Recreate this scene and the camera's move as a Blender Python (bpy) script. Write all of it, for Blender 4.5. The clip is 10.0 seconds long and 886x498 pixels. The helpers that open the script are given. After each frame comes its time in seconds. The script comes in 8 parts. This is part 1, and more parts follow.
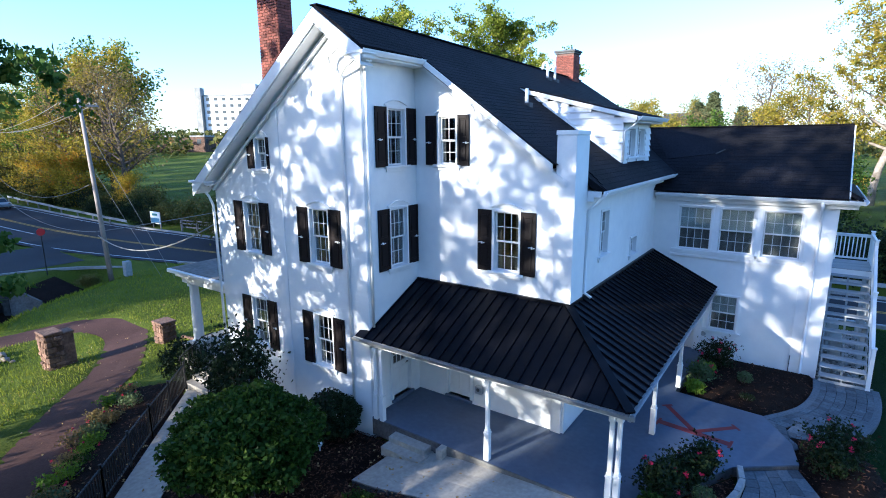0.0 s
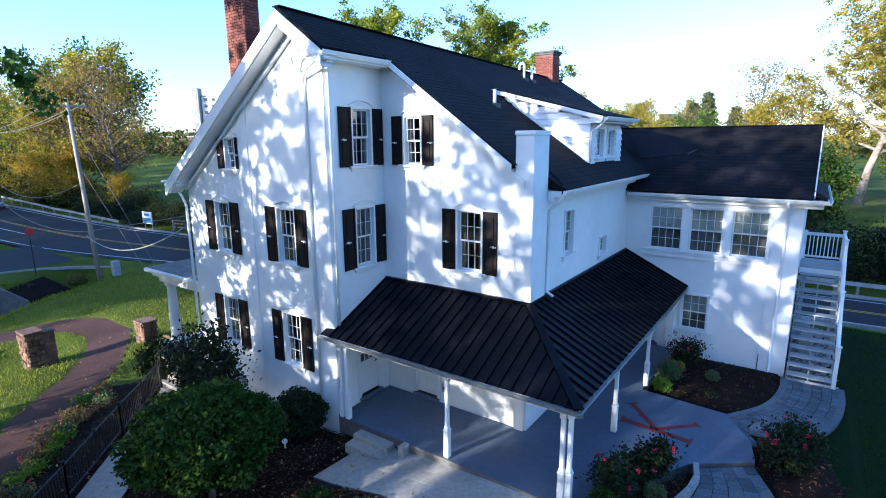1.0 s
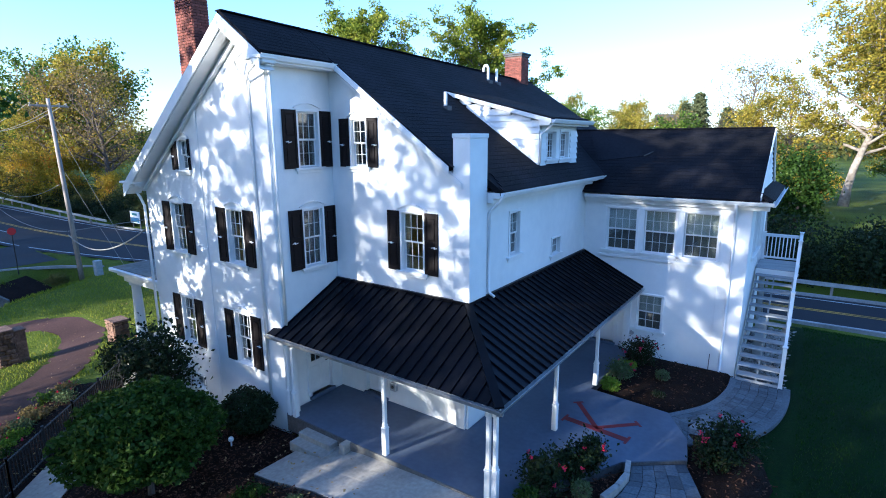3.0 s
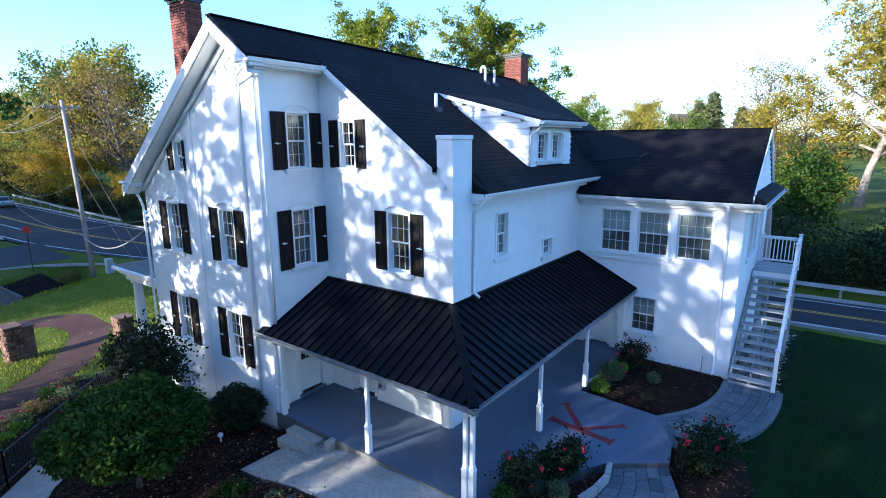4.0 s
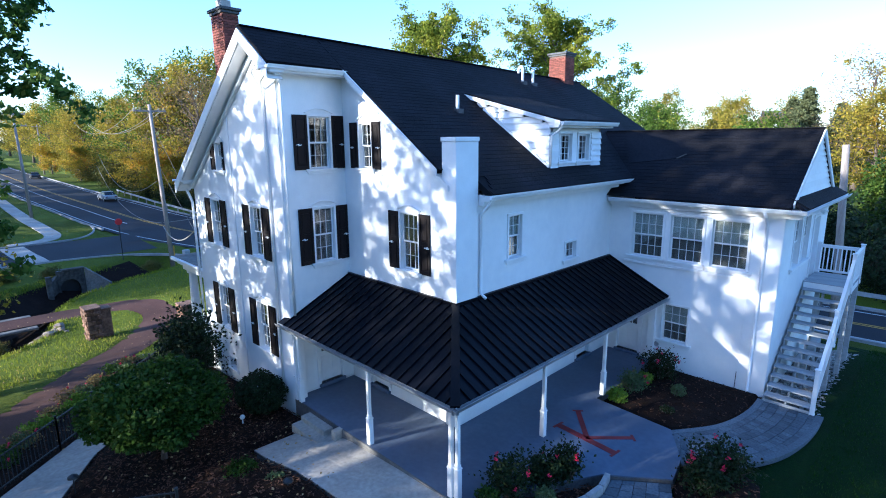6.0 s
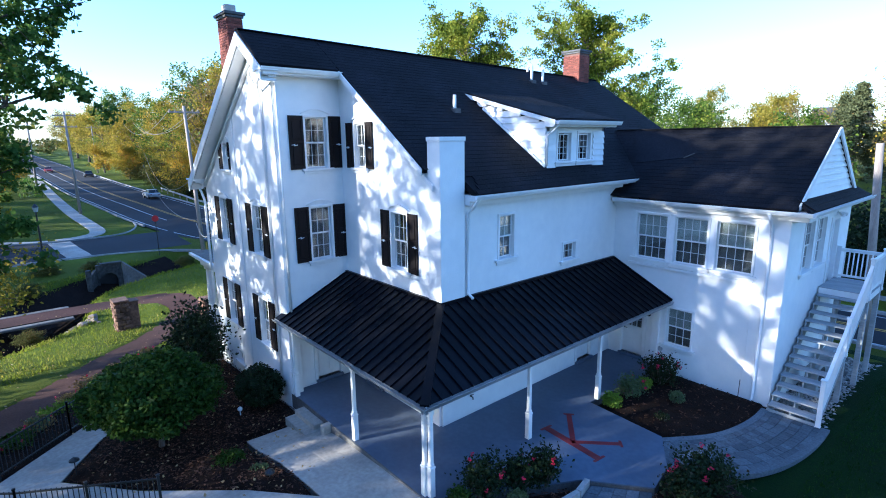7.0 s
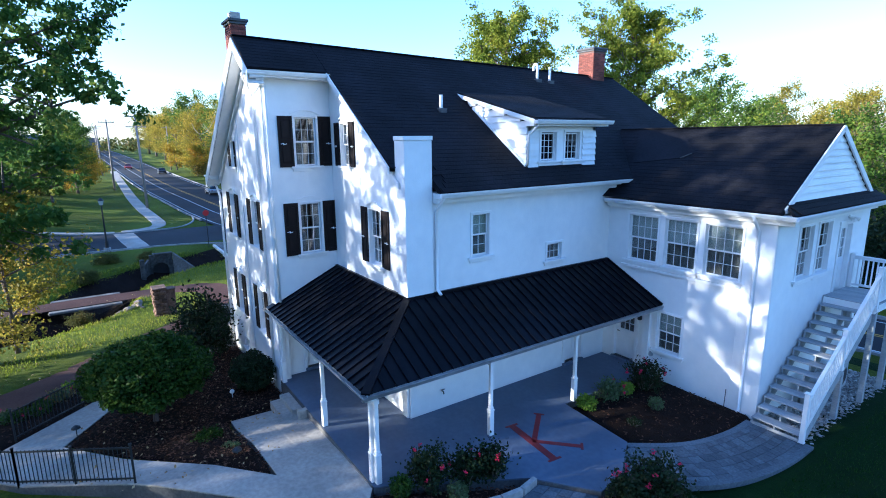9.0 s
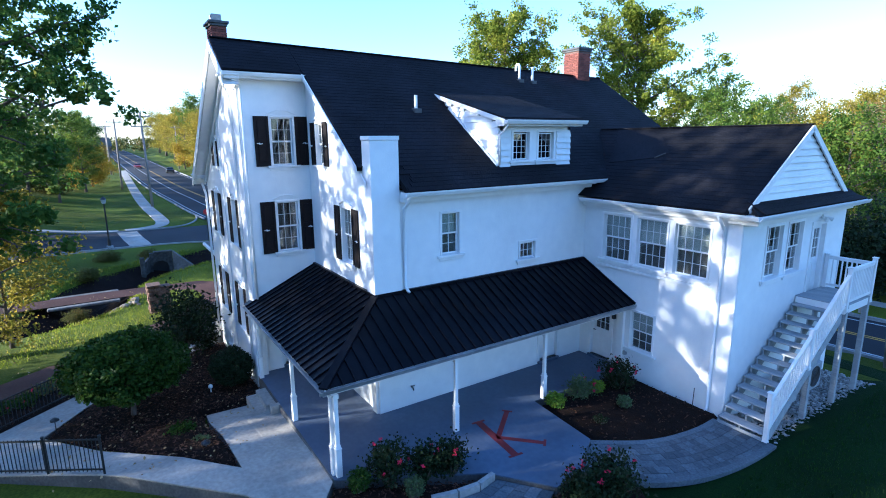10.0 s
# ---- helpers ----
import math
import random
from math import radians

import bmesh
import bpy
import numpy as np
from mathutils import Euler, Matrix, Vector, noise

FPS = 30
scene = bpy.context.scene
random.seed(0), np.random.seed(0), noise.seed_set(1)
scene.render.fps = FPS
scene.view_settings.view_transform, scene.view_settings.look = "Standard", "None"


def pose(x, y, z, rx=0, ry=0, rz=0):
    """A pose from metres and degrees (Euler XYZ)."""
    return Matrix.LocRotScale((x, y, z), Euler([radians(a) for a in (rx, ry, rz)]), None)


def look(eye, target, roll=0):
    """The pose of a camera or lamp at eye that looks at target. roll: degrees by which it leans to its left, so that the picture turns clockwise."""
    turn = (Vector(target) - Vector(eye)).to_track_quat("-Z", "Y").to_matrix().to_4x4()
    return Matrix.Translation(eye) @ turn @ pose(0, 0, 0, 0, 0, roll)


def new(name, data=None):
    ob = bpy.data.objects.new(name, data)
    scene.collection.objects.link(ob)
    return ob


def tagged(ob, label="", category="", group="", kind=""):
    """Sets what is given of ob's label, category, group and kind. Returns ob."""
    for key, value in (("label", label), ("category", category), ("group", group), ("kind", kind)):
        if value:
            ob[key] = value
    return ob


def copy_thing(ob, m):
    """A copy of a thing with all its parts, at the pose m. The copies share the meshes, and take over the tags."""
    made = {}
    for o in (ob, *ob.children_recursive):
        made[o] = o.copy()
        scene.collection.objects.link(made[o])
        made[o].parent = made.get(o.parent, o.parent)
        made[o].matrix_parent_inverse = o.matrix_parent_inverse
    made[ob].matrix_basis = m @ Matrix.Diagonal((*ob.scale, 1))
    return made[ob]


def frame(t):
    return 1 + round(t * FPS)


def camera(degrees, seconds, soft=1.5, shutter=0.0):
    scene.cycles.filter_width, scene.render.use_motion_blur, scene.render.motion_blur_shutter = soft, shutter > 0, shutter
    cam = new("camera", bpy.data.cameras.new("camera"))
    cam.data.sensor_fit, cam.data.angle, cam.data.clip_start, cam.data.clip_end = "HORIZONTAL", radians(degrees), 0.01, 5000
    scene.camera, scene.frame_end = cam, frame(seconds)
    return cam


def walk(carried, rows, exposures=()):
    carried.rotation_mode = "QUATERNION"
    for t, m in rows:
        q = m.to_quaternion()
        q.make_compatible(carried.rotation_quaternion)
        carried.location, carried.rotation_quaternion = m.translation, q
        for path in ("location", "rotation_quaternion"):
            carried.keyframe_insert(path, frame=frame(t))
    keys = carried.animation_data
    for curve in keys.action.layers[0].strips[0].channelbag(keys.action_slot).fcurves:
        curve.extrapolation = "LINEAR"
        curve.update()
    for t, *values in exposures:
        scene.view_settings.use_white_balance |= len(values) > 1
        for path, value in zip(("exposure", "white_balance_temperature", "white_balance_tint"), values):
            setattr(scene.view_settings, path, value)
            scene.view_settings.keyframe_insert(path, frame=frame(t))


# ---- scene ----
cam = camera(80.5, 10.0, soft=1.0)
METRES, EYE, TILT, LEAN, TURN = 10.0, 8.0, 0.0, 0.0, 35.2
ROWS = [
    (0.0, 0.0, 0.0, 0.0, -0.08, -11.83, 0.4),
    (0.5, 0.0472, -0.0067, -0.0026, -0.11, -11.8, 0.4),
    (1.0, 0.0955, -0.0134, -0.0011, -0.11, -11.79, 0.39),
    (1.5, 0.1437, -0.0198, 0.0012, -0.11, -11.79, 0.39),
    (2.0, 0.1829, -0.025, 0.0023, -0.12, -11.78, 0.35),
    (2.5, 0.2122, -0.0276, 0.0042, -0.13, -11.81, 0.29),
    (3.0, 0.2471, -0.0323, 0.005, -0.09, -11.82, 0.29),
    (4.5, 0.3641, -0.0439, 0.009, 3.27, -11.78, 0.33),
    (5.0, 0.4058, -0.0455, 0.009, 5.52, -11.77, 0.36),
    (5.5, 0.447, -0.0473, 0.0112, 7.64, -11.78, 0.36),
    (7.0, 0.6352, -0.0174, 0.0138, 13.97, -11.88, 0.6),
    (7.5, 0.698, -0.0075, 0.0142, 16.01, -11.86, 0.6),
    (8.0, 0.7595, 0.0016, 0.0147, 18.0, -11.85, 0.59),
    (8.5, 0.8177, 0.0117, 0.0145, 19.64, -11.86, 0.58),
    (9.0, 0.8752, 0.0224, 0.0108, 20.54, -11.87, 0.56),
    (9.5, 0.9317, 0.0332, 0.0094, 21.11, -11.87, 0.55),
    (10.0, 0.9884, 0.0445, 0.0103, 21.57, -11.9, 0.55),
]
walk(cam, [(t, pose(0, 0, EYE, TILT, LEAN, TURN) @ pose(METRES * x, METRES * y, METRES * z, 90 + pitch, roll, yaw)) for t, x, y, z, yaw, pitch, roll in ROWS],
     exposures=((0.0, 1.62, 4600, 14), (4.5, 1.64, 4520, 14), (10.0, 1.76, 4470, 14)))

# ---- light ----
SUN_AZ, SUN_EL = 70.0, 13.5            # direction in which the light travels, height of the sun
world = bpy.data.worlds.new("world")
scene.world = world
world.use_nodes = True
wn = world.node_tree.nodes
sky = wn.new("ShaderNodeTexSky")
sky.sky_type, sky.sun_disc = "NISHITA", False
sky.sun_elevation = radians(SUN_EL)
sky.sun_rotation = radians(90 - (SUN_AZ + 180))
sky.air_density, sky.dust_density, sky.ozone_density = 1.0, 0.9, 1.6
wn["Background"].inputs["Strength"].default_value = 0.15
world.node_tree.links.new(sky.outputs["Color"], wn["Background"].inputs["Color"])
sun = new("sun", bpy.data.lights.new("sun", "SUN"))
sun.data.energy, sun.data.angle, sun.data.color = 5.0, radians(0.45), (1.0, 0.78, 0.46)
travel = Vector((math.cos(radians(SUN_EL)) * math.cos(radians(SUN_AZ)), math.cos(radians(SUN_EL)) * math.sin(radians(SUN_AZ)), -math.sin(radians(SUN_EL))))
sun.matrix_world = look((0, 0, 60), Vector((0, 0, 60)) + travel)

# ---- materials ----


def nodes_of(name):
    m = bpy.data.materials.new(name)
    m.use_nodes = True
    nt = m.node_tree
    return m, nt, nt.nodes["Principled BSDF"], nt.nodes["Material Output"]


def surface(name, a, b, rough=0.7, scale=6.0, coarse=0.5, stain=0.25, bump=0.3, bump_scale=40.0, metal=0.0, pieces=0.0, spec=0.5, squash=(1, 1, 1), dist=0.01):
    """A weathered opaque surface: colour a to b by grain, darker stains at a coarse scale, fine relief, variation from piece to piece."""
    m, nt, p, _ = nodes_of(name)
    N, L = nt.nodes.new, nt.links.new
    geo = N("ShaderNodeNewGeometry")
    mp = N("ShaderNodeVectorMath")
    mp.operation = "MULTIPLY"
    mp.inputs[1].default_value = squash
    L(geo.outputs["Position"], mp.inputs[0])
    n1, n2, n3 = N("ShaderNodeTexNoise"), N("ShaderNodeTexNoise"), N("ShaderNodeTexNoise")
    for n, s, d in ((n1, scale, 6), (n2, coarse, 4), (n3, bump_scale, 4)):
        n.inputs["Scale"].default_value, n.inputs["Detail"].default_value = s, d
        L(mp.outputs[0], n.inputs["Vector"])
    mix = N("ShaderNodeMix")
    mix.data_type = "RGBA"
    mix.inputs[6].default_value, mix.inputs[7].default_value = (*a, 1), (*b, 1)
    ramp = N("ShaderNodeMapRange")
    ramp.inputs[1].default_value, ramp.inputs[2].default_value = 0.3, 0.7
    L(n1.outputs["Fac"], ramp.inputs[0])
    L(ramp.outputs[0], mix.inputs[0])
    st = N("ShaderNodeMapRange")
    st.inputs[1].default_value, st.inputs[2].default_value = 0.35, 0.7
    st.inputs[3].default_value, st.inputs[4].default_value = 1 - stain, 1 + stain * 0.3
    L(n2.outputs["Fac"], st.inputs[0])
    mul = N("ShaderNodeVectorMath")
    mul.operation = "SCALE"
    L(mix.outputs[2], mul.inputs[0])
    if pieces:
        info = N("ShaderNodeObjectInfo")
        add = N("ShaderNodeMath")
        add.operation = "ADD"
        L(info.outputs["Random"], add.inputs[0])
        L(geo.outputs["Random Per Island"], add.inputs[1])
        fr = N("ShaderNodeMath")
        fr.operation = "FRACT"
        L(add.outputs[0], fr.inputs[0])
        pr = N("ShaderNodeMapRange")
        pr.inputs[3].default_value, pr.inputs[4].default_value = 1 - pieces, 1 + pieces
        L(fr.outputs[0], pr.inputs[0])
        mm = N("ShaderNodeMath")
        mm.operation = "MULTIPLY"
        L(pr.outputs[0], mm.inputs[0])
        L(st.outputs[0], mm.inputs[1])
        L(mm.outputs[0], mul.inputs["Scale"])
    else:
        L(st.outputs[0], mul.inputs["Scale"])
    L(mul.outputs[0], p.inputs["Base Color"])
    rr = N("ShaderNodeMapRange")
    rr.inputs[3].default_value, rr.inputs[4].default_value = max(0.05, rough - 0.12), min(1, rough + 0.12)
    L(n1.outputs["Fac"], rr.inputs[0])
    L(rr.outputs[0], p.inputs["Roughness"])
    p.inputs["Metallic"].default_value = metal
    p.inputs["Specular IOR Level"].default_value = spec
    if bump:
        bn = N("ShaderNodeBump")
        bn.inputs["Strength"].default_value, bn.inputs["Distance"].default_value = bump, dist
        L(n3.outputs["Fac"], bn.inputs["Height"])
        L(bn.outputs[0], p.inputs["Normal"])
    return m


def foliage(name, a, b, c=None, through_light=0.35, rough=0.55):
    """Leaves: colour varies from leaf to leaf, and light shines through."""
    m, nt, p, out = nodes_of(name)
    N, L = nt.nodes.new, nt.links.new
    geo = N("ShaderNodeNewGeometry")
    ramp = N("ShaderNodeValToRGB")
    ramp.color_ramp.elements[0].color, ramp.color_ramp.elements[1].color = (*a, 1), (*b, 1)
    if c:
        e = ramp.color_ramp.elements.new(0.9)
        e.color = (*c, 1)
        ramp.color_ramp.elements[1].position = 0.75
        ramp.color_ramp.elements[2].position = 0.97
        ramp.color_ramp.elements[1].color, ramp.color_ramp.elements[2].color = (*b, 1), (*c, 1)
    n = N("ShaderNodeTexNoise")
    n.inputs["Scale"].default_value = 0.35
    L(geo.outputs["Position"], n.inputs["Vector"])
    mx = N("ShaderNodeMath")
    mx.operation = "MULTIPLY_ADD"
    L(geo.outputs["Random Per Island"], mx.inputs[0])
    mx.inputs[1].default_value = 0.6
    sub = N("ShaderNodeMapRange")
    sub.inputs[1].default_value, sub.inputs[2].default_value, sub.inputs[3].default_value, sub.inputs[4].default_value = 0.35, 0.65, 0.0, 0.4
    L(n.outputs["Fac"], sub.inputs[0])
    L(sub.outputs[0], mx.inputs[2])
    L(mx.outputs[0], ramp.inputs[0])
    L(ramp.outputs[0], p.inputs["Base Color"])
    p.inputs["Roughness"].default_value = rough
    p.inputs["Specular IOR Level"].default_value = 0.12
    tr = N("ShaderNodeBsdfTranslucent")
    L(ramp.outputs[0], tr.inputs["Color"])
    ms = N("ShaderNodeMixShader")
    ms.inputs[0].default_value = through_light
    L(p.outputs[0], ms.inputs[1])
    L(tr.outputs[0], ms.inputs[2])
    L(ms.outputs[0], out.inputs["Surface"])
    return m


def plain(name, c, rough=0.5, metal=0.0):
    m, nt, p, _ = nodes_of(name)
    p.inputs["Base Color"].default_value = (*c, 1)
    p.inputs["Roughness"].default_value, p.inputs["Metallic"].default_value = rough, metal
    return m


def glass_material():
    m, nt, p, out = nodes_of("window_glass")
    N, L = nt.nodes.new, nt.links.new
    tr, gl, lw, fr, ms = N("ShaderNodeBsdfTransparent"), N("ShaderNodeBsdfGlossy"), N("ShaderNodeLayerWeight"), N("ShaderNodeMapRange"), N("ShaderNodeMixShader")
    pw = N("ShaderNodeMath")
    pw.operation, pw.inputs[1].default_value = "POWER", 3.0
    lw.inputs["Blend"].default_value = 0.5
    L(lw.outputs["Facing"], pw.inputs[0])
    L(pw.outputs[0], fr.inputs[0])
    fr.inputs[3].default_value, fr.inputs[4].default_value = 0.07, 0.95
    tr.inputs[0].default_value = (0.80, 0.83, 0.84, 1)
    gl.inputs["Roughness"].default_value = 0.02
    L(fr.outputs[0], ms.inputs[0])
    L(tr.outputs[0], ms.inputs[1])
    L(gl.outputs[0], ms.inputs[2])
    L(ms.outputs[0], out.inputs["Surface"])
    return m


M_STUCCO = surface("white_painted_stucco", (0.75, 0.755, 0.76), (0.81, 0.81, 0.805), 0.75, 3, 0.35, 0.07, 0.35, 22, dist=0.012)
M_TRIM = surface("white_trim_paint", (0.75, 0.755, 0.76), (0.81, 0.81, 0.81), 0.45, 5, 0.8, 0.08, 0.1, 60, dist=0.004)
M_BOARD = surface("white_clapboard", (0.74, 0.75, 0.755), (0.80, 0.80, 0.80), 0.5, 5, 0.8, 0.1, 0.15, 50, pieces=0.05, dist=0.004)
M_SHINGLE = surface("asphalt_shingle", (0.004, 0.0045, 0.0075), (0.0185, 0.0180, 0.0225), 0.85, 22, 0.6, 0.42, 0.6, 160, pieces=0.16, spec=0.13)
M_METAL = surface("dark_bronze_metal_roof", (0.0030, 0.0034, 0.0060), (0.0052, 0.0056, 0.0088), 0.38, 4, 0.7, 0.3, 0.05, 30, metal=0.0, pieces=0.08, spec=0.11)
M_SHUTTER = surface("dark_brown_shutter_paint", (0.0075, 0.005, 0.0055), (0.015, 0.010, 0.010), 0.6, 8, 1.2, 0.3, 0.25, 50, squash=(4, 4, 0.6), dist=0.004, spec=0.18)
M_BRICK = surface("red_brick", (0.15, 0.040, 0.028), (0.25, 0.078, 0.05), 0.85, 25, 1.5, 0.35, 0.5, 90, pieces=0.3)
M_MORTAR = surface("lime_mortar", (0.13, 0.065, 0.05), (0.20, 0.12, 0.095), 0.9, 20, 2, 0.3, 0.4, 90)
M_CAPSTONE = surface("dark_stone_cap", (0.06, 0.06, 0.065), (0.12, 0.12, 0.12), 0.8, 15, 2, 0.3, 0.4, 60)
M_SLAB = surface("blue_grey_painted_concrete", (0.076, 0.101, 0.160), (0.110, 0.138, 0.200), 0.6, 7, 0.5, 0.22, 0.15, 80, dist=0.004)
M_WALK = surface("pale_concrete", (0.33, 0.30, 0.26), (0.47, 0.43, 0.37), 0.8, 9, 0.6, 0.28, 0.25, 90, dist=0.004)
M_MULCH = surface("dark_bark_mulch", (0.006, 0.004, 0.003), (0.024, 0.014, 0.010), 0.95, 30, 1.2, 0.35, 1.0, 45, dist=0.05, spec=0.1)
M_CHIP = surface("bark_chip", (0.022, 0.012, 0.008), (0.125, 0.066, 0.040), 0.95, 10, 1.0, 0.3, 0.3, 60, pieces=0.8, spec=0.1)
M_GRASS = surface("lawn_soil_and_turf", (0.058, 0.088, 0.008), (0.155, 0.180, 0.018), 0.9, 14, 0.16, 0.42, 1.0, 60, dist=0.05, spec=0.1)
M_BLADE = foliage("grass_blades", (0.095, 0.140, 0.009), (0.24, 0.265, 0.020), (0.32, 0.27, 0.05), 0.5)
# Shade of the side lawn is put into this darker turf and blade colour.
M_SHADED_TURF = surface("shaded_green_turf", (0.005, 0.021, 0.003), (0.014, 0.039, 0.005), 0.9, 14, 0.2, 0.42, 1.0, 60, dist=0.05, spec=0.08)
M_SHADED_BLADE = foliage("shaded_grass_blades", (0.008, 0.028, 0.003), (0.023, 0.058, 0.006), (0.05, 0.095, 0.010), 0.4)
M_ROAD = surface("asphalt_road", (0.026, 0.027, 0.031), (0.045, 0.046, 0.051), 0.85, 18, 0.12, 0.3, 0.3, 120, spec=0.2)
M_PATH = surface("red_brown_asphalt_path", (0.062, 0.031, 0.024), (0.100, 0.054, 0.043), 0.88, 14, 0.35, 0.35, 0.4, 90, spec=0.15)
M_OLDCON = surface("weathered_concrete", (0.12, 0.115, 0.105), (0.21, 0.20, 0.185), 0.9, 8, 0.8, 0.4, 0.4, 50)
# Concrete base darkened to stand for the shade at the culvert; stains by noise.
M_CULVERT = surface("stained_shaded_concrete", (0.035, 0.032, 0.026), (0.10, 0.095, 0.085), 0.9, 5, 0.9, 0.5, 0.5, 40)
M_BOULDER = surface("pale_brown_boulder", (0.20, 0.15, 0.11), (0.36, 0.29, 0.23), 0.9, 6, 1.2, 0.35, 0.6, 25)
M_KERB = surface("concrete_kerb", (0.25, 0.25, 0.245), (0.36, 0.355, 0.345), 0.85, 9, 0.5, 0.3, 0.3, 60)
M_YELLOW = surface("yellow_road_paint", (0.45, 0.27, 0.03), (0.58, 0.36, 0.05), 0.7, 12, 0.8, 0.4, 0.1, 60)
M_LINE = surface("white_road_paint", (0.5, 0.5, 0.5), (0.66, 0.66, 0.65), 0.7, 12, 0.8, 0.4, 0.1, 60)
M_RED = surface("red_floor_paint", (0.125, 0.012, 0.017), (0.185, 0.020, 0.026), 0.6, 14, 1.5, 0.3, 0.1, 60)
M_PAVER = surface("grey_blue_paver", (0.058, 0.070, 0.090), (0.120, 0.136, 0.156), 0.82, 18, 0.8, 0.3, 0.5, 80, pieces=0.32)
M_STONE = surface("brown_sandstone", (0.11, 0.060, 0.040), (0.27, 0.155, 0.10), 0.9, 9, 1.4, 0.45, 1.0, 14, pieces=0.35, dist=0.05)
M_STAIR = surface("grey_white_stair_paint", (0.27, 0.29, 0.315), (0.37, 0.385, 0.40), 0.6, 8, 1.0, 0.2, 0.2, 40, squash=(0.6, 6, 6), dist=0.004)
M_IRON = surface("black_iron_paint", (0.010, 0.010, 0.011), (0.022, 0.022, 0.024), 0.45, 10, 2, 0.2, 0.1, 60)
M_POLE = surface("weathered_pole_wood", (0.24, 0.20, 0.17), (0.38, 0.33, 0.29), 0.9, 12, 0.8, 0.35, 0.5, 30, squash=(5, 5, 0.4))
M_BARK = surface("grey_brown_bark", (0.075, 0.055, 0.042), (0.17, 0.135, 0.105), 0.95, 9, 1.2, 0.35, 1.0, 18, squash=(2, 2, 0.5), dist=0.05)
M_PALEBARK = surface("pale_mottled_bark", (0.17, 0.135, 0.10), (0.36, 0.31, 0.26), 0.9, 3, 0.8, 0.4, 0.5, 12, dist=0.03)
M_CABLE = plain("cable_sheath", (0.20, 0.19, 0.17), 0.6)
M_STEEL = surface("galvanised_steel", (0.42, 0.43, 0.45), (0.56, 0.57, 0.58), 0.45, 6, 1, 0.2, 0.1, 40, metal=0.7)
M_GRAVEL = surface("grey_gravel", (0.22, 0.21, 0.20), (0.45, 0.44, 0.42), 0.9, 15, 1, 0.3, 0.6, 30, pieces=0.4)
M_GLASS = glass_material()
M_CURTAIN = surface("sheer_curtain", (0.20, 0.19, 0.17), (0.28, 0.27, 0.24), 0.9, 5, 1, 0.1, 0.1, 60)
M_BLIND = surface("pale_fabric_blind", (0.58, 0.60, 0.54), (0.68, 0.70, 0.63), 0.9, 5, 1, 0.1, 0.1, 60)
M_LANTERN = plain("frosted_lantern_glass", (0.45, 0.45, 0.43), 0.4)
# Plaster toned dark so that the rooms look dim through the glass.
M_ROOM = surface("darkened_room_plaster", (0.20, 0.19, 0.18), (0.26, 0.25, 0.23), 0.9, 3, 0.5, 0.1, 0.05, 30)
M_FLOORWOOD = surface("brown_floor_boards", (0.12, 0.07, 0.04), (0.20, 0.12, 0.07), 0.5, 6, 0.8, 0.2, 0.1, 30)
M_PETAL = foliage("crimson_petals", (0.42, 0.012, 0.05), (0.68, 0.05, 0.13), None, 0.3)
M_LEAF_BUSH = foliage("glossy_dark_leaves", (0.012, 0.030, 0.005), (0.052, 0.092, 0.013), (0.12, 0.16, 0.022), 0.35, 0.45)
M_LEAF_ROSE = foliage("rose_leaves", (0.009, 0.016, 0.007), (0.024, 0.040, 0.014), (0.045, 0.030, 0.018), 0.25)
M_LEAF_LIME = foliage("lime_green_leaves", (0.10, 0.17, 0.015), (0.22, 0.31, 0.03), None, 0.35)
M_LEAF_DARK = foliage("dark_purple_green_leaves", (0.009, 0.016, 0.008), (0.026, 0.042, 0.016), (0.04, 0.028, 0.02), 0.25)
M_LEAF_SAGE = foliage("sage_green_leaves", (0.06, 0.09, 0.035), (0.14, 0.18, 0.08), None, 0.3)
M_LEAF_OAK = foliage("green_maple_leaves", (0.034, 0.080, 0.014), (0.10, 0.165, 0.028), (0.24, 0.24, 0.035), 0.45)
M_LEAF_FAR = foliage("green_gold_leaves", (0.058, 0.105, 0.010), (0.27, 0.295, 0.026), (0.48, 0.41, 0.04), 0.48)
M_LEAF_GREEN = foliage("green_broad_leaves", (0.032, 0.075, 0.010), (0.14, 0.20, 0.024), (0.34, 0.33, 0.03), 0.42)
M_LEAF_AUTUMN = foliage("yellowing_leaves", (0.105, 0.120, 0.014), (0.37, 0.29, 0.03), (0.50, 0.30, 0.04), 0.48)
M_LEAF_BROWN = foliage("russet_leaves", (0.12, 0.095, 0.035), (0.26, 0.19, 0.07), (0.36, 0.19, 0.06), 0.38)
M_LEAF_ORANGE = foliage("orange_leaves", (0.17, 0.18, 0.015), (0.48, 0.32, 0.022), (0.58, 0.17, 0.022), 0.46)
M_LITTER = foliage("dry_leaf_litter", (0.22, 0.13, 0.06), (0.42, 0.30, 0.13), (0.50, 0.44, 0.30), 0.2)
# Needle colour is lightened to hold the haze of distance.
M_LEAF_SPRUCE = foliage("hazed_spruce_needles", (0.055, 0.070, 0.030), (0.14, 0.155, 0.070), None, 0.2, 0.7)
M_SCRUB = foliage("hedgerow_leaves", (0.040, 0.055, 0.014), (0.13, 0.125, 0.03), (0.24, 0.14, 0.04), 0.34)

# ---- building blocks ----


def place(ob, parent, m=None):
    if parent is not None:
        ob.parent = parent
    if m is not None:
        ob.matrix_basis = m
    return ob


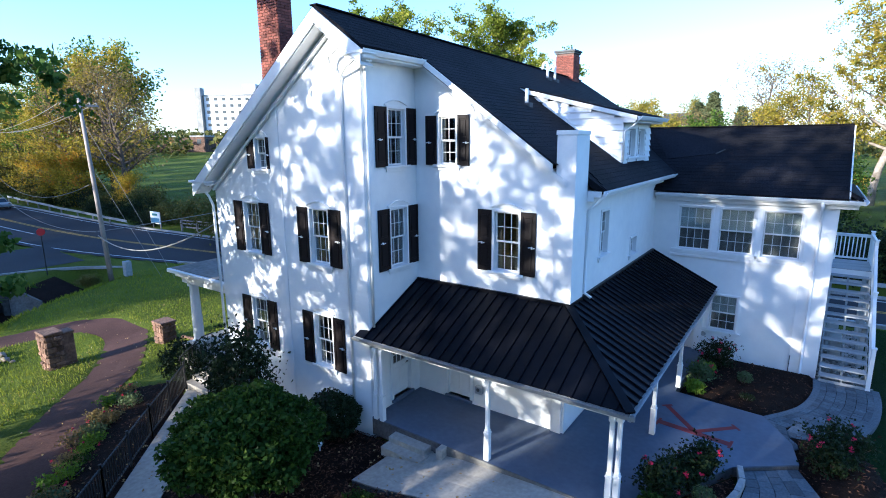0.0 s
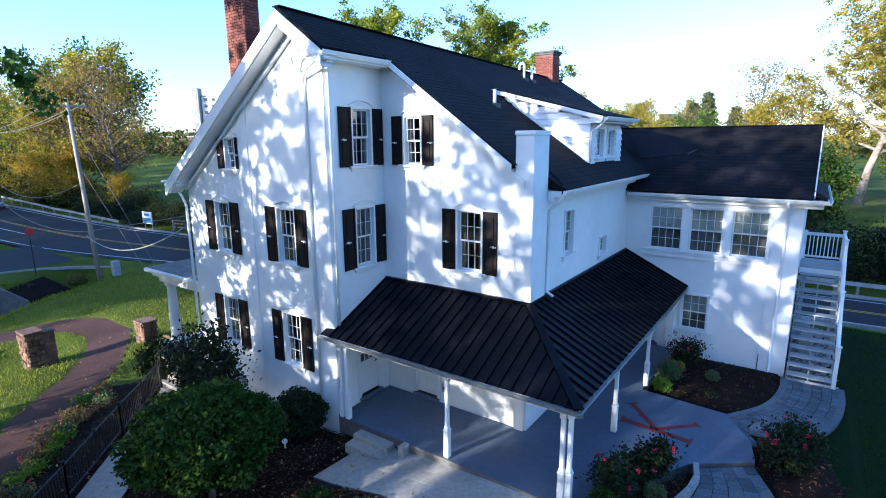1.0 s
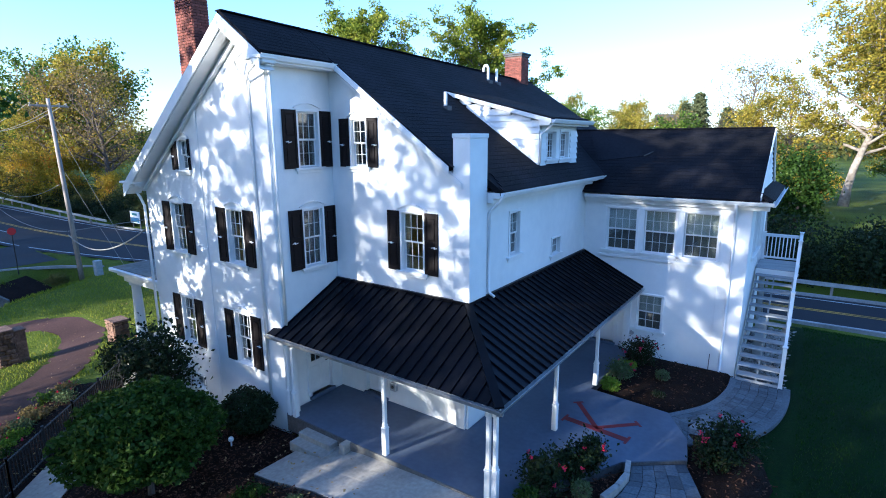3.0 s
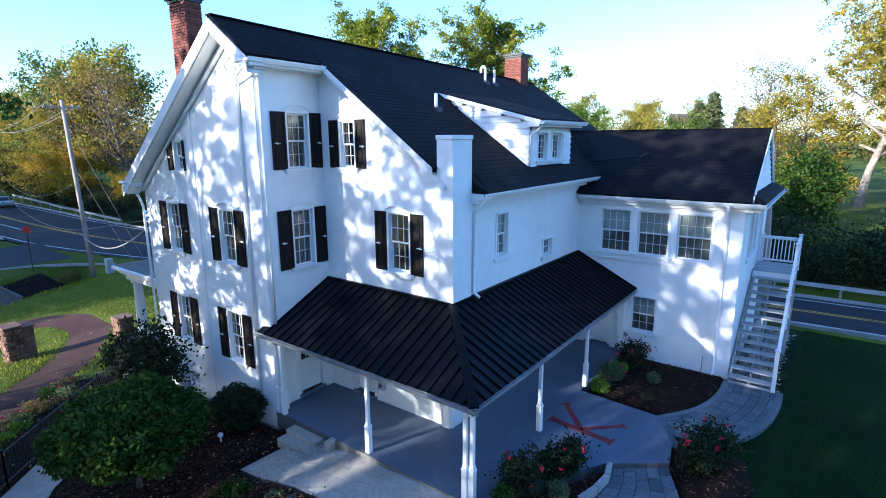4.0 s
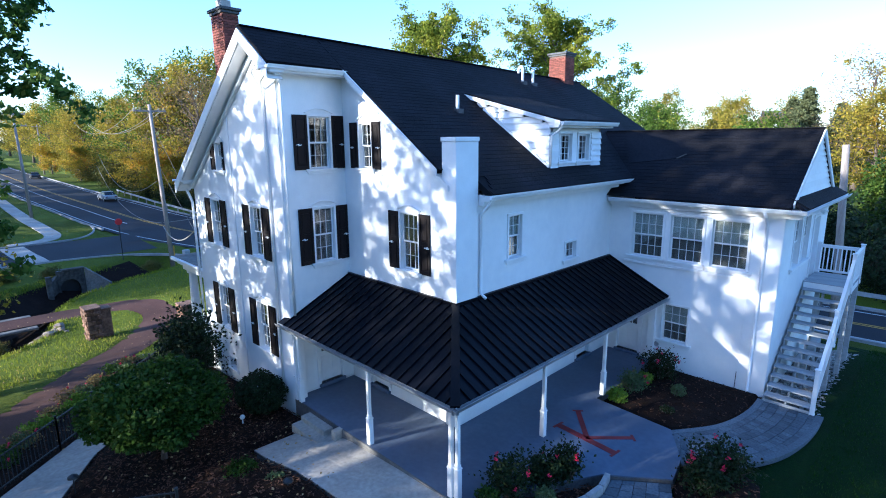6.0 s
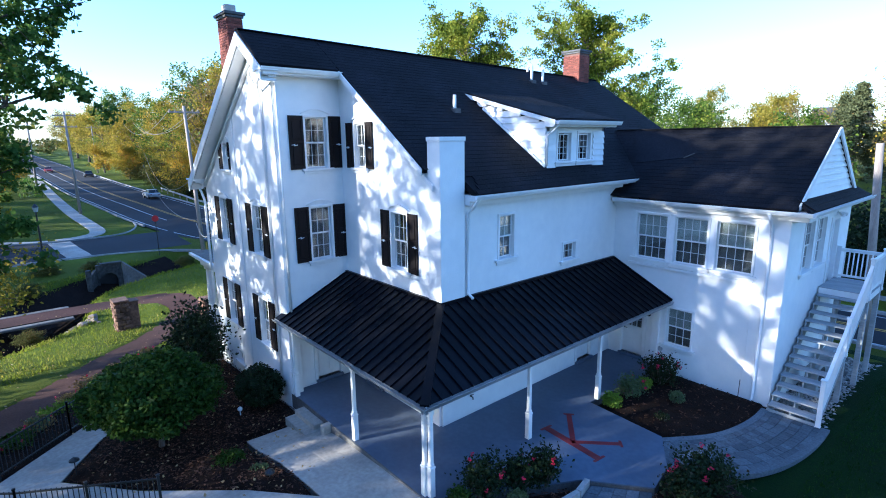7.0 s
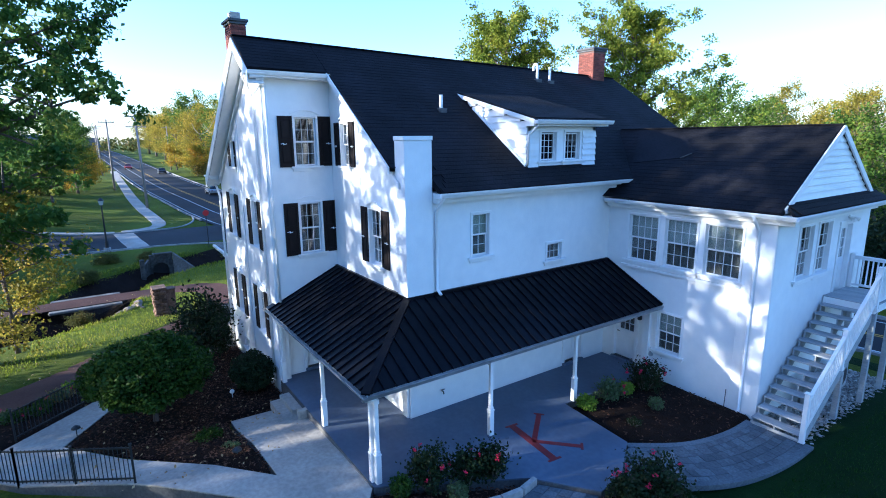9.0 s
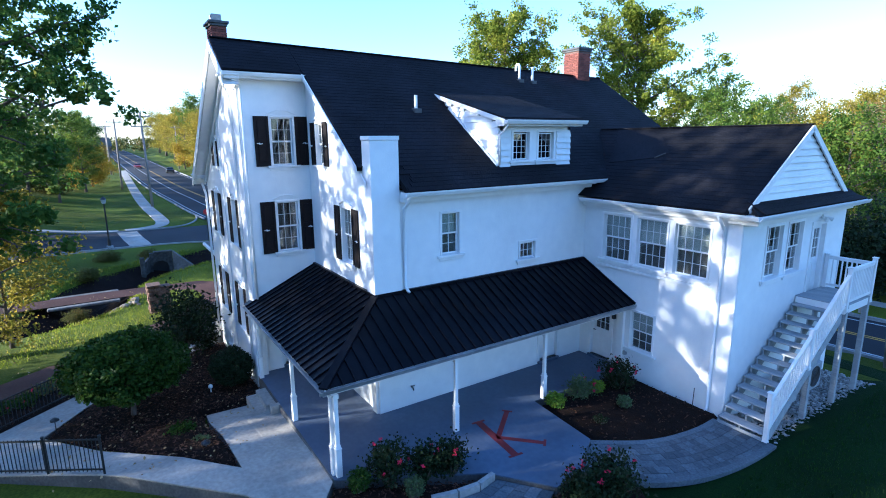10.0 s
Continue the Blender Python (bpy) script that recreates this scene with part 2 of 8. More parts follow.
def group_at(name, x, y, z, label, category, group="", kind=""):
    """The Empty at the base of a thing."""
    e = new(name)
    e.empty_display_size = 0.3
    e.location = (x, y, z)
    return tagged(e, label, category, group, kind)


def base_of(parent):
    while parent is not None and parent.parent is not None:
        parent = parent.parent
    return parent.location.copy() if parent is not None and parent.type == "EMPTY" else Vector((0, 0, 0))


def to_mesh(bm, name, material, smooth=False):
    me = bpy.data.meshes.new(name)
    bm.to_mesh(me)
    bm.free()
    me.materials.append(material)
    if smooth:
        me.polygons.foreach_set("use_smooth", [True] * len(me.polygons))
    return me


def part(name, bm, material, parent, label="", local=False, smooth=False):
    """One mesh object; world coordinates unless local."""
    if not local:
        b = base_of(parent)
        for v in bm.verts:
            v.co -= b
    ob = place(new(name, to_mesh(bm, name, material, smooth)), parent)
    return tagged(ob, label)


def shared(name, me, parent, m, label=""):
    return tagged(place(new(name, me), parent, m), label)


def bx(bm, x0, x1, y0, y1, z0, z1, bevel=0.0):
    r = bmesh.ops.create_cube(bm, size=1.0)["verts"]
    for v in r:
        v.co = Vector((x0 + (v.co.x + 0.5) * (x1 - x0), y0 + (v.co.y + 0.5) * (y1 - y0), z0 + (v.co.z + 0.5) * (z1 - z0)))
    if bevel:
        es = {e for v in r for e in v.link_edges}
        bmesh.ops.bevel(bm, geom=list(es), offset=bevel, segments=1, affect="EDGES")
    return bm


def box(x0, x1, y0, y1, z0, z1, bevel=0.0):
    return bx(bmesh.new(), x0, x1, y0, y1, z0, z1, bevel)


def beam(bm, a, b, w, h, up=(0, 0, 1)):
    """A straight bar from a to b, w wide, h high."""
    a, b, up = Vector(a), Vector(b), Vector(up)
    d = (b - a).normalized()
    s = d.cross(up).normalized() * (w / 2)
    u = s.cross(d).normalized() * (h / 2)
    vs = [bm.verts.new(p + i * s + j * u) for p in (a, b) for i, j in ((-1, -1), (1, -1), (1, 1), (-1, 1))]
    for f in ((0, 1, 2, 3), (7, 6, 5, 4), (0, 4, 5, 1), (1, 5, 6, 2), (2, 6, 7, 3), (3, 7, 4, 0)):
        bm.faces.new([vs[i] for i in f])
    bmesh.ops.recalc_face_normals(bm, faces=bm.faces)
    return bm


def slab_poly(pts, thick, up=None):
    """A flat plate: polygon pts (3D) given a thickness below."""
    bm = bmesh.new()
    vs = [bm.verts.new(p) for p in pts]
    f = bm.faces.new(vs)
    f.normal_update()
    n = Vector(up) if up else (f.normal if f.normal.z > 0 else -f.normal)
    low = [bm.verts.new(Vector(p) - n * thick) for p in pts]
    bm.faces.new(low)
    k = len(pts)
    for i in range(k):
        bm.faces.new((vs[i], vs[(i + 1) % k], low[(i + 1) % k], low[i]))
    bmesh.ops.recalc_face_normals(bm, faces=bm.faces)
    return bm


def tube(bm, pts, radii, sides=8, cap=True):
    """A round bar through pts with a radius at each."""
    rings = []
    prev = None
    for i, p in enumerate(pts):
        p = Vector(p)
        d = (Vector(pts[min(i + 1, len(pts) - 1)]) - Vector(pts[max(i - 1, 0)])).normalized()
        s = d.orthogonal() if prev is None else (prev - d * prev.dot(d))
        if s.length < 1e-4:
            s = d.orthogonal()
        s.normalize()
        prev = s
        t = d.cross(s)
        r = radii[i] if hasattr(radii, "__len__") else radii
        rings.append([bm.verts.new(p + (s * math.cos(2 * math.pi * k / sides) + t * math.sin(2 * math.pi * k / sides)) * r) for k in range(sides)])
    for a, b in zip(rings, rings[1:]):
        for k in range(sides):
            bm.faces.new((a[k], a[(k + 1) % sides], b[(k + 1) % sides], b[k]))
    if cap:
        bm.faces.new(rings[0][::-1])
        bm.faces.new(rings[-1])
    return bm


def quick_mesh(name, verts, faces, material):
    me = bpy.data.meshes.new(name)
    me.from_pydata([tuple(v) for v in verts], [], faces)
    me.materials.append(material)
    me.update()
    return me


def quads_mesh(name, corners, material):
    """Many loose quads, corners of shape (n, 4, 3)."""
    n = len(corners)
    me = bpy.data.meshes.new(name)
    me.vertices.add(4 * n)
    me.vertices.foreach_set("co", corners.reshape(-1).astype(np.float32))
    me.loops.add(4 * n)
    me.loops.foreach_set("vertex_index", np.arange(4 * n, dtype=np.int32))
    me.polygons.add(n)
    me.polygons.foreach_set("loop_start", np.arange(0, 4 * n, 4, dtype=np.int32))
    me.materials.append(material)
    me.update()
    me.validate()
    return me


def leaf_quads(rng, centres, size, flat=0.0):
    """A pointed leaf, lightly folded, at each centre."""
    n = len(centres)
    a = rng.normal(size=(n, 3))
    a[:, 2] *= 1 - flat * 0.5
    a /= np.linalg.norm(a, axis=1)[:, None]
    b = rng.normal(size=(n, 3))
    b[:, 2] *= 1 - flat
    b -= a * (a * b).sum(1)[:, None]
    b /= np.linalg.norm(b, axis=1)[:, None] + 1e-9
    nn = np.cross(a, b)
    s = (size * rng.uniform(0.65, 1.3, n))[:, None]
    lift = nn * s * 0.12
    return np.stack([centres - a * s * 0.5, centres + b * s * 0.34 + lift, centres + a * s * 0.55, centres - b * s * 0.34 + lift], 1)


def cuboids_mesh(name, lo_hi_frames, material):
    """Many small plates: rows of (origin, u, v, n) vectors spanning each plate."""
    o, u, v, n = (np.array([r[i] for r in lo_hi_frames], dtype=np.float64) for i in range(4))
    c = np.stack([o, o + u, o + u + v, o + v, o + n, o + u + n, o + u + v + n, o + v + n], 1)
    k = len(o)
    f = np.array([[0, 3, 2, 1], [4, 5, 6, 7], [0, 1, 5, 4], [1, 2, 6, 5], [2, 3, 7, 6], [3, 0, 4, 7]])
    idx = (f[None] + 8 * np.arange(k)[:, None, None]).reshape(-1)
    me = bpy.data.meshes.new(name)
    me.vertices.add(8 * k)
    me.vertices.foreach_set("co", c.reshape(-1).astype(np.float32))
    me.loops.add(24 * k)
    me.loops.foreach_set("vertex_index", idx.astype(np.int32))
    me.polygons.add(6 * k)
    me.polygons.foreach_set("loop_start", np.arange(0, 24 * k, 4, dtype=np.int32))
    me.polygons.foreach_set("use_smooth", np.zeros(6 * k, dtype=bool))
    me.materials.append(material)
    me.update()
    return me


# ---- ground ----
GX = [(-700, 6.0), (-300, 2.0), (-150, 0.0), (-85, -1.0), (-62, -1.75), (-52, -2.0), (-44, -2.3), (-34, -2.3), (-29, -2.35), (-26, -1.95), (-20, -1.15), (-16, -0.68), (-11.3, -0.33), (-2.6, 0.26), (0, 0.26), (6, 0.2), (30, -0.4), (700, 0.0)]
ROAD = [(-420, 15), (-240, 17.2), (-150, 18.5), (-110, 19.2), (-85, 20.5), (-65, 22.2), (-50, 25.6), (-38, 29.6), (-24, 34.0), (-10, 37.3), (4, 38.6), (25, 38.8), (70, 38.0), (200, 36)]
CREEK = [(-46, 16.5), (-43.6, 13), (-42.2, 10.2), (-40.8, 8.0), (-38.5, 6), (-35.5, 4.6), (-32.5, 4.2), (-29.5, 1.5), (-28, -4), (-28, -14)]
PATH = [(-34.5, -30), (-34.2, -8), (-34.2, 2), (-34.2, 8), (-33.6, 10.6), (-31.9, 11.95), (-29.6, 12.1), (-27.7, 11.2), (-25.6, 10.1), (-23.2, 8.7), (-22.0, 7.5), (-19.9, 6.0), (-18.5, 5.05), (-17.3, 4.2), (-16.0, 3.1), (-14.6, 1.4), (-13.8, -2), (-13.6, -20)]


def smooth(a, b, x):
    t = min(1.0, max(0.0, (x - a) / (b - a)))
    return t * t * (3 - 2 * t)


def dist_to(line, x, y):
    best, side = 1e9, 0
    for (ax, ay), (bx_, by_) in zip(line, line[1:]):
        dx, dy = bx_ - ax, by_ - ay
        t = max(0.0, min(1.0, ((x - ax) * dx + (y - ay) * dy) / (dx * dx + dy * dy)))
        d = math.hypot(x - ax - t * dx, y - ay - t * dy)
        if d < best:
            best = d
    return best


def level(x, y):
    """The lie of the land, before ditches and roads are cut in."""
    z = GX[-1][1]
    for (ax, az), (b, bz) in zip(GX, GX[1:]):
        if ax <= x <= b:
            z = az + (bz - az) * (x - ax) / (b - ax)
            break
    north = smooth(25.5, 35.0, y) * smooth(-24, -14, x)
    z += north * (-2.0 - max(z, -2.0))
    if y > 44:
        z += smooth(44, 62, y) * smooth(-60, -20, x) * 1.8
        z += smooth(60, 260, y) * 2.0
    if x < -60 and y > 34:
        z += smooth(34, 120, y) * 3.0
    if x < -58 and y < 8:
        z += smooth(8, -14, y) * 2.2
    if x < -15 and 9 < y < 30 and x > -44:
        z += 0.35 * smooth(-44, -34, x) * smooth(-16, -22, x) * smooth(9, 14, y) * smooth(30, 22, y)
    return z


def road_half(x):
    return 5.6 if x < -60 else (5.6 - 2.4 * smooth(-60, -30, x))


def ground_z(x, y):
    z = level(x, y)
    if -50 < x < -20 and -20 < y < 18:
        d = dist_to(CREEK, x, y)
        z -= 1.5 * smooth(3.2, 0.9, d)
    if -160 < x < 60 and dist_to(ROAD, x, y) < road_half(x) + 0.1:
        z -= 0.25
    elif x <= -160 and dist_to(ROAD, x, y) < 14:
        z -= 0.5
    if -40 < x < -12 and dist_to(PATH, x, y) < 0.8:
        z -= 0.16
    if -60.2 < x < -51.0 and y < 18:
        z -= 0.22
    if -17.5 < x < 2.6 and 2.5 < y < 27:
        z -= 0.14
    return z


def axis_steps(stops):
    out = []
    for a, b, n in stops:
        out += [a + (b - a) * i / n for i in range(n)]
    return out + [stops[-1][1]]


xs = axis_steps([(-1500, -400, 8), (-400, -160, 16), (-160, -66, 40), (-66, -48, 26), (-48, -12, 72), (-12, 12, 24), (12, 60, 20), (60, 400, 12), (400, 1500, 6)])
ys = axis_steps([(-1200, -150, 6), (-150, -30, 10), (-30, -4, 16), (-4, 20, 44), (20, 48, 36), (48, 110, 24), (110, 400, 14), (400, 2000, 8)])
gv = [(x, y, ground_z(x, y)) for y in ys for x in xs]
nx = len(xs)
gf = [(j * nx + i, j * nx + i + 1, (j + 1) * nx + i + 1, (j + 1) * nx + i) for j in range(len(ys) - 1) for i in range(nx - 1)]
ground = new("ground", quick_mesh("ground", gv, gf, M_GRASS))
ground.data.polygons.foreach_set("use_smooth", [True] * len(ground.data.polygons))
tagged(ground, "rolling green lawn and banks with a shallow stream ditch", "ground", kind="structure")


def resample(line, step):
    out = []
    for (ax, ay), (b, c) in zip(line, line[1:]):
        n = max(1, int(math.hypot(b - ax, c - ay) / step))
        out += [(ax + (b - ax) * i / n, ay + (c - ay) * i / n) for i in range(n)]
    return out + [line[-1]]


def rounded(line, times=2):
    for _ in range(times):
        res = [line[0]]
        for (ax, ay), (b, c) in zip(line, line[1:]):
            res += [(ax * 0.75 + b * 0.25, ay * 0.75 + c * 0.25), (ax * 0.25 + b * 0.75, ay * 0.25 + c * 0.75)]
        line = res + [line[-1]]
    return line


def ribbon(line, left, right, lift, thick=0.0, zf=level):
    """A strip along a line between two offsets; the offsets may depend on x."""
    bm = bmesh.new()
    rows = []
    for i, (x, y) in enumerate(line):
        a, b = line[max(i - 1, 0)], line[min(i + 1, len(line) - 1)]
        d = Vector((b[0] - a[0], b[1] - a[1])).normalized()
        n = Vector((-d.y, d.x))
        lo, ro = (left(x) if callable(left) else left), (right(x) if callable(right) else right)
        row = []
        for o in (lo, (lo + ro) / 2, ro) if abs(lo - ro) > 0.5 else (lo, ro):
            px, py = x + n.x * o, y + n.y * o
            row.append(bm.verts.new((px, py, zf(px, py) + lift)))
        rows.append(row)
    top = []
    for a, b in zip(rows, rows[1:]):
        for k in range(len(a) - 1):
            top.append(bm.faces.new((a[k], b[k], b[k + 1], a[k + 1])))
    bmesh.ops.recalc_face_normals(bm, faces=bm.faces)
    if sum(f.normal.z for f in bm.faces) < 0:
        bmesh.ops.reverse_faces(bm, faces=bm.faces)
    if thick:
        r = bmesh.ops.extrude_face_region(bm, geom=top)
        for v in r["geom"]:
            if isinstance(v, bmesh.types.BMVert):
                v.co.z += thick
        bmesh.ops.recalc_face_normals(bm, faces=bm.faces)
    return bm


road_line = resample(rounded(ROAD), 2.0)


def road_z(x, y):
    return level(x, y) - 0.06 + (0.25 if x < -160 else 0.0) * smooth(-160, -220, x)


road = part("road", ribbon(road_line, lambda x: road_half(x), lambda x: -road_half(x), 0.0, zf=road_z), M_ROAD, None)
tagged(road, "dark grey asphalt road with painted lines, running past the house", "road", kind="structure")
for name, off, wd, mat, label in (("yellow_line", 0.13, 0.12, M_YELLOW, "yellow painted centre line"), ("yellow_line", -0.13, 0.12, M_YELLOW, "yellow painted centre line")):
    part(name, ribbon(road_line, off + wd / 2, off - wd / 2, 0.012, zf=road_z), mat, road, label)
for s in (1, -1):
    part("edge_line", ribbon(road_line, lambda x, s=s: s * (road_half(x) - 0.55), lambda x, s=s: s * (road_half(x) - 0.68), 0.012, zf=road_z), M_LINE, road, "white painted edge line")
west_line = [p for p in road_line if -330 < p[0] < -66]
part("lane_line", ribbon(west_line, -2.1, -2.24, 0.012, zf=road_z), M_LINE, road, "white painted lane line")
for s, lab in ((1, "north"), (-1, "south")):
    lo = (lambda x: road_half(x) + 0.18) if s > 0 else (lambda x: -road_half(x))
    hi = (lambda x: road_half(x)) if s > 0 else (lambda x: -road_half(x) - 0.18)
    for seg in ([p for p in road_line if -160 < p[0] < -65], [p for p in road_line if -47.5 < p[0] < 60]) if s < 0 else ([p for p in road_line if -160 < p[0] < 60],):
        k = part("kerb", ribbon(seg, lo, hi, -0.1, 0.22, zf=level), M_KERB, None)
        tagged(k, "pale concrete kerb along the road edge", "kerb", kind="structure")
SIDE = [(-55.6, 18.5), (-55.6, 8), (-56.2, 0), (-58, -12), (-62, -30)]
side_line = resample(rounded(SIDE), 1.5)
side = part("road", ribbon(side_line, lambda x: 4.6, lambda x: -4.6, -0.03, zf=level), M_ROAD, None)
tagged(side, "dark asphalt side street joining the main road", "road", kind="structure")
cw = part("crosswalk", ribbon([(-60.4, 8.0), (-58, 8.2), (-55.5, 8.4), (-53, 8.7), (-50.6, 8.9)], 0.95, -0.95, -0.01), M_WALK, None)
tagged(cw, "pale concrete pedestrian crossing over the side street", "crosswalk", kind="structure")
for pts, wd in (([(-60.9, 8.0), (-61.3, 10.3), (-63.2, 12.2), (-70, 11.9), (-80, 11.3), (-95, 11.2), (-120, 11.5), (-165, 12.0)], 0.75), ([(-61.0, 7.2), (-61.4, 3.5), (-62.5, -3), (-65, -14)], 0.5)):
    w = part("pavement", ribbon(resample(rounded(pts), 1.5), wd, -wd, -0.02, 0.08), M_WALK, None)
    tagged(w, "narrow pale concrete pavement beside the road", "pavement", kind="structure")
for pts in ([(-52.6, -16), (-51.2, 4), (-51.0, 10), (-50.2, 14), (-48.5, 17.2), (-45.5, 19.6)], [(-61.8, -16), (-60.3, 6), (-60.2, 11), (-60.6, 14.0), (-64, 15.9), (-68, 16.3)]):
    k = part("kerb", ribbon(resample(rounded(pts), 1.0), 0.09, -0.09, -0.1, 0.22), M_KERB, None)
    tagged(k, "curved pale concrete kerb at the street corner", "kerb", kind="structure")
path_line = resample(rounded(PATH), 0.8)
gpath = part("path", ribbon(path_line, 1.0, -1.0, -0.02), M_PATH, None)
tagged(gpath, "reddish-brown asphalt driveway curving through the lawn", "path", kind="structure")

# ---- the house ----
RIDGE_X, RIDGE_Z, EAST_SLOPE, WEST_SLOPE = -10.48, 11.24, 0.710, 0.732
RIDGE_FALL = 0.018                                         # the old ridge settles towards the back, the eaves do not
FRONT_Y, BACK_Y, TOWER_X, INNER_Y, EAST_X, WEST_X = 9.88, 27.0, -9.4, 12.0, -4.65, -16.2
WING_Y, WING_X, WING_BACK = 20.15, 0.78, 26.2
house = group_at("house", -9, 16, 0.0, "white stuccoed three-storey house with dark shutters and dark shingle roofs", "house")


def settled(x, y):
    """How far the roof has sunk at a place: most at the ridge, nothing at the eaves."""
    up = (-4.15 - x) / 6.33 if x > RIDGE_X else (x + 16.72) / 6.24
    return RIDGE_FALL * (y - 9.42) * min(max(up, 0.0), 1.0)


def east_roof(x, y=9.42):
    return RIDGE_Z - EAST_SLOPE * (x - RIDGE_X) - settled(x, y)


def west_roof(x):
    return RIDGE_Z + WEST_SLOPE * (x - RIDGE_X)


def wall(name, axis, plane, u0, u1, z0, z1, holes=(), thick=0.3, cuts=(), material=None, label=""):
    """A wall with real openings. holes: (u centre, z bottom, width, height). cuts: (point, normal) planes that trim the top."""
    us = sorted({u0, u1, *(h[0] - h[2] / 2 for h in holes), *(h[0] + h[2] / 2 for h in holes)})
    zs = sorted({z0, z1, *(h[1] for h in holes), *(h[1] + h[3] for h in holes)})
    bm = bmesh.new()
    grid = {}
    for i, u in enumerate(us):
        for j, z in enumerate(zs):
            grid[i, j] = bm.verts.new((u, plane, z) if axis == "y" else (plane, u, z))
    for i in range(len(us) - 1):
        for j in range(len(zs) - 1):
            cu, cz = (us[i] + us[i + 1]) / 2, (zs[j] + zs[j + 1]) / 2
            if not any(abs(cu - h[0]) < h[2] / 2 and h[1] < cz < h[1] + h[3] for h in holes):
                bm.faces.new((grid[i, j], grid[i + 1, j], grid[i + 1, j + 1], grid[i, j + 1]))
    for co, no in cuts:
        bmesh.ops.bisect_plane(bm, geom=bm.verts[:] + bm.edges[:] + bm.faces[:], plane_co=co, plane_no=no, clear_outer=True)
    loose = [v for v in bm.verts if not v.link_faces]
    bmesh.ops.delete(bm, geom=loose, context="VERTS")
    r = bmesh.ops.extrude_face_region(bm, geom=bm.faces[:])
    inward = Vector((0, thick, 0)) if axis == "y" else Vector((-thick, 0, 0))
    for v in r["geom"]:
        if isinstance(v, bmesh.types.BMVert):
            v.co += inward
    bmesh.ops.recalc_face_normals(bm, faces=bm.faces)
    return part(name, bm, material or M_STUCCO, house, label)


def facing(axis, u, plane, z):
    """The pose of something set in a wall; local -y looks out of the wall."""
    return pose(u, plane, z) if axis == "y" else pose(plane, u, z, 0, 0, 90)


MESHES = {}


def cached(key, make):
    if key not in MESHES:
        MESHES[key] = make()
    return MESHES[key]


def local_pose(m):
    return Matrix.Translation(-house.location) @ m


def casing_mesh(w, h, arch):
    bm = bmesh.new()
    c, p = 0.05, 0.03
    bx(bm, -w / 2 - c, -w / 2 + 0.02, -p, 0.12, 0, h, 0.006)
    bx(bm, w / 2 - 0.02, w / 2 + c, -p, 0.12, 0, h, 0.006)
    bx(bm, -w / 2 - c, w / 2 + c, -p, 0.12, h - 0.02, h + c, 0.006)
    if arch:
        r = 9
        pts = [(-w / 2 - c - 0.06 + (w + 2 * c + 0.12) * i / r, -0.02, h + c + 0.03 + 0.13 * math.sin(math.pi * i / r)) for i in range(r + 1)]
        for a, b in zip(pts, pts[1:]):
            beam(bm, a, b, 0.05, 0.022)
    return to_mesh(bm, "window", M_TRIM)


def sash_mesh(w, h, cols, rows, y):
    """Stiles, rails and glazing bars of one sash, its bottom at 0."""
    bm = bmesh.new()
    s = 0.038
    bx(bm, -w / 2, -w / 2 + s, y, y + 0.035, 0, h)
    bx(bm, w / 2 - s, w / 2, y, y + 0.035, 0, h)
    bx(bm, -w / 2 + s, w / 2 - s, y + 0.001, y + 0.034, 0, s)
    bx(bm, -w / 2 + s, w / 2 - s, y + 0.001, y + 0.034, h - s, h)
    for i in range(1, cols):
        u = -w / 2 + s + (w - 2 * s) * i / cols
        bx(bm, u - 0.0065, u + 0.0065, y + 0.004, y + 0.030, s, h - s)
    for j in range(1, rows):
        v = s + (h - 2 * s) * j / rows
        bx(bm, -w / 2 + s, w / 2 - s, y + 0.005, y + 0.029, v - 0.0065, v + 0.0065)
    return to_mesh(bm, "sash", M_TRIM)


def curtain_mesh(w, h, half, material):
    bm = bmesh.new()
    n = 26
    spans = ((-w / 2 + 0.02, w / 2 - 0.02),) if half else ((-w / 2 + 0.02, -0.26 * w), (0.26 * w, w / 2 - 0.02))
    for a, b in spans:
        rows = []
        for i in range(n + 1):
            u = a + (b - a) * i / n
            y = 0.018 * math.sin(i * 1.9) + 0.008 * math.sin(i * 0.7)
            rows.append((bm.verts.new((u, 0.17 + y, 0.03)), bm.verts.new((u, 0.17 + y, h - 0.02))))
        for p, q in zip(rows, rows[1:]):
            bm.faces.new((p[0], q[0], q[1], p[1]))
    return to_mesh(bm, "curtain", material, True)


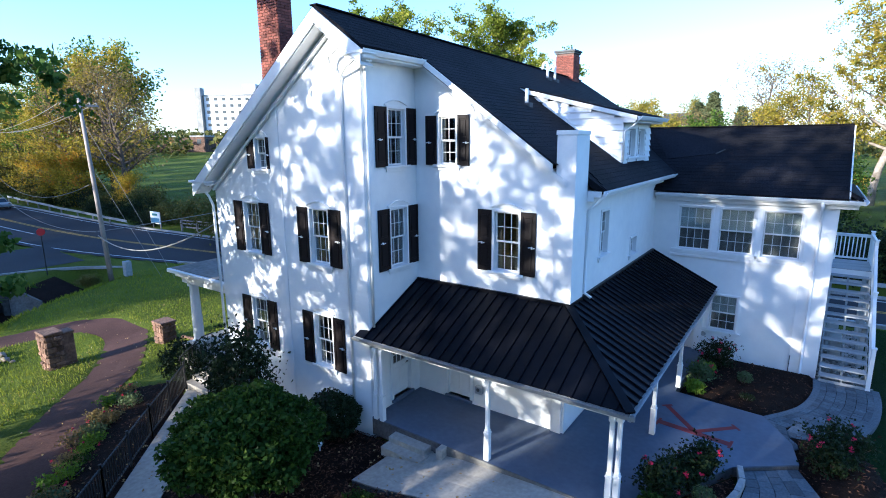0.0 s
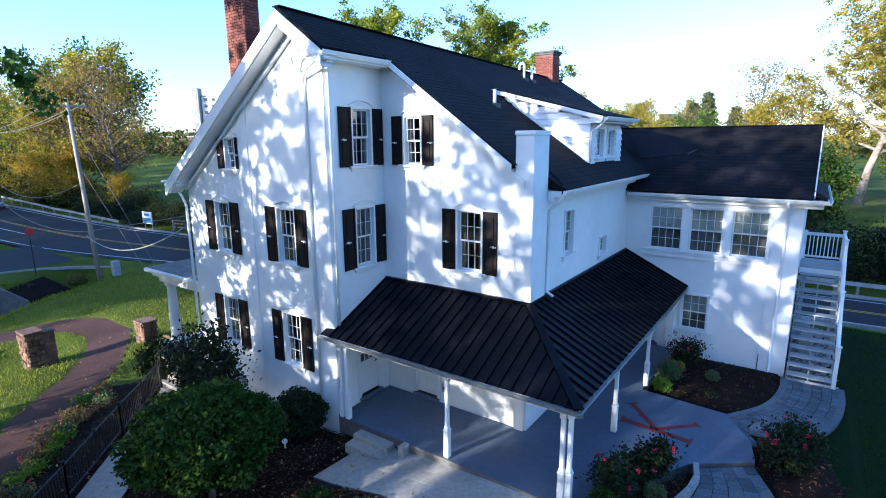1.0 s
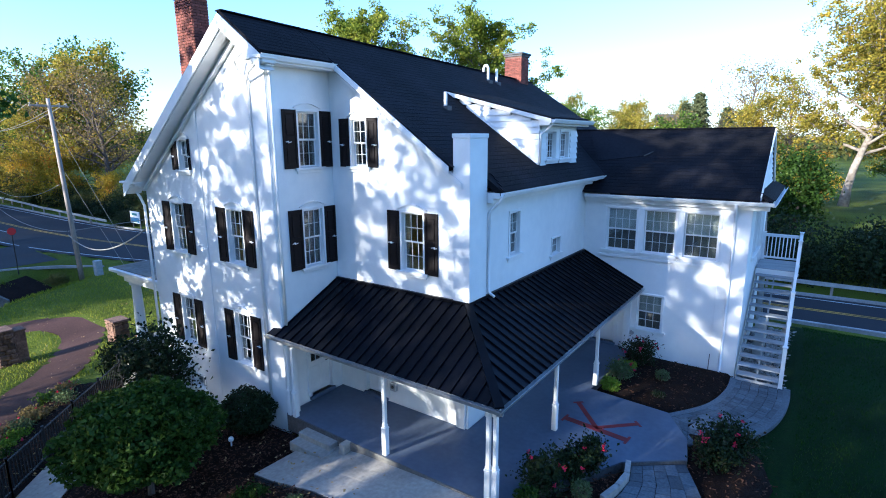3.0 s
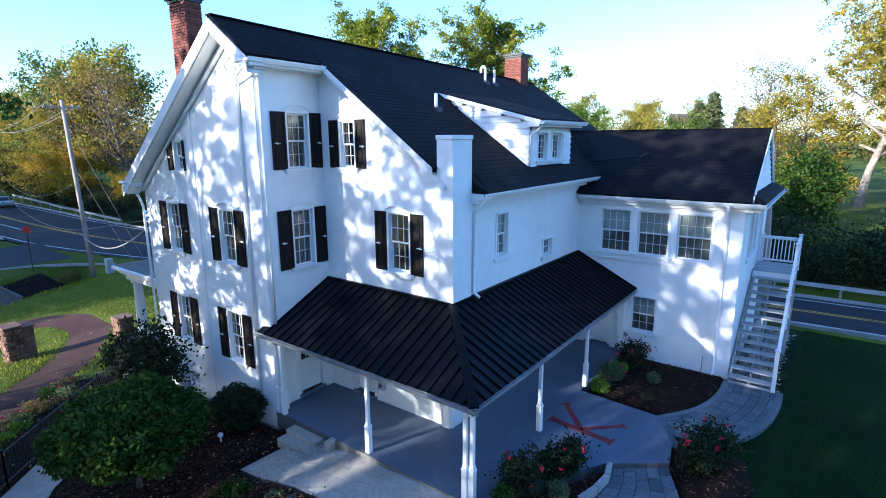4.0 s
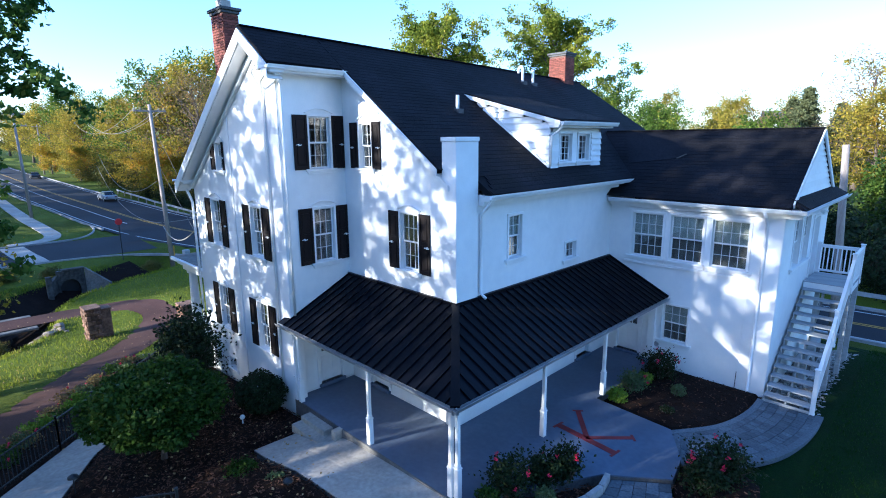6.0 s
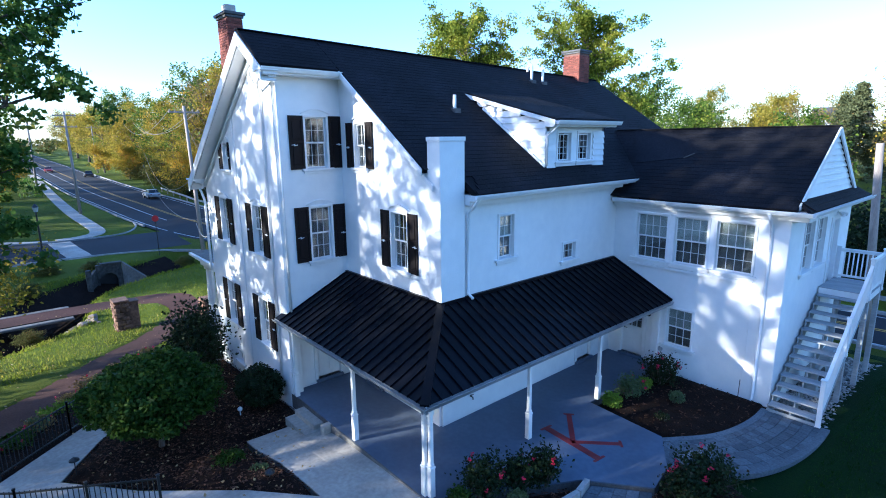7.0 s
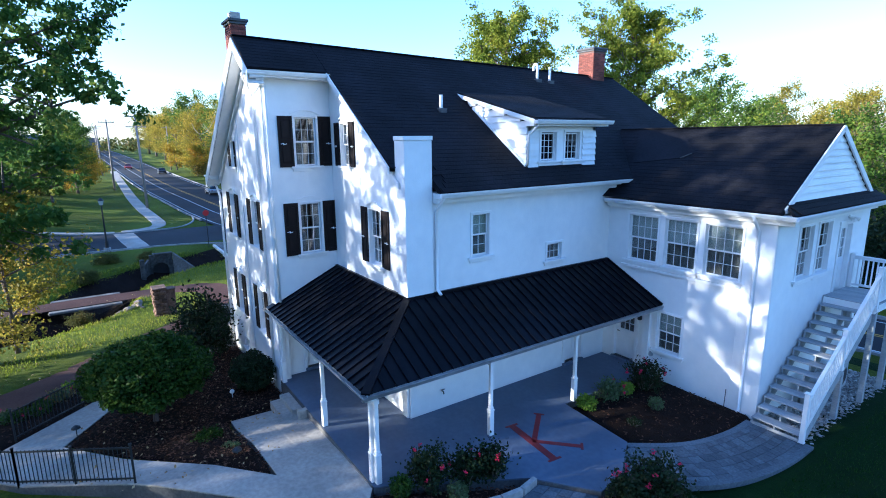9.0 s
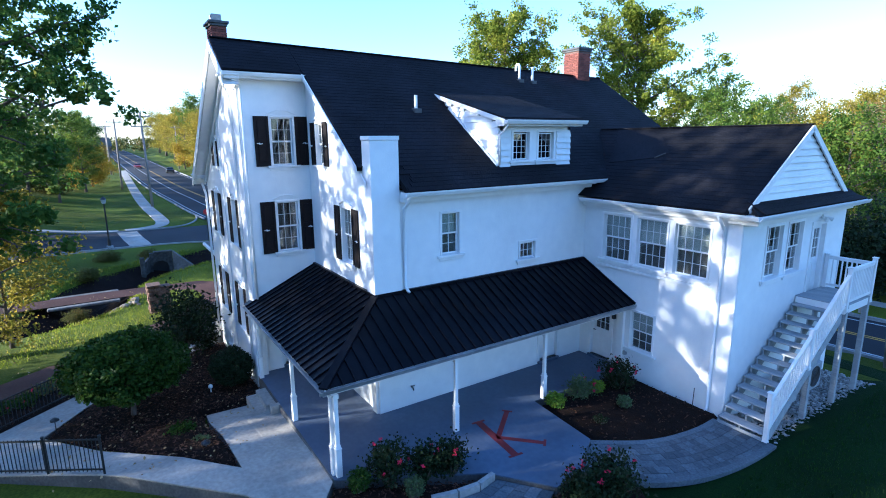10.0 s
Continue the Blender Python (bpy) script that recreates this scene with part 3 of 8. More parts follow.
def window(axis, u, plane, z, w, h, cols=3, rows=2, arch=True, curtain="split", single=False, label=""):
    """A sash window: casing, two sashes, panes, sill and curtain, in the opening (u, z, w, h)."""
    m = local_pose(facing(axis, u, plane, z))
    root = shared("window", cached(("casing", w, h, arch), lambda: casing_mesh(w, h, arch)), house, m, label)

    def sill():
        bm = bmesh.new()
        bx(bm, -w / 2 - 0.16, w / 2 + 0.16, -0.09, 0.10, -0.075, -0.002, 0.008)
        bx(bm, -w / 2 - 0.10, w / 2 + 0.10, -0.045, 0.0, -0.16, -0.08, 0.006)
        return to_mesh(bm, "window_sill", M_TRIM)
    shared("window_sill", cached(("sill", w), sill), root, Matrix())
    iw = w - 0.06
    hs = (h - 0.05) / (1 if single else 2) + (0 if single else 0.02)
    levels = ((0.01, 0.085),) if single else ((0.01, 0.105), (h - hs - 0.02, 0.065))
    for base, y in levels:
        sash = shared("sash", cached(("sash", iw, hs, cols, rows, y), lambda: sash_mesh(iw, hs, cols, rows, y)), root, pose(0, 0, base))
        s = 0.038
        pw, ph = (iw - 2 * s) / cols, (hs - 2 * s) / rows
        pane = cached(("pane", pw, ph, y), lambda: to_mesh(box(-pw / 2, pw / 2, y + 0.015, y + 0.019, -ph / 2, ph / 2), "pane", M_GLASS))
        for i in range(cols):
            for j in range(rows):
                tilt = random.uniform(-0.4, 0.4)
                g = shared("pane", pane, root, pose(-iw / 2 + s + pw * (i + 0.5), 0, base + s + ph * (j + 0.5), tilt, 0, random.uniform(-0.4, 0.4)))
                g.visible_shadow = False
    if curtain == "split":
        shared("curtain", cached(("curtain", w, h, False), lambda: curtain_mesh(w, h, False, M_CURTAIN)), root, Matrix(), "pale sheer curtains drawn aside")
    elif curtain == "top":
        shared("curtain", cached(("curtain", w, h * 0.52, True), lambda: curtain_mesh(w, h * 0.52, True, M_BLIND)), root, pose(0, 0, h * 0.47), "pale half-drawn blind")
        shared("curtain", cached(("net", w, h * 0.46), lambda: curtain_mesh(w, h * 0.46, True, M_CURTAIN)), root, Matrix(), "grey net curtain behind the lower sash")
    return root


def shutter_mesh(w, h):
    bm = bmesh.new()
    bx(bm, 0.0, w, -0.020, -0.002, 0, h)
    s = min(0.07, w * 0.2)
    for a, b in ((0, s), (w - s, w)):
        bx(bm, a, b, -0.040, -0.019, 0, h, 0.004)
    for a, b in ((0, 0.11), (h * 0.52 - 0.05, h * 0.52 + 0.05), (h - 0.10, h)):
        bx(bm, s, w - s, -0.038, -0.019, a, b, 0.004)
    for a, b in ((0.15, h * 0.52 - 0.09), (h * 0.52 + 0.09, h - 0.14)):
        bx(bm, s + 0.03, w - s - 0.03, -0.033, -0.019, a, b, 0.012)
    return to_mesh(bm, "shutter", M_SHUTTER)


def dog_mesh():
    bm = bmesh.new()
    tube(bm, [(-0.09, -0.055, 0.0), (-0.03, -0.055, 0.012), (0.03, -0.055, -0.012), (0.09, -0.055, 0.004)], 0.012, 6)
    bx(bm, -0.012, 0.012, -0.06, 0.0, -0.03, 0.03)
    return to_mesh(bm, "shutter_dog", M_TRIM)


def shutters(axis, u, plane, z, w, h, sw_left, sw_right=None, lean=4.0):
    """The two open shutters beside a window, each held by a white catch."""
    sw_right = sw_right or sw_left
    gap = 0.052
    for side, sw in ((-1, sw_left), (1, sw_right)):
        off = -w / 2 - gap - sw if side < 0 else w / 2 + gap
        m = facing(axis, u, plane, z) @ pose(off, -0.012, -0.02, 0, 0, random.uniform(-0.6, 0.6))
        sh = shared("shutter", cached(("shutter", round(sw, 3), h), lambda: shutter_mesh(sw, h + 0.04)), house, local_pose(m), "dark brown panelled wooden shutter, folded open")
        shared("shutter_dog", cached("dog", dog_mesh), sh, pose(sw * (0.32 if side < 0 else 0.78), 0, h * 0.47), "white iron catch")


def door(axis, u, plane, z, w, h, glazed=True, label="", knob=1):
    """A panelled door in its opening, with casing, pane and handle."""
    m = local_pose(facing(axis, u, plane, z))
    bm = bmesh.new()
    y = 0.10
    if glazed:
        gz0, gz1 = h * 0.52, h - 0.16
        bx(bm, -w / 2, w / 2, y, y + 0.045, 0.02, gz0)
        bx(bm, -w / 2, w / 2, y, y + 0.045, gz1, h)
        bx(bm, -w / 2, -w / 2 + 0.14, y, y + 0.045, gz0, gz1)
        bx(bm, w / 2 - 0.14, w / 2, y, y + 0.045, gz0, gz1)
    else:
        bx(bm, -w / 2, w / 2, y, y + 0.045, 0.02, h)
    for a, b in ((-w / 2 + 0.10, -0.05), (0.05, w / 2 - 0.10)):
        bx(bm, a, b, y - 0.012, y + 0.002, 0.18, h * 0.44, 0.008)
    root = tagged(place(new("door", to_mesh(bm, "door", M_TRIM)), house, m), label)
    if glazed:
        g = shared("pane", to_mesh(box(-w / 2 + 0.13, w / 2 - 0.13, y + 0.018, y + 0.024, gz0 - 0.01, gz1 + 0.01), "pane", M_GLASS), root, Matrix())
        g.visible_shadow = False
        bm = bmesh.new()
        for i in range(1, 3):
            v = -w / 2 + 0.14 + (w - 0.28) * i / 3
            bx(bm, v - 0.01, v + 0.01, y + 0.006, y + 0.032, gz0, gz1)
        for i in range(1, 3):
            v = gz0 + (gz1 - gz0) * i / 3
            bx(bm, -w / 2 + 0.14, w / 2 - 0.14, y + 0.007, y + 0.031, v - 0.01, v + 0.01)
        shared("glazing_bars", to_mesh(bm, "glazing_bars", M_TRIM), root, Matrix())
    bm = bmesh.new()
    tube(bm, [(knob * (w / 2 - 0.07), y, h * 0.47), (knob * (w / 2 - 0.07), y - 0.06, h * 0.47)], 0.014, 8)
    tube(bm, [(knob * (w / 2 - 0.07), y - 0.06, h * 0.47), (knob * (w / 2 - 0.19), y - 0.06, h * 0.47)], 0.012, 8)
    shared("door_handle", to_mesh(bm, "door_handle", M_IRON), root, Matrix(), "dark metal lever handle")
    bm = bmesh.new()
    for a, b in ((-w / 2 - 0.10, -w / 2 + 0.014), (w / 2 - 0.014, w / 2 + 0.10)):
        bx(bm, a, b, -0.035, 0.16, 0.004, h - 0.02, 0.006)
    bx(bm, -w / 2 - 0.10, w / 2 + 0.10, -0.036, 0.16, h - 0.014, h + 0.11, 0.006)
    shared("door_casing", to_mesh(bm, "door_casing", M_TRIM), root, Matrix())
    shared("threshold", to_mesh(box(-w / 2 - 0.06, w / 2 + 0.06, -0.10, 0.12, -0.10, 0.0, 0.01), "threshold", M_SLAB), root, Matrix(), "grey painted door sill")
    return root


# openings: (u, z, w, h)
W_FRONT = [(-14.30, 4.54, 0.75, 1.58), (-11.23, 4.54, 0.75, 1.58), (-14.26, 1.42, 0.75, 1.58), (-11.26, 1.42, 0.75, 1.58)]
W_ATTIC = (-13.62, 7.18, 0.50, 0.9)
W_CELLAR = (-14.0, -0.12, 0.62, 0.42)
W_TOWER = [(11.16, 7.31, 0.73, 1.52), (11.17, 4.48, 0.73, 1.66)]
W_INNER = [(-8.29, 7.32, 0.59, 1.30), (-6.43, 4.53, 0.76, 1.62)]
W_EAST = (14.46, 4.78, 0.64, 1.25)
W_EAST_SMALL = (17.48, 4.26, 0.68, 0.56)
W_TRIPLE = [(-3.27, 4.08, 1.10, 1.54), (-1.965, 4.08, 1.08, 1.54), (-0.645, 4.08, 1.10, 1.54)]
W_LOW = (-2.10, 1.25, 0.88, 1.30)
W_WING = [(21.86, 4.10, 0.90, 1.52), (23.10, 4.10, 0.90, 1.52)]
D_TOWER, D_INNER, D_EAST, D_WING, D_DECK = (11.15, 0.52, 0.84, 1.95), (-7.91, 0.50, 0.80, 1.95), (18.55, 0.50, 0.84, 1.95), (-3.72, 0.50, 0.84, 1.95), (24.66, 3.12, 0.86, 2.28)

t = 0.20                                                   # depth of the roof build-up
roofcut_w = ((RIDGE_X, 0, RIDGE_Z - t), Vector((-WEST_SLOPE, 0, 1)))
roofcut_e = ((RIDGE_X, 0, RIDGE_Z - t), Vector((EAST_SLOPE, 0, 1)))
wall("wall", "y", FRONT_Y, WEST_X, TOWER_X, -1.2, 11.4, W_FRONT + [W_ATTIC, W_CELLAR], cuts=(roofcut_w, roofcut_e), label="white stuccoed gable wall")
wall("wall", "x", TOWER_X, FRONT_Y + 0.3, INNER_Y + 0.3, -0.4, 10.05, W_TOWER + [D_TOWER])
wall("wall", "y", INNER_Y, TOWER_X, EAST_X, -0.4, 10.6, W_INNER + [D_INNER], cuts=(roofcut_e,))
wall("wall", "x", EAST_X, INNER_Y + 0.3, WING_Y + 0.3, -0.4, 6.72, [W_EAST, W_EAST_SMALL, D_EAST])
wall("wall", "y", WING_Y, EAST_X, WING_X, -0.6, 6.1, W_TRIPLE + [W_LOW, D_WING])
wall("wall", "x", WING_X, WING_Y + 0.3, WING_BACK, -2.2, 6.1, W_WING + [D_DECK])
wall("wall", "y", WING_BACK, EAST_X, WING_X, -2.4, 6.1)
low = Vector((0, 0, 0.34))
wall("wall", "y", BACK_Y - 0.3, WEST_X, EAST_X, -2.6, 11.4, cuts=[(Vector(p) - low, n) for p, n in (roofcut_w, roofcut_e)])
wall("wall", "x", WEST_X + 0.3, FRONT_Y + 0.3, BACK_Y - 0.3, -1.6, 6.9)
wall("wall", "x", EAST_X, WING_BACK, BACK_Y - 0.3, -2.4, 6.72)
for z in (0.42, 3.55, 6.75):
    part("floor", box(WEST_X + 0.32, EAST_X - 0.32, FRONT_Y + 2.5, BACK_Y - 0.32, z - 0.2, z), M_FLOORWOOD, house)
    part("floor", box(WEST_X + 0.32, TOWER_X - 0.32, FRONT_Y + 0.32, FRONT_Y + 2.49, z - 0.2, z), M_FLOORWOOD, house)
for z in (0.42, 3.2):
    part("floor", box(EAST_X + 0.02, WING_X - 0.32, WING_Y + 0.32, WING_BACK - 0.02, z - 0.2, z), M_FLOORWOOD, house)
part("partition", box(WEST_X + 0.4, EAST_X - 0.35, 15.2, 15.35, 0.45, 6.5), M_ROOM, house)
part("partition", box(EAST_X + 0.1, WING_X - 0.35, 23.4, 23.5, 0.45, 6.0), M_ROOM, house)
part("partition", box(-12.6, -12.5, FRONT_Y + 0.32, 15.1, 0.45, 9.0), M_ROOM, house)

for k, (u, z, w, h) in enumerate(W_FRONT):
    window("y", u, FRONT_Y, z, w, h)
    shutters("y", u, FRONT_Y, z, w, h, 0.45)
window("y", W_ATTIC[0], FRONT_Y, *W_ATTIC[1:], cols=2, label="small attic sash window")
shutters("y", W_ATTIC[0], FRONT_Y, *W_ATTIC[1:], 0.33, 0.10)
window("y", W_CELLAR[0], FRONT_Y, *W_CELLAR[1:], cols=2, rows=1, arch=False, curtain="", single=True, label="small cellar window at ground level")
for (u, z, w, h) in W_TOWER:
    window("x", u, TOWER_X, z, w, h)
    shutters("x", u, TOWER_X, z, w, h, 0.46, 0.415)
window("y", W_INNER[0][0], INNER_Y, *W_INNER[0][1:], cols=2)
shutters("y", W_INNER[0][0], INNER_Y, *W_INNER[0][1:], 0.37)
window("y", W_INNER[1][0], INNER_Y, *W_INNER[1][1:])
shutters("y", W_INNER[1][0], INNER_Y, *W_INNER[1][1:], 0.42)
window("x", W_EAST[0], EAST_X, *W_EAST[1:], cols=2, arch=False, curtain="top")
window("x", W_EAST_SMALL[0], EAST_X, *W_EAST_SMALL[1:], cols=3, arch=False, curtain="", single=True, label="small square window above the porch roof")
for (u, z, w, h) in W_TRIPLE:
    window("y", u, WING_Y, z, w, h, cols=4, arch=False, curtain="top", label="one of three grouped sash windows")
window("y", W_LOW[0], WING_Y, *W_LOW[1:], arch=False, curtain="top")
for (u, z, w, h) in W_WING:
    window("x", u, WING_X, z, w, h, cols=3, arch=False, curtain="split")
door("x", D_TOWER[0], TOWER_X, *D_TOWER[1:], label="white half-glazed porch door")
door("y", D_INNER[0], INNER_Y, *D_INNER[1:], glazed=False, label="white panelled porch door")
door("x", D_EAST[0], EAST_X, *D_EAST[1:], label="white half-glazed porch door")
door("y", D_WING[0], WING_Y, *D_WING[1:], label="white half-glazed door at the end of the porch", knob=-1)
door("x", D_DECK[0], WING_X, *D_DECK[1:], label="white half-glazed upper door at the stair landing", knob=-1)
# sill board and posts round the three grouped windows
bm = bmesh.new()
bx(bm, -4.02, 0.12, WING_Y - 0.07, WING_Y, 3.82, 3.905, 0.006)
bx(bm, -3.94, 0.04, WING_Y - 0.03, WING_Y, 5.71, 5.80, 0.006)
part("window_surround", bm, M_TRIM, house)

# flat pilasters and plinth
for x0, x1 in ((-10.12, -9.41), (-13.02, -12.72)):
    part("pilaster", box(x0, x1, FRONT_Y - 0.035, FRONT_Y - 0.001, -0.6, 9.85 if x0 > -11 else 9.1, 0.015), M_STUCCO, house)
part("pilaster", box(-0.02, WING_X - 0.003, WING_Y - 0.06, WING_Y - 0.001, -0.1, 5.85, 0.012), M_STUCCO, house)
part("pilaster", box(-2.98, -2.72, WING_Y - 0.12, WING_Y - 0.001, 0.3, 2.75, 0.012), M_STUCCO, house)
part("pilaster", box(-4.98, -4.70, INNER_Y - 0.08, INNER_Y - 0.001, 0.35, 2.9, 0.012), M_STUCCO, house)
part("pilaster", box(-9.36, -9.12, FRONT_Y - 0.02, FRONT_Y + 0.20, -0.1, 2.65, 0.012), M_STUCCO, house)

# white stuccoed chimney at the corner
ch = bmesh.new()
bx(ch, -5.08, -4.585, INNER_Y - 0.06, 12.78, 3.9, 8.08, 0.01)
bx(ch, -5.10, -4.565, INNER_Y - 0.08, 12.80, 8.081, 8.19, 0.01)
part("chimney", ch, M_STUCCO, house, "white stuccoed chimney stack")


# roofs
def roof_plate(name, pts, thick=0.16, material=None, label=""):
    return part(name, slab_poly(pts, thick), material or M_SHINGLE, house, label)


def settle(ob, pieces=False):
    """Let a roof mesh follow the settled ridge."""
    me, b = ob.data, base_of(house)
    if pieces:
        p = np.empty(len(me.vertices) * 3)
        me.vertices.foreach_get("co", p)
        p = p.reshape(-1, 3)
        up = np.clip(np.where(p[:, 0] + b.x > RIDGE_X, (-4.15 - p[:, 0] - b.x) / 6.33, (p[:, 0] + b.x + 16.72) / 6.24), 0, 1)
        p[:, 2] -= RIDGE_FALL * (p[:, 1] + b.y - 9.42) * up
        me.vertices.foreach_set("co", p.ravel())
        me.update()
        return
    bm = bmesh.new()
    bm.from_mesh(me)
    cuts = [((0, y - b.y, 0), (0, 1, 0)) for y in range(10, 28)] + [((x - b.x, 0, 0), (1, 0, 0)) for x in range(-16, -4)]
    for co, no in cuts:
        bmesh.ops.bisect_plane(bm, geom=bm.verts[:] + bm.edges[:] + bm.faces[:], plane_co=co, plane_no=no)
    bmesh.ops.triangulate(bm, faces=bm.faces[:])
    for v in bm.verts:
        v.co.z -= settled(v.co.x + b.x, v.co.y + b.y)
    bm.to_mesh(me)
    bm.free()


zr = RIDGE_Z
roof_e = roof_plate("roof", [(RIDGE_X, 9.42, zr), (-8.95, 9.42, east_roof(-8.95)), (-8.95, 11.80, east_roof(-8.95)), (-5.10, 11.80, east_roof(-5.10)), (-5.10, 12.81, east_roof(-5.10)), (-4.15, 12.81, east_roof(-4.15)), (-4.15, 27.25, east_roof(-4.15)), (RIDGE_X, 27.25, zr)], label="dark asphalt shingle roof")
roof_w = roof_plate("roof", [(RIDGE_X, 27.25, zr), (-16.72, 27.25, west_roof(-16.72)), (-16.72, 9.42, west_roof(-16.72)), (RIDGE_X, 9.42, zr)], label="dark asphalt shingle roof")
WR_Y, WR_Z, WS = 22.93, 8.40, 0.705
wz = lambda y: WR_Z - WS * abs(y - WR_Y)
roof_s = roof_plate("roof", [(-6.55, WR_Y, WR_Z), (-3.6, 19.74, wz(19.74)), (0.94, 19.74, wz(19.74)), (0.94, WR_Y, WR_Z)], 0.14, label="dark asphalt shingle wing roof")
roof_n = roof_plate("roof", [(0.94, WR_Y, WR_Z), (0.94, 26.45, wz(26.45)), (-4.0, 26.45, wz(26.45)), (-6.55, WR_Y, WR_Z)], 0.14, label="dark asphalt shingle wing roof")
# skirt of roof below the wing's gable
skirt = roof_plate("skirt_roof", [(0.82, 20.2, 6.42), (1.30, 19.72, 6.14), (1.30, 26.46, 6.14), (0.82, 25.9, 6.42)], 0.08, label="narrow shingled skirt roof under the gable")
settle(roof_e)
settle(roof_w)
part("ridge_cap", beam(bmesh.new(), (RIDGE_X, 9.42, zr + 0.012), (RIDGE_X, 27.25, zr + 0.012 - settled(RIDGE_X, 27.25)), 0.26, 0.03), M_SHINGLE, house)
part("ridge_cap", beam(bmesh.new(), (-6.4, WR_Y, WR_Z + 0.01), (0.94, WR_Y, WR_Z + 0.01), 0.24, 0.03), M_SHINGLE, house)

# rakes, soffits, fascias and gutters
def rake(x0, z0, x1, z1, y0, y1, drop=0.26):
    bm = bmesh.new()
    for a, b in ((y0, y0 + 0.035),):
        vs = [bm.verts.new((x, y, z)) for y in (a, b) for x, z in ((x0, z0), (x1, z1), (x1, z1 - drop), (x0, z0 - drop))]
        for f in ((0, 1, 2, 3), (7, 6, 5, 4), (0, 4, 5, 1), (1, 5, 6, 2), (2, 6, 7, 3), (3, 7, 4, 0)):
            bm.faces.new([vs[i] for i in f])
    bmesh.ops.recalc_face_normals(bm, faces=bm.faces)
    return bm


part("rake_board", rake(RIDGE_X, zr - 0.06, -16.72, west_roof(-16.72) - 0.06, 9.385, 9.42, 0.38), M_TRIM, house)
part("rake_board", rake(RIDGE_X, zr - 0.06, -8.95, east_roof(-8.95) - 0.06, 9.385, 9.42, 0.34), M_TRIM, house)
part("rake_board", rake(-8.95, east_roof(-8.95) - 0.025, -5.11, east_roof(-5.11) - 0.025, 11.763, 11.8, 0.17), M_TRIM, house)
part("rake_board", rake(-8.9, east_roof(-8.9) - 0.20, -4.8, east_roof(-4.8) - 0.20, 11.87, 11.9, 0.14), M_TRIM, house)
for s, xe, rf in ((-1, -16.6, west_roof), (1, -8.98, east_roof)):
    bm = bmesh.new()
    a, b = (RIDGE_X, zr - 0.43), (xe, rf(xe) - 0.43)
    vs = [(a[0], 9.43, a[1]), (b[0], 9.43, b[1]), (b[0], FRONT_Y, b[1]), (a[0], FRONT_Y, a[1])]
    bm = slab_poly(vs, 0.03)
    part("soffit", bm, M_TRIM, house)
    a, b = (RIDGE_X, zr - 0.62), (xe - s * 0.4, rf(xe - s * 0.4) - 0.62)
    part("bed_moulding", beam(bmesh.new(), (a[0], FRONT_Y - 0.06, a[1]), (b[0], FRONT_Y - 0.06, b[1]), 0.08, 0.10, (0, 1, 0)), M_TRIM, house)
# cornice returns on the gable
for x0, x1, z in ((-16.9, -16.0, 6.74), (-9.62, -8.86, 10.06)):
    bm = bmesh.new()
    bx(bm, x0, x1, 9.37, FRONT_Y - 0.001, z - 0.07, z, 0.01)
    bx(bm, x0 + 0.08, x1 - 0.06, 9.46, FRONT_Y - 0.002, z - 0.17, z - 0.071, 0.02)
    bx(bm, x0 + 0.22, x1 - 0.16, 9.66, FRONT_Y - 0.003, z - 0.22, z - 0.171, 0.01)
    part("cornice_return", bm, M_TRIM, house)


def gutter(a, b, out, label="white metal eaves gutter"):
    """A gutter with a moulded front, from a to b; out points away from the wall."""
    bm = bmesh.new()
    a, b, o = Vector(a), Vector(b), Vector(out)
    prof = [(0.0, 0.0), (0.0, -0.11), (0.07, -0.11), (0.12, -0.03), (0.13, 0.01), (0.115, 0.01), (0.105, -0.03), (0.065, -0.095), (0.012, -0.095), (0.012, 0.0)]
    rings = [[bm.verts.new(p + o * u + Vector((0, 0, v))) for u, v in prof] for p in (a, b)]
    k = len(prof)
    for i in range(k):
        bm.faces.new((rings[0][i], rings[0][(i + 1) % k], rings[1][(i + 1) % k], rings[1][i]))
    bm.faces.new(rings[0])
    bm.faces.new(rings[1])
    bmesh.ops.recalc_face_normals(bm, faces=bm.faces)
    part("gutter", bm, M_TRIM, house, label)


def cornice(a, b, out, top, deep=0.40, tiers=3):
    """Boxed eaves below a roof edge: fascia, soffit and frieze board."""
    a, b, o = Vector((*a, 0)), Vector((*b, 0)), Vector((*out, 0))
    for d0, d1, z0, z1 in ((0.0, deep, top - 0.20, top - 0.05), (0.0, deep * 0.55, top - 0.32, top - 0.20), (0.0, 0.035, top - 0.62, top - 0.32))[:tiers]:
        p = [a, b, b + o * d1, a + o * d1]
        part("cornice", slab_poly([(v.x, v.y, z1) for v in p], z1 - z0 - 0.001, (0, 0, 1)), M_TRIM, house)


cornice((-9.4, 9.88), (-9.4, 12.0), (1, 0), 10.12, 0.42, 1)
gutter((-8.97, 9.40, 10.08), (-8.97, 11.86, 10.08), (1, 0, 0))
cornice((EAST_X, 12.8), (EAST_X, 20.15), (1, 0), 6.76, 0.42, 2)
gutter((-4.16, 12.72, 6.72), (-4.16, 20.5, 6.72), (1, 0, 0))
cornice((-4.6, WING_Y), (1.22, WING_Y), (0, -1), 6.15, 0.38, 2)
gutter((-4.5, 19.74, 6.11), (1.34, 19.74, 6.11), (0, -1, 0))
cornice((WING_X, 20.16), (WING_X, 26.3), (1, 0), 6.12, 0.44, 2)
gutter((1.30, 19.7, 6.10), (1.30, 26.5, 6.10), (1, 0, 0))
cornice((WEST_X, 9.9), (WEST_X, 27.0), (-1, 0), 6.75, 0.45)


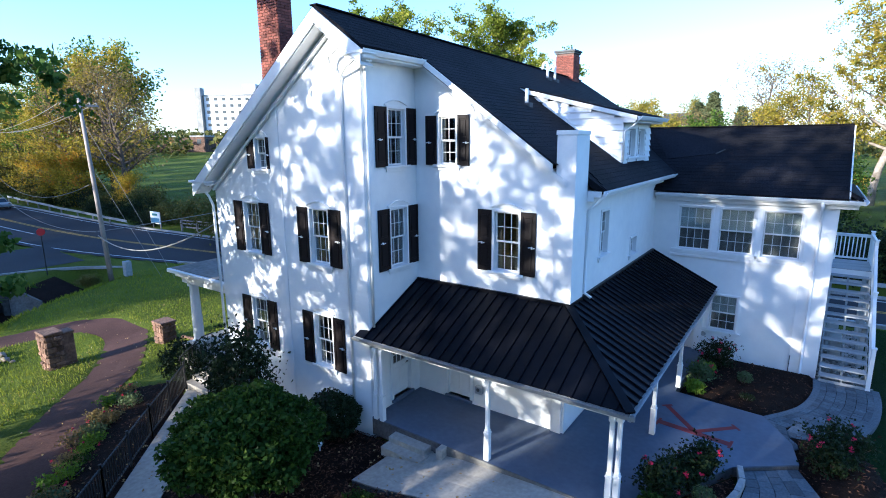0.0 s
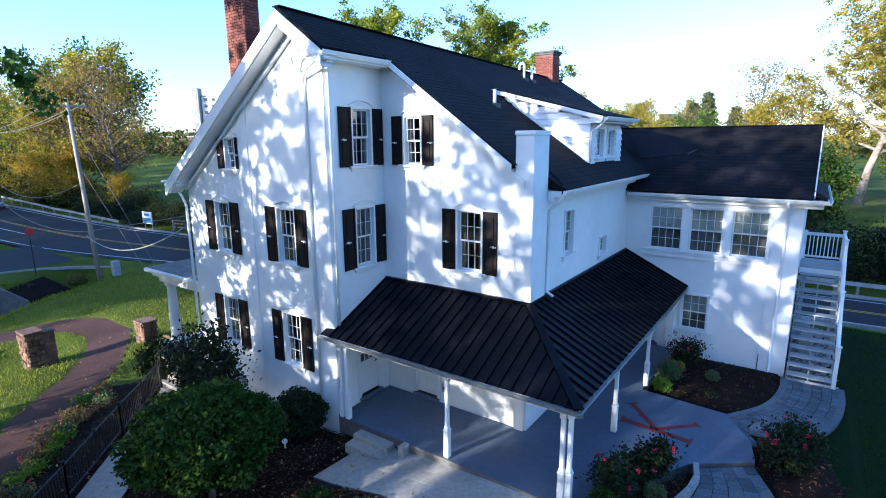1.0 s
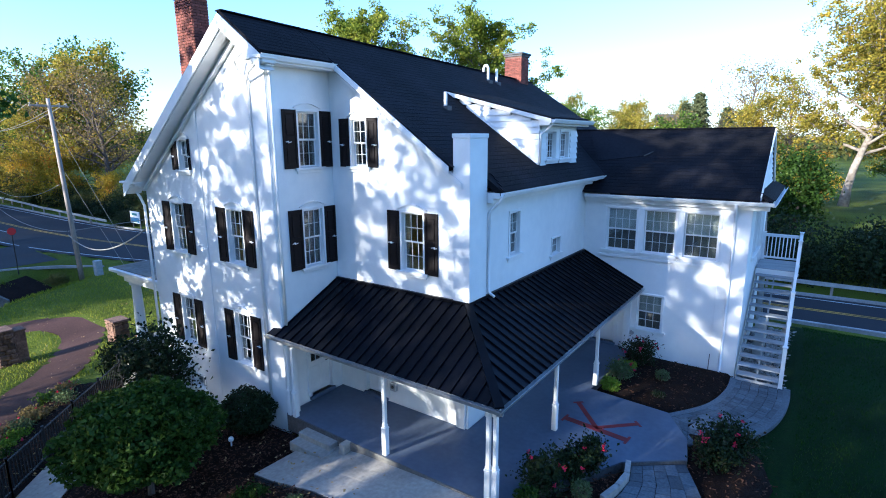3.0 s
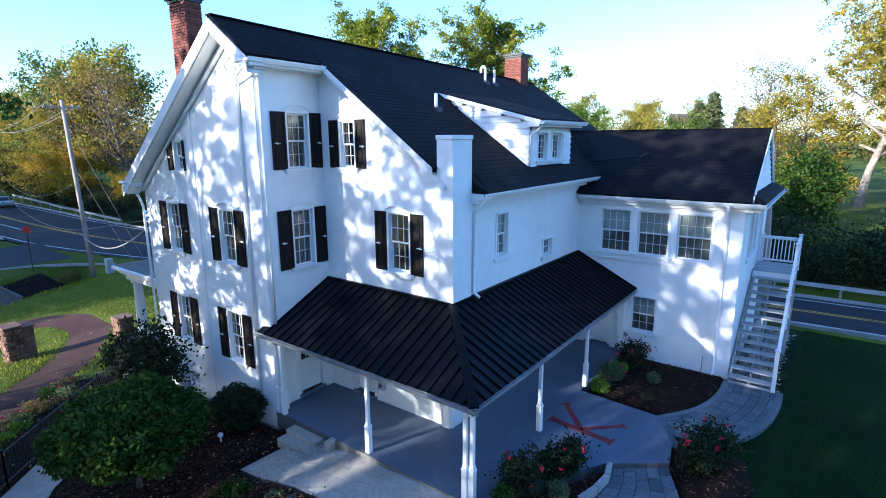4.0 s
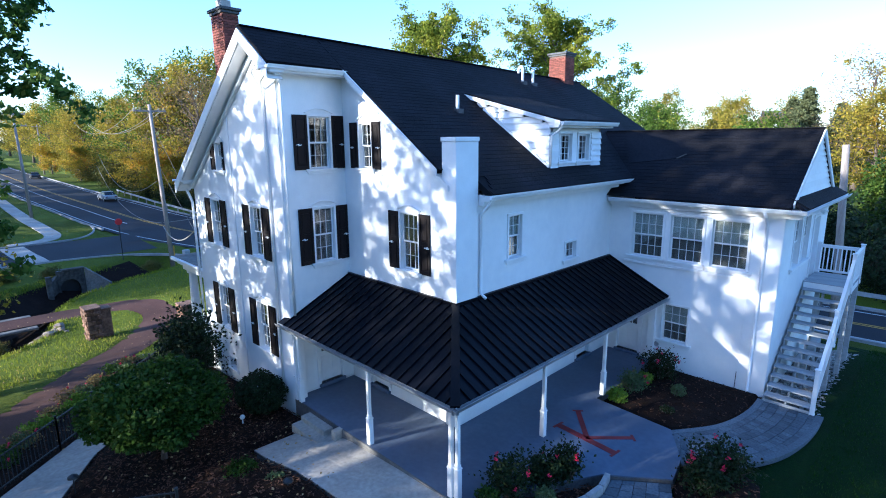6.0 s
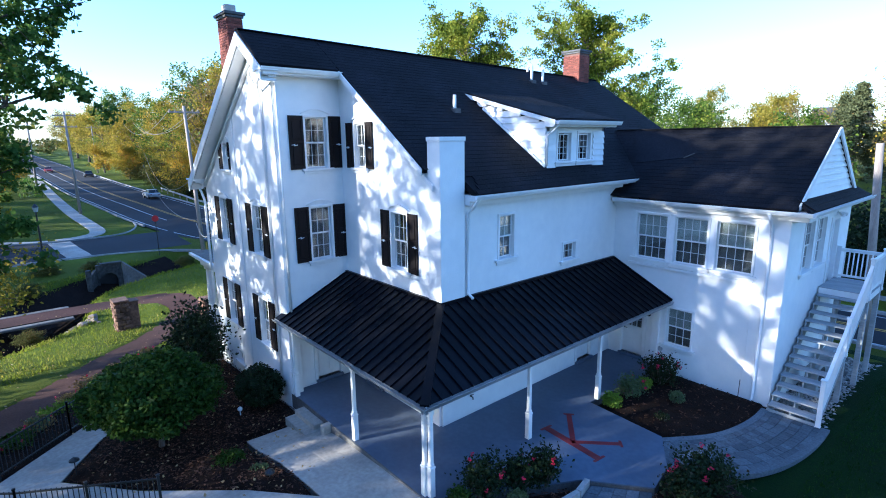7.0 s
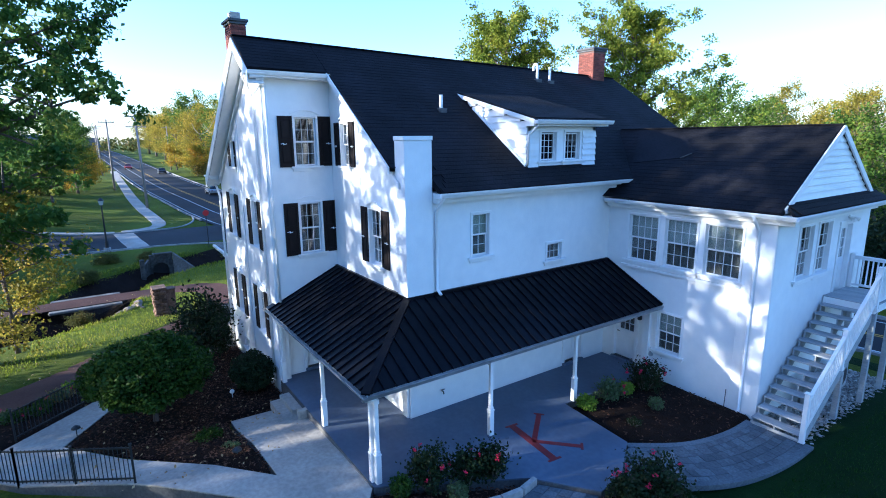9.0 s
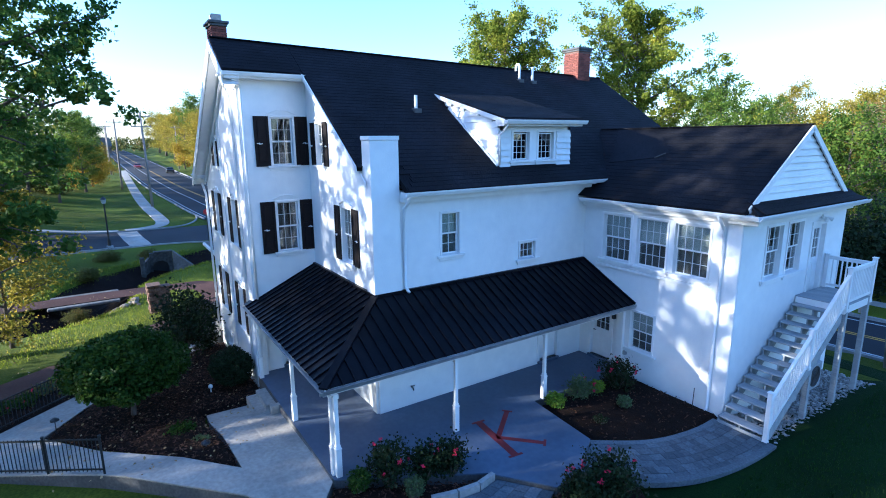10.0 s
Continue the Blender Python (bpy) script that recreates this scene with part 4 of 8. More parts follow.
def pipe(pts, r=0.045, name="downspout", parent=None, material=None, label="white metal downspout"):
    b = tube(bmesh.new(), pts, r, 8)
    return part(name, b, material or M_TRIM, parent or house, label, smooth=True)


pipe([(-9.1, 9.5, 9.95), (-9.6, 9.55, 9.75), (-10.02, 9.75, 9.55), (-10.05, 9.79, 9.3), (-10.05, 9.79, 0.1)], 0.04)
pipe([(-9.9, 9.58, 10.2), (-10.25, 9.6, 10.05), (-10.3, 9.72, 9.8), (-9.98, 9.74, 9.55)])
pipe([(-4.1, 12.85, 6.66), (-4.35, 12.87, 6.4), (-4.58, 12.9, 6.2), (-4.59, 12.9, 4.05), (-4.4, 12.9, 3.93)])
pipe([(0.33, 19.66, 6.03), (0.33, 19.9, 5.75), (0.33, 20.03, 5.6), (0.33, 20.03, 0.35), (0.33, 19.85, 0.22)])
pipe([(-16.75, 9.7, 6.55), (-16.4, 9.75, 6.2), (-16.27, 9.8, 5.9), (-16.27, 9.8, -0.5)])
pipe([(-9.34, 9.96, 9.8), (-9.34, 9.96, 3.0)], 0.035)

# dormer
DX, DY0, DY1 = -4.86, 16.40, 19.45
dz0 = east_roof(DX, DY0) - 0.05
dtop = 8.48
W_DORM = [(17.30, 7.42, 0.70, 0.88), (18.36, 7.42, 0.70, 0.88)]
wall("dormer_front", "x", DX, DY0 + 0.02, DY1, dz0 - 0.1, dtop, [(u, z, w, h) for u, z, w, h in W_DORM], thick=0.15, material=M_TRIM)
for (u, z, w, h) in W_DORM:
    window("x", u, DX, z, w, h, cols=3, rows=4, arch=False, curtain="", single=True, label="small dormer casement window")
for y in (DY0 + 0.15, DY1):
    xb = -7.9
    part("dormer_cheek", slab_poly([(DX, y, dz0), (DX, y, dtop), (xb, y, east_roof(xb, y) + 0.02)], 0.12, (0, 1, 0)), M_TRIM, house)
dr = lambda x: 8.66 + (x + 4.42) * (9.70 - 8.66) / (-8.45 + 4.42)
roof_d = roof_plate("dormer_roof", [(-4.42, DY0 - 0.10, dr(-4.42)), (-4.42, DY1 + 0.25, dr(-4.42)), (-8.45, DY1 + 0.25, dr(-8.45)), (-8.45, DY0 - 0.10, dr(-8.45))], 0.12, label="low shingled dormer roof")
cornice((DX, DY0 - 0.1), (DX, DY1 + 0.2), (1, 0), 8.66, 0.36, 1)
gutter((-4.43, DY0 - 0.12, 8.63), (-4.43, DY1 + 0.26, 8.63), (1, 0, 0))
part("rake_board", slab_poly([(-4.45, DY0 - 0.1, dr(-4.45) - 0.02), (-4.45, DY0 - 0.1, dr(-4.45) - 0.15), (-8.4, DY0 - 0.1, dr(-8.4) - 0.15), (-8.4, DY0 - 0.1, dr(-8.4) - 0.02)], 0.03, (0, 1, 0)), M_TRIM, house)
part("flashing", beam(bmesh.new(), (DX + 0.02, DY0 - 0.075, dz0 + 0.08), (-7.5, DY0 - 0.075, east_roof(-7.5, DY0) + 0.05), 0.03, 0.10), M_TRIM, house)
pipe([(-4.4, DY0 + 0.02, 8.56), (-4.6, DY0 + 0.02, 8.35), (-4.83, DY0 + 0.02, 8.2), (-4.83, DY0 + 0.02, 7.3)], 0.035)


def clapboards(parent, plane, a0, a1, z0, z1, step, axis, keep):
    """Overlapping boards on a wall; keep(z) gives the two ends of the board at that height, or None."""
    z = z0
    while z < z1:
        ends = keep(z + step * 0.5)
        if ends:
            e0, e1 = ends
            if e1 - e0 > 0.08:
                b = bmesh.new()
                for pts in (((e0, 0.060, z), (e1, 0.060, z), (e1, 0.008, z + step + 0.012), (e0, 0.008, z + step + 0.012)),):
                    vs = []
                    for o in (0, 1):
                        for u, d, zz in pts:
                            dd = d if o == 0 else 0.0
                            vs.append(b.verts.new((u, plane - dd, zz) if axis == "y" else (plane + dd, u, zz)))
                    for f in ((0, 1, 2, 3), (7, 6, 5, 4), (0, 4, 5, 1), (1, 5, 6, 2), (2, 6, 7, 3), (3, 7, 4, 0)):
                        b.faces.new([vs[i] for i in f])
                bmesh.ops.recalc_face_normals(b, faces=b.faces)
                part("clapboard", b, M_BOARD, parent)
        z += step


roof_line_x = lambda z: RIDGE_X + (east_roof(RIDGE_X, DY0) - z) * 6.33 / (east_roof(RIDGE_X, DY0) - east_roof(-4.15))
cheek_top = lambda x: dr(x) - 0.14
def cheek_span(z):
    lo = roof_line_x(z)                     # board runs from the roof slope up to the front edge
    if z > cheek_top(DX):
        hi = -4.42 + (z + 0.14 - 8.66) * (-8.45 + 4.42) / (9.70 - 8.66)
    else:
        hi = DX
    return (lo, hi) if hi - lo > 0.1 else None


clapboards(house, DY0, 0, 0, 7.28, 9.6, 0.19, "y", cheek_span)


def front_span_left(z):
    return (DY0 + 0.02, 17.30 - 0.46)


clapboards(house, DX, 0, 0, 7.18, 8.3, 0.19, "x", front_span_left)
clapboards(house, DX, 0, 0, 7.18, 8.3, 0.19, "x", lambda z: (18.36 + 0.46, DY1))
# clapboarded gable of the wing
gx = 0.86
part("gable_backing", slab_poly([(gx, 20.1, 6.3), (gx, 25.76, 6.3), (gx, WR_Y, WR_Z - 0.16)], 0.1, (1, 0, 0)), M_TRIM, house)
clapboards(house, gx, 0, 0, 6.40, 8.2, 0.19, "x", lambda z: (WR_Y - (WR_Z - 0.12 - z) / WS, WR_Y + (WR_Z - 0.12 - z) / WS))
for ye in (19.95, 25.91):
    part("rake_board", beam(bmesh.new(), (0.955, WR_Y, WR_Z - 0.10), (0.955, ye, wz(ye) - 0.10), 0.05, 0.16), M_TRIM, house)

# low saddle where the main roof runs out on the wing's slope
on_wing = lambda x, y, up: (x, y, wz(y) + up)
part("roof_saddle", slab_poly([on_wing(-5.6, 22.86, 0.05), on_wing(-4.0, 22.66, 0.05), on_wing(-3.4, 22.42, 0.05), on_wing(-2.64, 21.76, 0.035), on_wing(-3.0, 21.48, 0.05), on_wing(-4.6, 21.2, 0.05)], 0.045), M_SHINGLE, house)
part("flashing", beam(bmesh.new(), on_wing(-3.0, 21.47, 0.055), on_wing(-2.74, 21.69, 0.045), 0.05, 0.015, (0, -WS, 1)), M_CULVERT, house, "worn pale roof flashing")

# vent pipes through the roof
for x, y, top, bend in ((-7.42, 15.0, 0.48, False), (-9.62, 21.35, 0.58, True), (-9.60, 22.05, 0.62, False)):
    z = east_roof(x, y)
    pts = [(x, y, z - 0.1), (x, y, z + top)]
    if bend:
        pts += [(x - 0.06, y, z + top + 0.09), (x - 0.17, y, z + top + 0.09), (x - 0.22, y, z + top), (x - 0.22, y, z + top - 0.16)]
    vent = pipe(pts, 0.055, "vent_pipe", label="white plastic roof vent pipe")
    part("flashing", box(x - 0.16, x + 0.16, y - 0.14, y + 0.14, z - 0.12, z + 0.06, 0.02), M_CAPSTONE, house)


# brick chimneys
def brick_chimney(x0, x1, y0, y1, z0, z1, label, flue):
    core = box(x0 + 0.012, x1 - 0.012, y0 + 0.012, y1 - 0.012, z0, z1)
    root = part("brick_chimney", core, M_MORTAR, house, label)
    b = base_of(house)
    H, J = 0.068, 0.012
    courses = int((z1 - z0) / (H + J))
    rest = []
    for axis, fixed, a0, a1, sgn, single in (("y", y0, x0, x1, -1, True), ("x", x1, y0, y1, 1, True), ("y", y1, x0, x1, 1, False), ("x", x0, y0, y1, -1, False)):
        n = round((a1 - a0) / 0.215)
        step = (a1 - a0) / n
        for c in range(courses):
            z = z0 + c * (H + J)
            cuts_ = [a0] + [a0 + (i + (0.5 if c % 2 else 1.0)) * step for i in range(n)] + [a1]
            for p, q in zip(cuts_, cuts_[1:]):
                q = min(q, a1)
                if q - p < 0.05:
                    continue
                wd = q - p - J
                if single:
                    key = ("brick", round(wd, 3), axis)
                    me = cached(key, lambda: to_mesh(box(-wd / 2, wd / 2, -0.012, 0.012, -H / 2, H / 2, 0.004) if axis == "y" else box(-0.012, 0.012, -wd / 2, wd / 2, -H / 2, H / 2, 0.004), "brick", M_BRICK))
                    mid = (p + q) / 2
                    off = random.uniform(-0.002, 0.003)
                    loc = (mid, fixed - sgn * 0.004 + sgn * off, z + H / 2) if axis == "y" else (fixed - sgn * 0.004 + sgn * off, mid, z + H / 2)
                    shared("brick", me, root, pose(*(Vector(loc) - b)))
                elif axis == "y":
                    rest.append(((p, fixed - 0.01, z), (wd, 0, 0), (0, 0.022, 0), (0, 0, H)))
                else:
                    rest.append(((fixed - 0.01, p, z), (0.022, 0, 0), (0, wd, 0), (0, 0, H)))
    o = place(new("brickwork", cuboids_mesh("brickwork", [(tuple(Vector(r[0]) - b), *r[1:]) for r in rest], M_BRICK)), root)
    o["kind"] = "stuff"
    bm = bmesh.new()
    bx(bm, x0 - 0.04, x1 + 0.04, y0 - 0.04, y1 + 0.04, z1, z1 + 0.08, 0.008)
    bx(bm, x0 - 0.09, x1 + 0.09, y0 - 0.09, y1 + 0.09, z1 + 0.081, z1 + 0.17, 0.012)
    part("chimney_cap", bm, M_CAPSTONE, root, "dark weathered chimney cap")
    if flue:
        bm = bmesh.new()
        bx(bm, (x0 + x1) / 2 - 0.17, (x0 + x1) / 2 + 0.17, (y0 + y1) / 2 - 0.17, (y0 + y1) / 2 + 0.17, z1 + 0.16, z1 + 0.44, 0.02)
        part("flue", bm, M_WALK, root, "pale clay flue pot")


CHIMNEYS = ((-13.32, -12.46, 9.91, 10.40, 9.0, 11.98, "tall red brick chimney stack with a dark cap", True), (-11.0, -10.1, 25.35, 26.15, 10.5, 12.02, "red brick chimney stack by the far end of the ridge", False))


def shingle_field(parent, origin, u, v, ulen, vlen, keep, single):
    """Courses of shingles on a slope: u along the eaves, v down the slope."""
    b = base_of(house)
    o, u, v = Vector(origin), Vector(u).normalized(), Vector(v).normalized()
    n = u.cross(v)
    if n.z < 0:
        n = -n
    rng = random.Random(7)
    wide, expo, thick = 0.34, 0.185, 0.017
    rows = int(vlen / expo + 0.2)
    singles = cached("shingle", lambda: to_mesh(box(0, wide - 0.002, -0.004, 0.203, 0.0, thick), "shingle", M_SHINGLE))
    turn = Matrix((u, v, n)).transposed().to_4x4()
    joined = []
    for r in range(rows):
        d = r * expo
        a = -rng.uniform(0, wide)
        while a < ulen:
            lo, hi = max(a, 0.0), min(a + wide - 0.002, ulen)
            if hi - lo > 0.05:
                mid = (lo + hi) / 2
                if keep(mid, d):
                    lift = rng.uniform(0.0, 0.0005)
                    p = o + u * lo + v * (d - 0.004) + n * (0.004 + lift)
                    if single(mid, d) and hi - lo > wide - 0.02:
                        if parent is roof_e:
                            p.z -= settled(p.x, p.y)
                        m = Matrix.Translation(p - b) @ turn @ pose(0, 0, 0, 2.2, 0, 0)
                        shared("shingle", singles, parent, m)
                    else:
                        q = p - b
                        joined.append((tuple(q), tuple(u * (hi - lo)), tuple(v * (expo + 0.016) + n * 0.006), tuple(n * thick)))
            a += wide
    ob = place(new("shingles", cuboids_mesh("shingles", joined, M_SHINGLE)), parent)
    ob["kind"] = "stuff"
    if parent is roof_e:
        settle(ob, True)

# ---- the porch ----
porch = group_at("porch", -4.5, 12, 0.36, "corner porch with a dark standing-seam metal roof on white posts", "porch")
P_TOP, P_EAVE, E_X, E_Y = 3.90, 2.80, -2.38, 9.58
IN_X, IN_Y, END_Y, LEFT_X = -4.60, 11.93, 20.10, -9.36


def south_z(y):
    return P_EAVE + (P_TOP - P_EAVE) * (y - E_Y) / (IN_Y - E_Y)


def east_z(x):
    return P_EAVE + (P_TOP - P_EAVE) * (E_X - x) / (E_X - IN_X)


def hip_y(x):
    return E_Y + (E_X - x) / (E_X - IN_X) * (IN_Y - E_Y)


PITCH = 0.305
us = [LEFT_X + PITCH * i for i in range(int((E_X - LEFT_X) / PITCH) + 1)] + [E_X]
for a, b in zip(us, us[1:]):
    top = lambda x: IN_Y if x <= IN_X else hip_y(x)
    pts = [(a, E_Y, P_EAVE), (b, E_Y, P_EAVE), (b, top(b), south_z(top(b)))]
    if a < IN_X < b:
        pts.append((IN_X, IN_Y, P_TOP))
    if top(a) - E_Y > 0.01:
        pts.append((a, top(a), south_z(top(a))))
    if b == E_X and top(b) - E_Y < 0.01:
        pts.pop(2)
    part("roof_panel", slab_poly(pts, 0.02), M_METAL, porch)
    part("roof_seam", beam(bmesh.new(), (a, E_Y - 0.02, P_EAVE + 0.008), (a, top(a), south_z(top(a)) + 0.016), 0.024, 0.055), M_METAL, porch)
part("roof_panel", slab_poly([(LEFT_X - 0.36, E_Y, P_EAVE), (LEFT_X, E_Y, P_EAVE), (LEFT_X, 9.87, south_z(9.87)), (LEFT_X - 0.36, 9.80, south_z(9.80))], 0.02), M_METAL, porch)
vs_ = [END_Y - PITCH * i for i in range(int((END_Y - E_Y) / PITCH) + 1)] + [E_Y]
hip_x = lambda y: E_X - (y - E_Y) / (IN_Y - E_Y) * (E_X - IN_X)
for a, b in zip(vs_, vs_[1:]):
    back = lambda y: IN_X if y >= IN_Y else hip_x(y)
    pts = [(E_X, a, P_EAVE), (E_X, b, P_EAVE), (back(b), b, east_z(back(b)))]
    if b < IN_Y < a:
        pts.append((IN_X, IN_Y, P_TOP))
    pts.append((back(a), a, east_z(back(a))))
    if b == E_Y:
        pts.pop(2)
    part("roof_panel", slab_poly(pts, 0.02), M_METAL, porch)
    part("roof_seam", beam(bmesh.new(), (E_X + 0.02, a, P_EAVE + 0.008), (back(a), a, east_z(back(a)) + 0.016), 0.024, 0.055), M_METAL, porch)
part("hip_cap", beam(bmesh.new(), (E_X + 0.01, E_Y - 0.01, P_EAVE + 0.03), (IN_X, IN_Y, P_TOP + 0.035), 0.20, 0.05), M_METAL, porch)
part("wall_flashing", beam(bmesh.new(), (LEFT_X, IN_Y + 0.02, P_TOP + 0.03), (IN_X + 0.02, IN_Y + 0.02, P_TOP + 0.03), 0.08, 0.09), M_METAL, porch)
part("wall_flashing", beam(bmesh.new(), (IN_X + 0.005, IN_Y - 0.02, P_TOP + 0.03), (IN_X + 0.005, END_Y, P_TOP + 0.03), 0.08, 0.09), M_METAL, porch)
part("end_trim", beam(bmesh.new(), (E_X + 0.02, END_Y + 0.005, P_EAVE + 0.02), (IN_X, END_Y + 0.005, P_TOP + 0.03), 0.05, 0.07), M_METAL, porch)
# ceiling, beams, fascia and gutter
part("porch_ceiling", slab_poly([(-9.38, E_Y + 0.06, 2.69), (E_X - 0.06, E_Y + 0.06, 2.69), (E_X - 0.06, 20.1, 2.69), (-4.62, 20.1, 2.69), (-4.62, 11.96, 2.69), (-9.38, 11.96, 2.69)], 0.03), M_TRIM, porch)
part("beam", box(-9.38, -2.56, 9.80, 9.94, 2.50, 2.65, 0.008), M_TRIM, porch)
part("beam", box(-2.80, -2.62, 9.95, 20.08, 2.50, 2.65, 0.008), M_TRIM, porch)
part("fascia", box(-9.74, E_X + 0.01, E_Y + 0.02, E_Y + 0.055, 2.64, 2.785), M_TRIM, porch)
part("fascia", box(E_X - 0.055, E_X - 0.02, E_Y + 0.06, END_Y, 2.64, 2.785), M_TRIM, porch)


def porch_gutter(a, b, o):
    bm = bmesh.new()
    a, b, o = Vector(a), Vector(b), Vector(o)
    prof = [(0.0, 0.0), (0.0, -0.10), (0.06, -0.10), (0.10, -0.03), (0.115, 0.01), (0.10, 0.01), (0.088, -0.03), (0.055, -0.085), (0.012, -0.085), (0.012, 0.0)]
    rings = [[bm.verts.new(p + o * u + Vector((0, 0, v))) for u, v in prof] for p in (a, b)]
    for i in range(len(prof)):
        bm.faces.new((rings[0][i], rings[0][(i + 1) % len(prof)], rings[1][(i + 1) % len(prof)], rings[1][i]))
    bm.faces.new(rings[0])
    bm.faces.new(rings[1])
    bmesh.ops.recalc_face_normals(bm, faces=bm.faces)
    part("gutter", bm, M_STEEL, porch, "pale metal porch gutter")


porch_gutter((-9.76, E_Y + 0.015, 2.775), (E_X + 0.10, E_Y + 0.015, 2.775), (0, -1, 0))
porch_gutter((E_X - 0.015, E_Y - 0.09, 2.775), (E_X - 0.015, END_Y, 2.775), (1, 0, 0))


def post_mesh(h):
    bm = bmesh.new()
    bx(bm, -0.068, 0.068, -0.068, 0.068, 0, 0.72, 0.008)
    bx(bm, -0.078, 0.078, -0.078, 0.078, 0.70, 0.75, 0.012)
    bx(bm, -0.060, 0.060, -0.060, 0.060, 0.745, 0.82, 0.015)
    bx(bm, -0.046, 0.046, -0.046, 0.046, 0.81, h - 0.10, 0.008)
    bx(bm, -0.066, 0.066, -0.066, 0.066, h - 0.11, h, 0.010)
    return to_mesh(bm, "porch_post", M_TRIM)


PM = post_mesh(2.085)
for x, y in ((-5.70, 9.87), (-2.72, 13.30), (-2.72, 16.50)):
    shared("porch_post", PM, porch, Matrix.Translation(Vector((x, y, 0.41)) - porch.location))
for x, y in ((-2.78, 9.87), (-2.64, 9.93)):
    shared("porch_post", PM, porch, Matrix.Translation(Vector((x, y, 0.41)) - porch.location), "one of a pair of white corner posts")
for x in (-9.20, -8.98):
    shared("porch_post", PM, porch, Matrix.Translation(Vector((x, 9.80, 0.41)) - porch.location))
lantern = group_at("wall_lantern", -3.10, 20.08, 2.2, "small dark wall lantern beside the porch door", "lantern")
bm = bmesh.new()
bx(bm, -3.16, -3.04, 19.98, 20.10, 2.10, 2.32, 0.02)
bx(bm, -3.18, -3.02, 19.96, 20.12, 2.32, 2.36, 0.01)
part("housing", bm, M_IRON, lantern)
meter = group_at("meter_box", -7.18, 11.9, 0.95, "small grey electric box on the porch wall", "meter box")
bm = bmesh.new()
bx(bm, -7.30, -7.08, 11.88, 11.999, 0.82, 1.06, 0.015)
part("case", bm, M_STEEL, meter)
part("dial", tube(bmesh.new(), [(-7.19, 11.89, 0.96), (-7.19, 11.86, 0.96)], 0.05, 12), M_CAPSTONE, meter)
for y0, y1 in ((13.22, 14.42), (14.72, 15.0)):
    bm = box(EAST_X + 0.001, EAST_X + 0.012, y0, y1, 1.64, 1.86)
    vent = part("wall_vent", bm, M_IRON, house, "dark slotted ventilation grille")
    bm = bmesh.new()
    k = int((y1 - y0) / 0.075)
    for i in range(k + 1):
        y = y0 + (y1 - y0) * i / k
        bx(bm, EAST_X + 0.010, EAST_X + 0.022, y - 0.010, y + 0.010, 1.63, 1.87)
    for z in (1.64, 1.75, 1.86):
        bx(bm, EAST_X + 0.011, EAST_X + 0.021, y0 - 0.01, y1 + 0.01, z - 0.008, z + 0.008)
    part("grille", bm, M_STAIR, vent)
outlet = group_at("outlet_box", -2.72, 20.1, 0.95, "small round grey outlet on the white wall", "outlet")
part("cover", tube(bmesh.new(), [(-2.66, WING_Y - 0.001, 1.02), (-2.66, WING_Y - 0.05, 1.02)], [0.09, 0.075], 12), M_STEEL, outlet)
flood = group_at("flood_light", 0.84, 24.75, 5.62, "white twin-headed floodlight under the eaves", "floodlight")
part("base", tube(bmesh.new(), [(WING_X + 0.001, 24.75, 5.64), (WING_X + 0.05, 24.75, 5.64)], 0.06, 10), M_TRIM, flood)
for o in (-0.13, 0.13):
    part("lamp_head", tube(bmesh.new(), [(WING_X + 0.04, 24.75 + o * 0.4, 5.62), (WING_X + 0.10, 24.75 + o, 5.60), (WING_X + 0.22, 24.75 + o * 1.5, 5.54)], [0.025, 0.045, 0.07], 10), M_TRIM, flood)
stake = tagged(new("garden_stake", to_mesh(tube(bmesh.new(), [(0.0, 19.85, 0.28), (0.01, 19.86, 0.92)], 0.012, 6), "garden_stake", M_IRON)), "thin dark metal rod standing in the mulch by the wall", "stake")
bm = bmesh.new()
spigot = group_at("wall_tap", EAST_X, 13.05, 0.95, "small garden tap on the white wall", "tap")
tube(bm, [(EAST_X, 13.05, 0.95), (EAST_X + 0.09, 13.05, 0.95), (EAST_X + 0.11, 13.05, 0.88)], 0.02, 6)
bx(bm, EAST_X + 0.04, EAST_X + 0.07, 12.99, 13.11, 0.99, 1.01)
part("spout", bm, M_CAPSTONE, spigot)

# ---- paved surfaces and beds ----


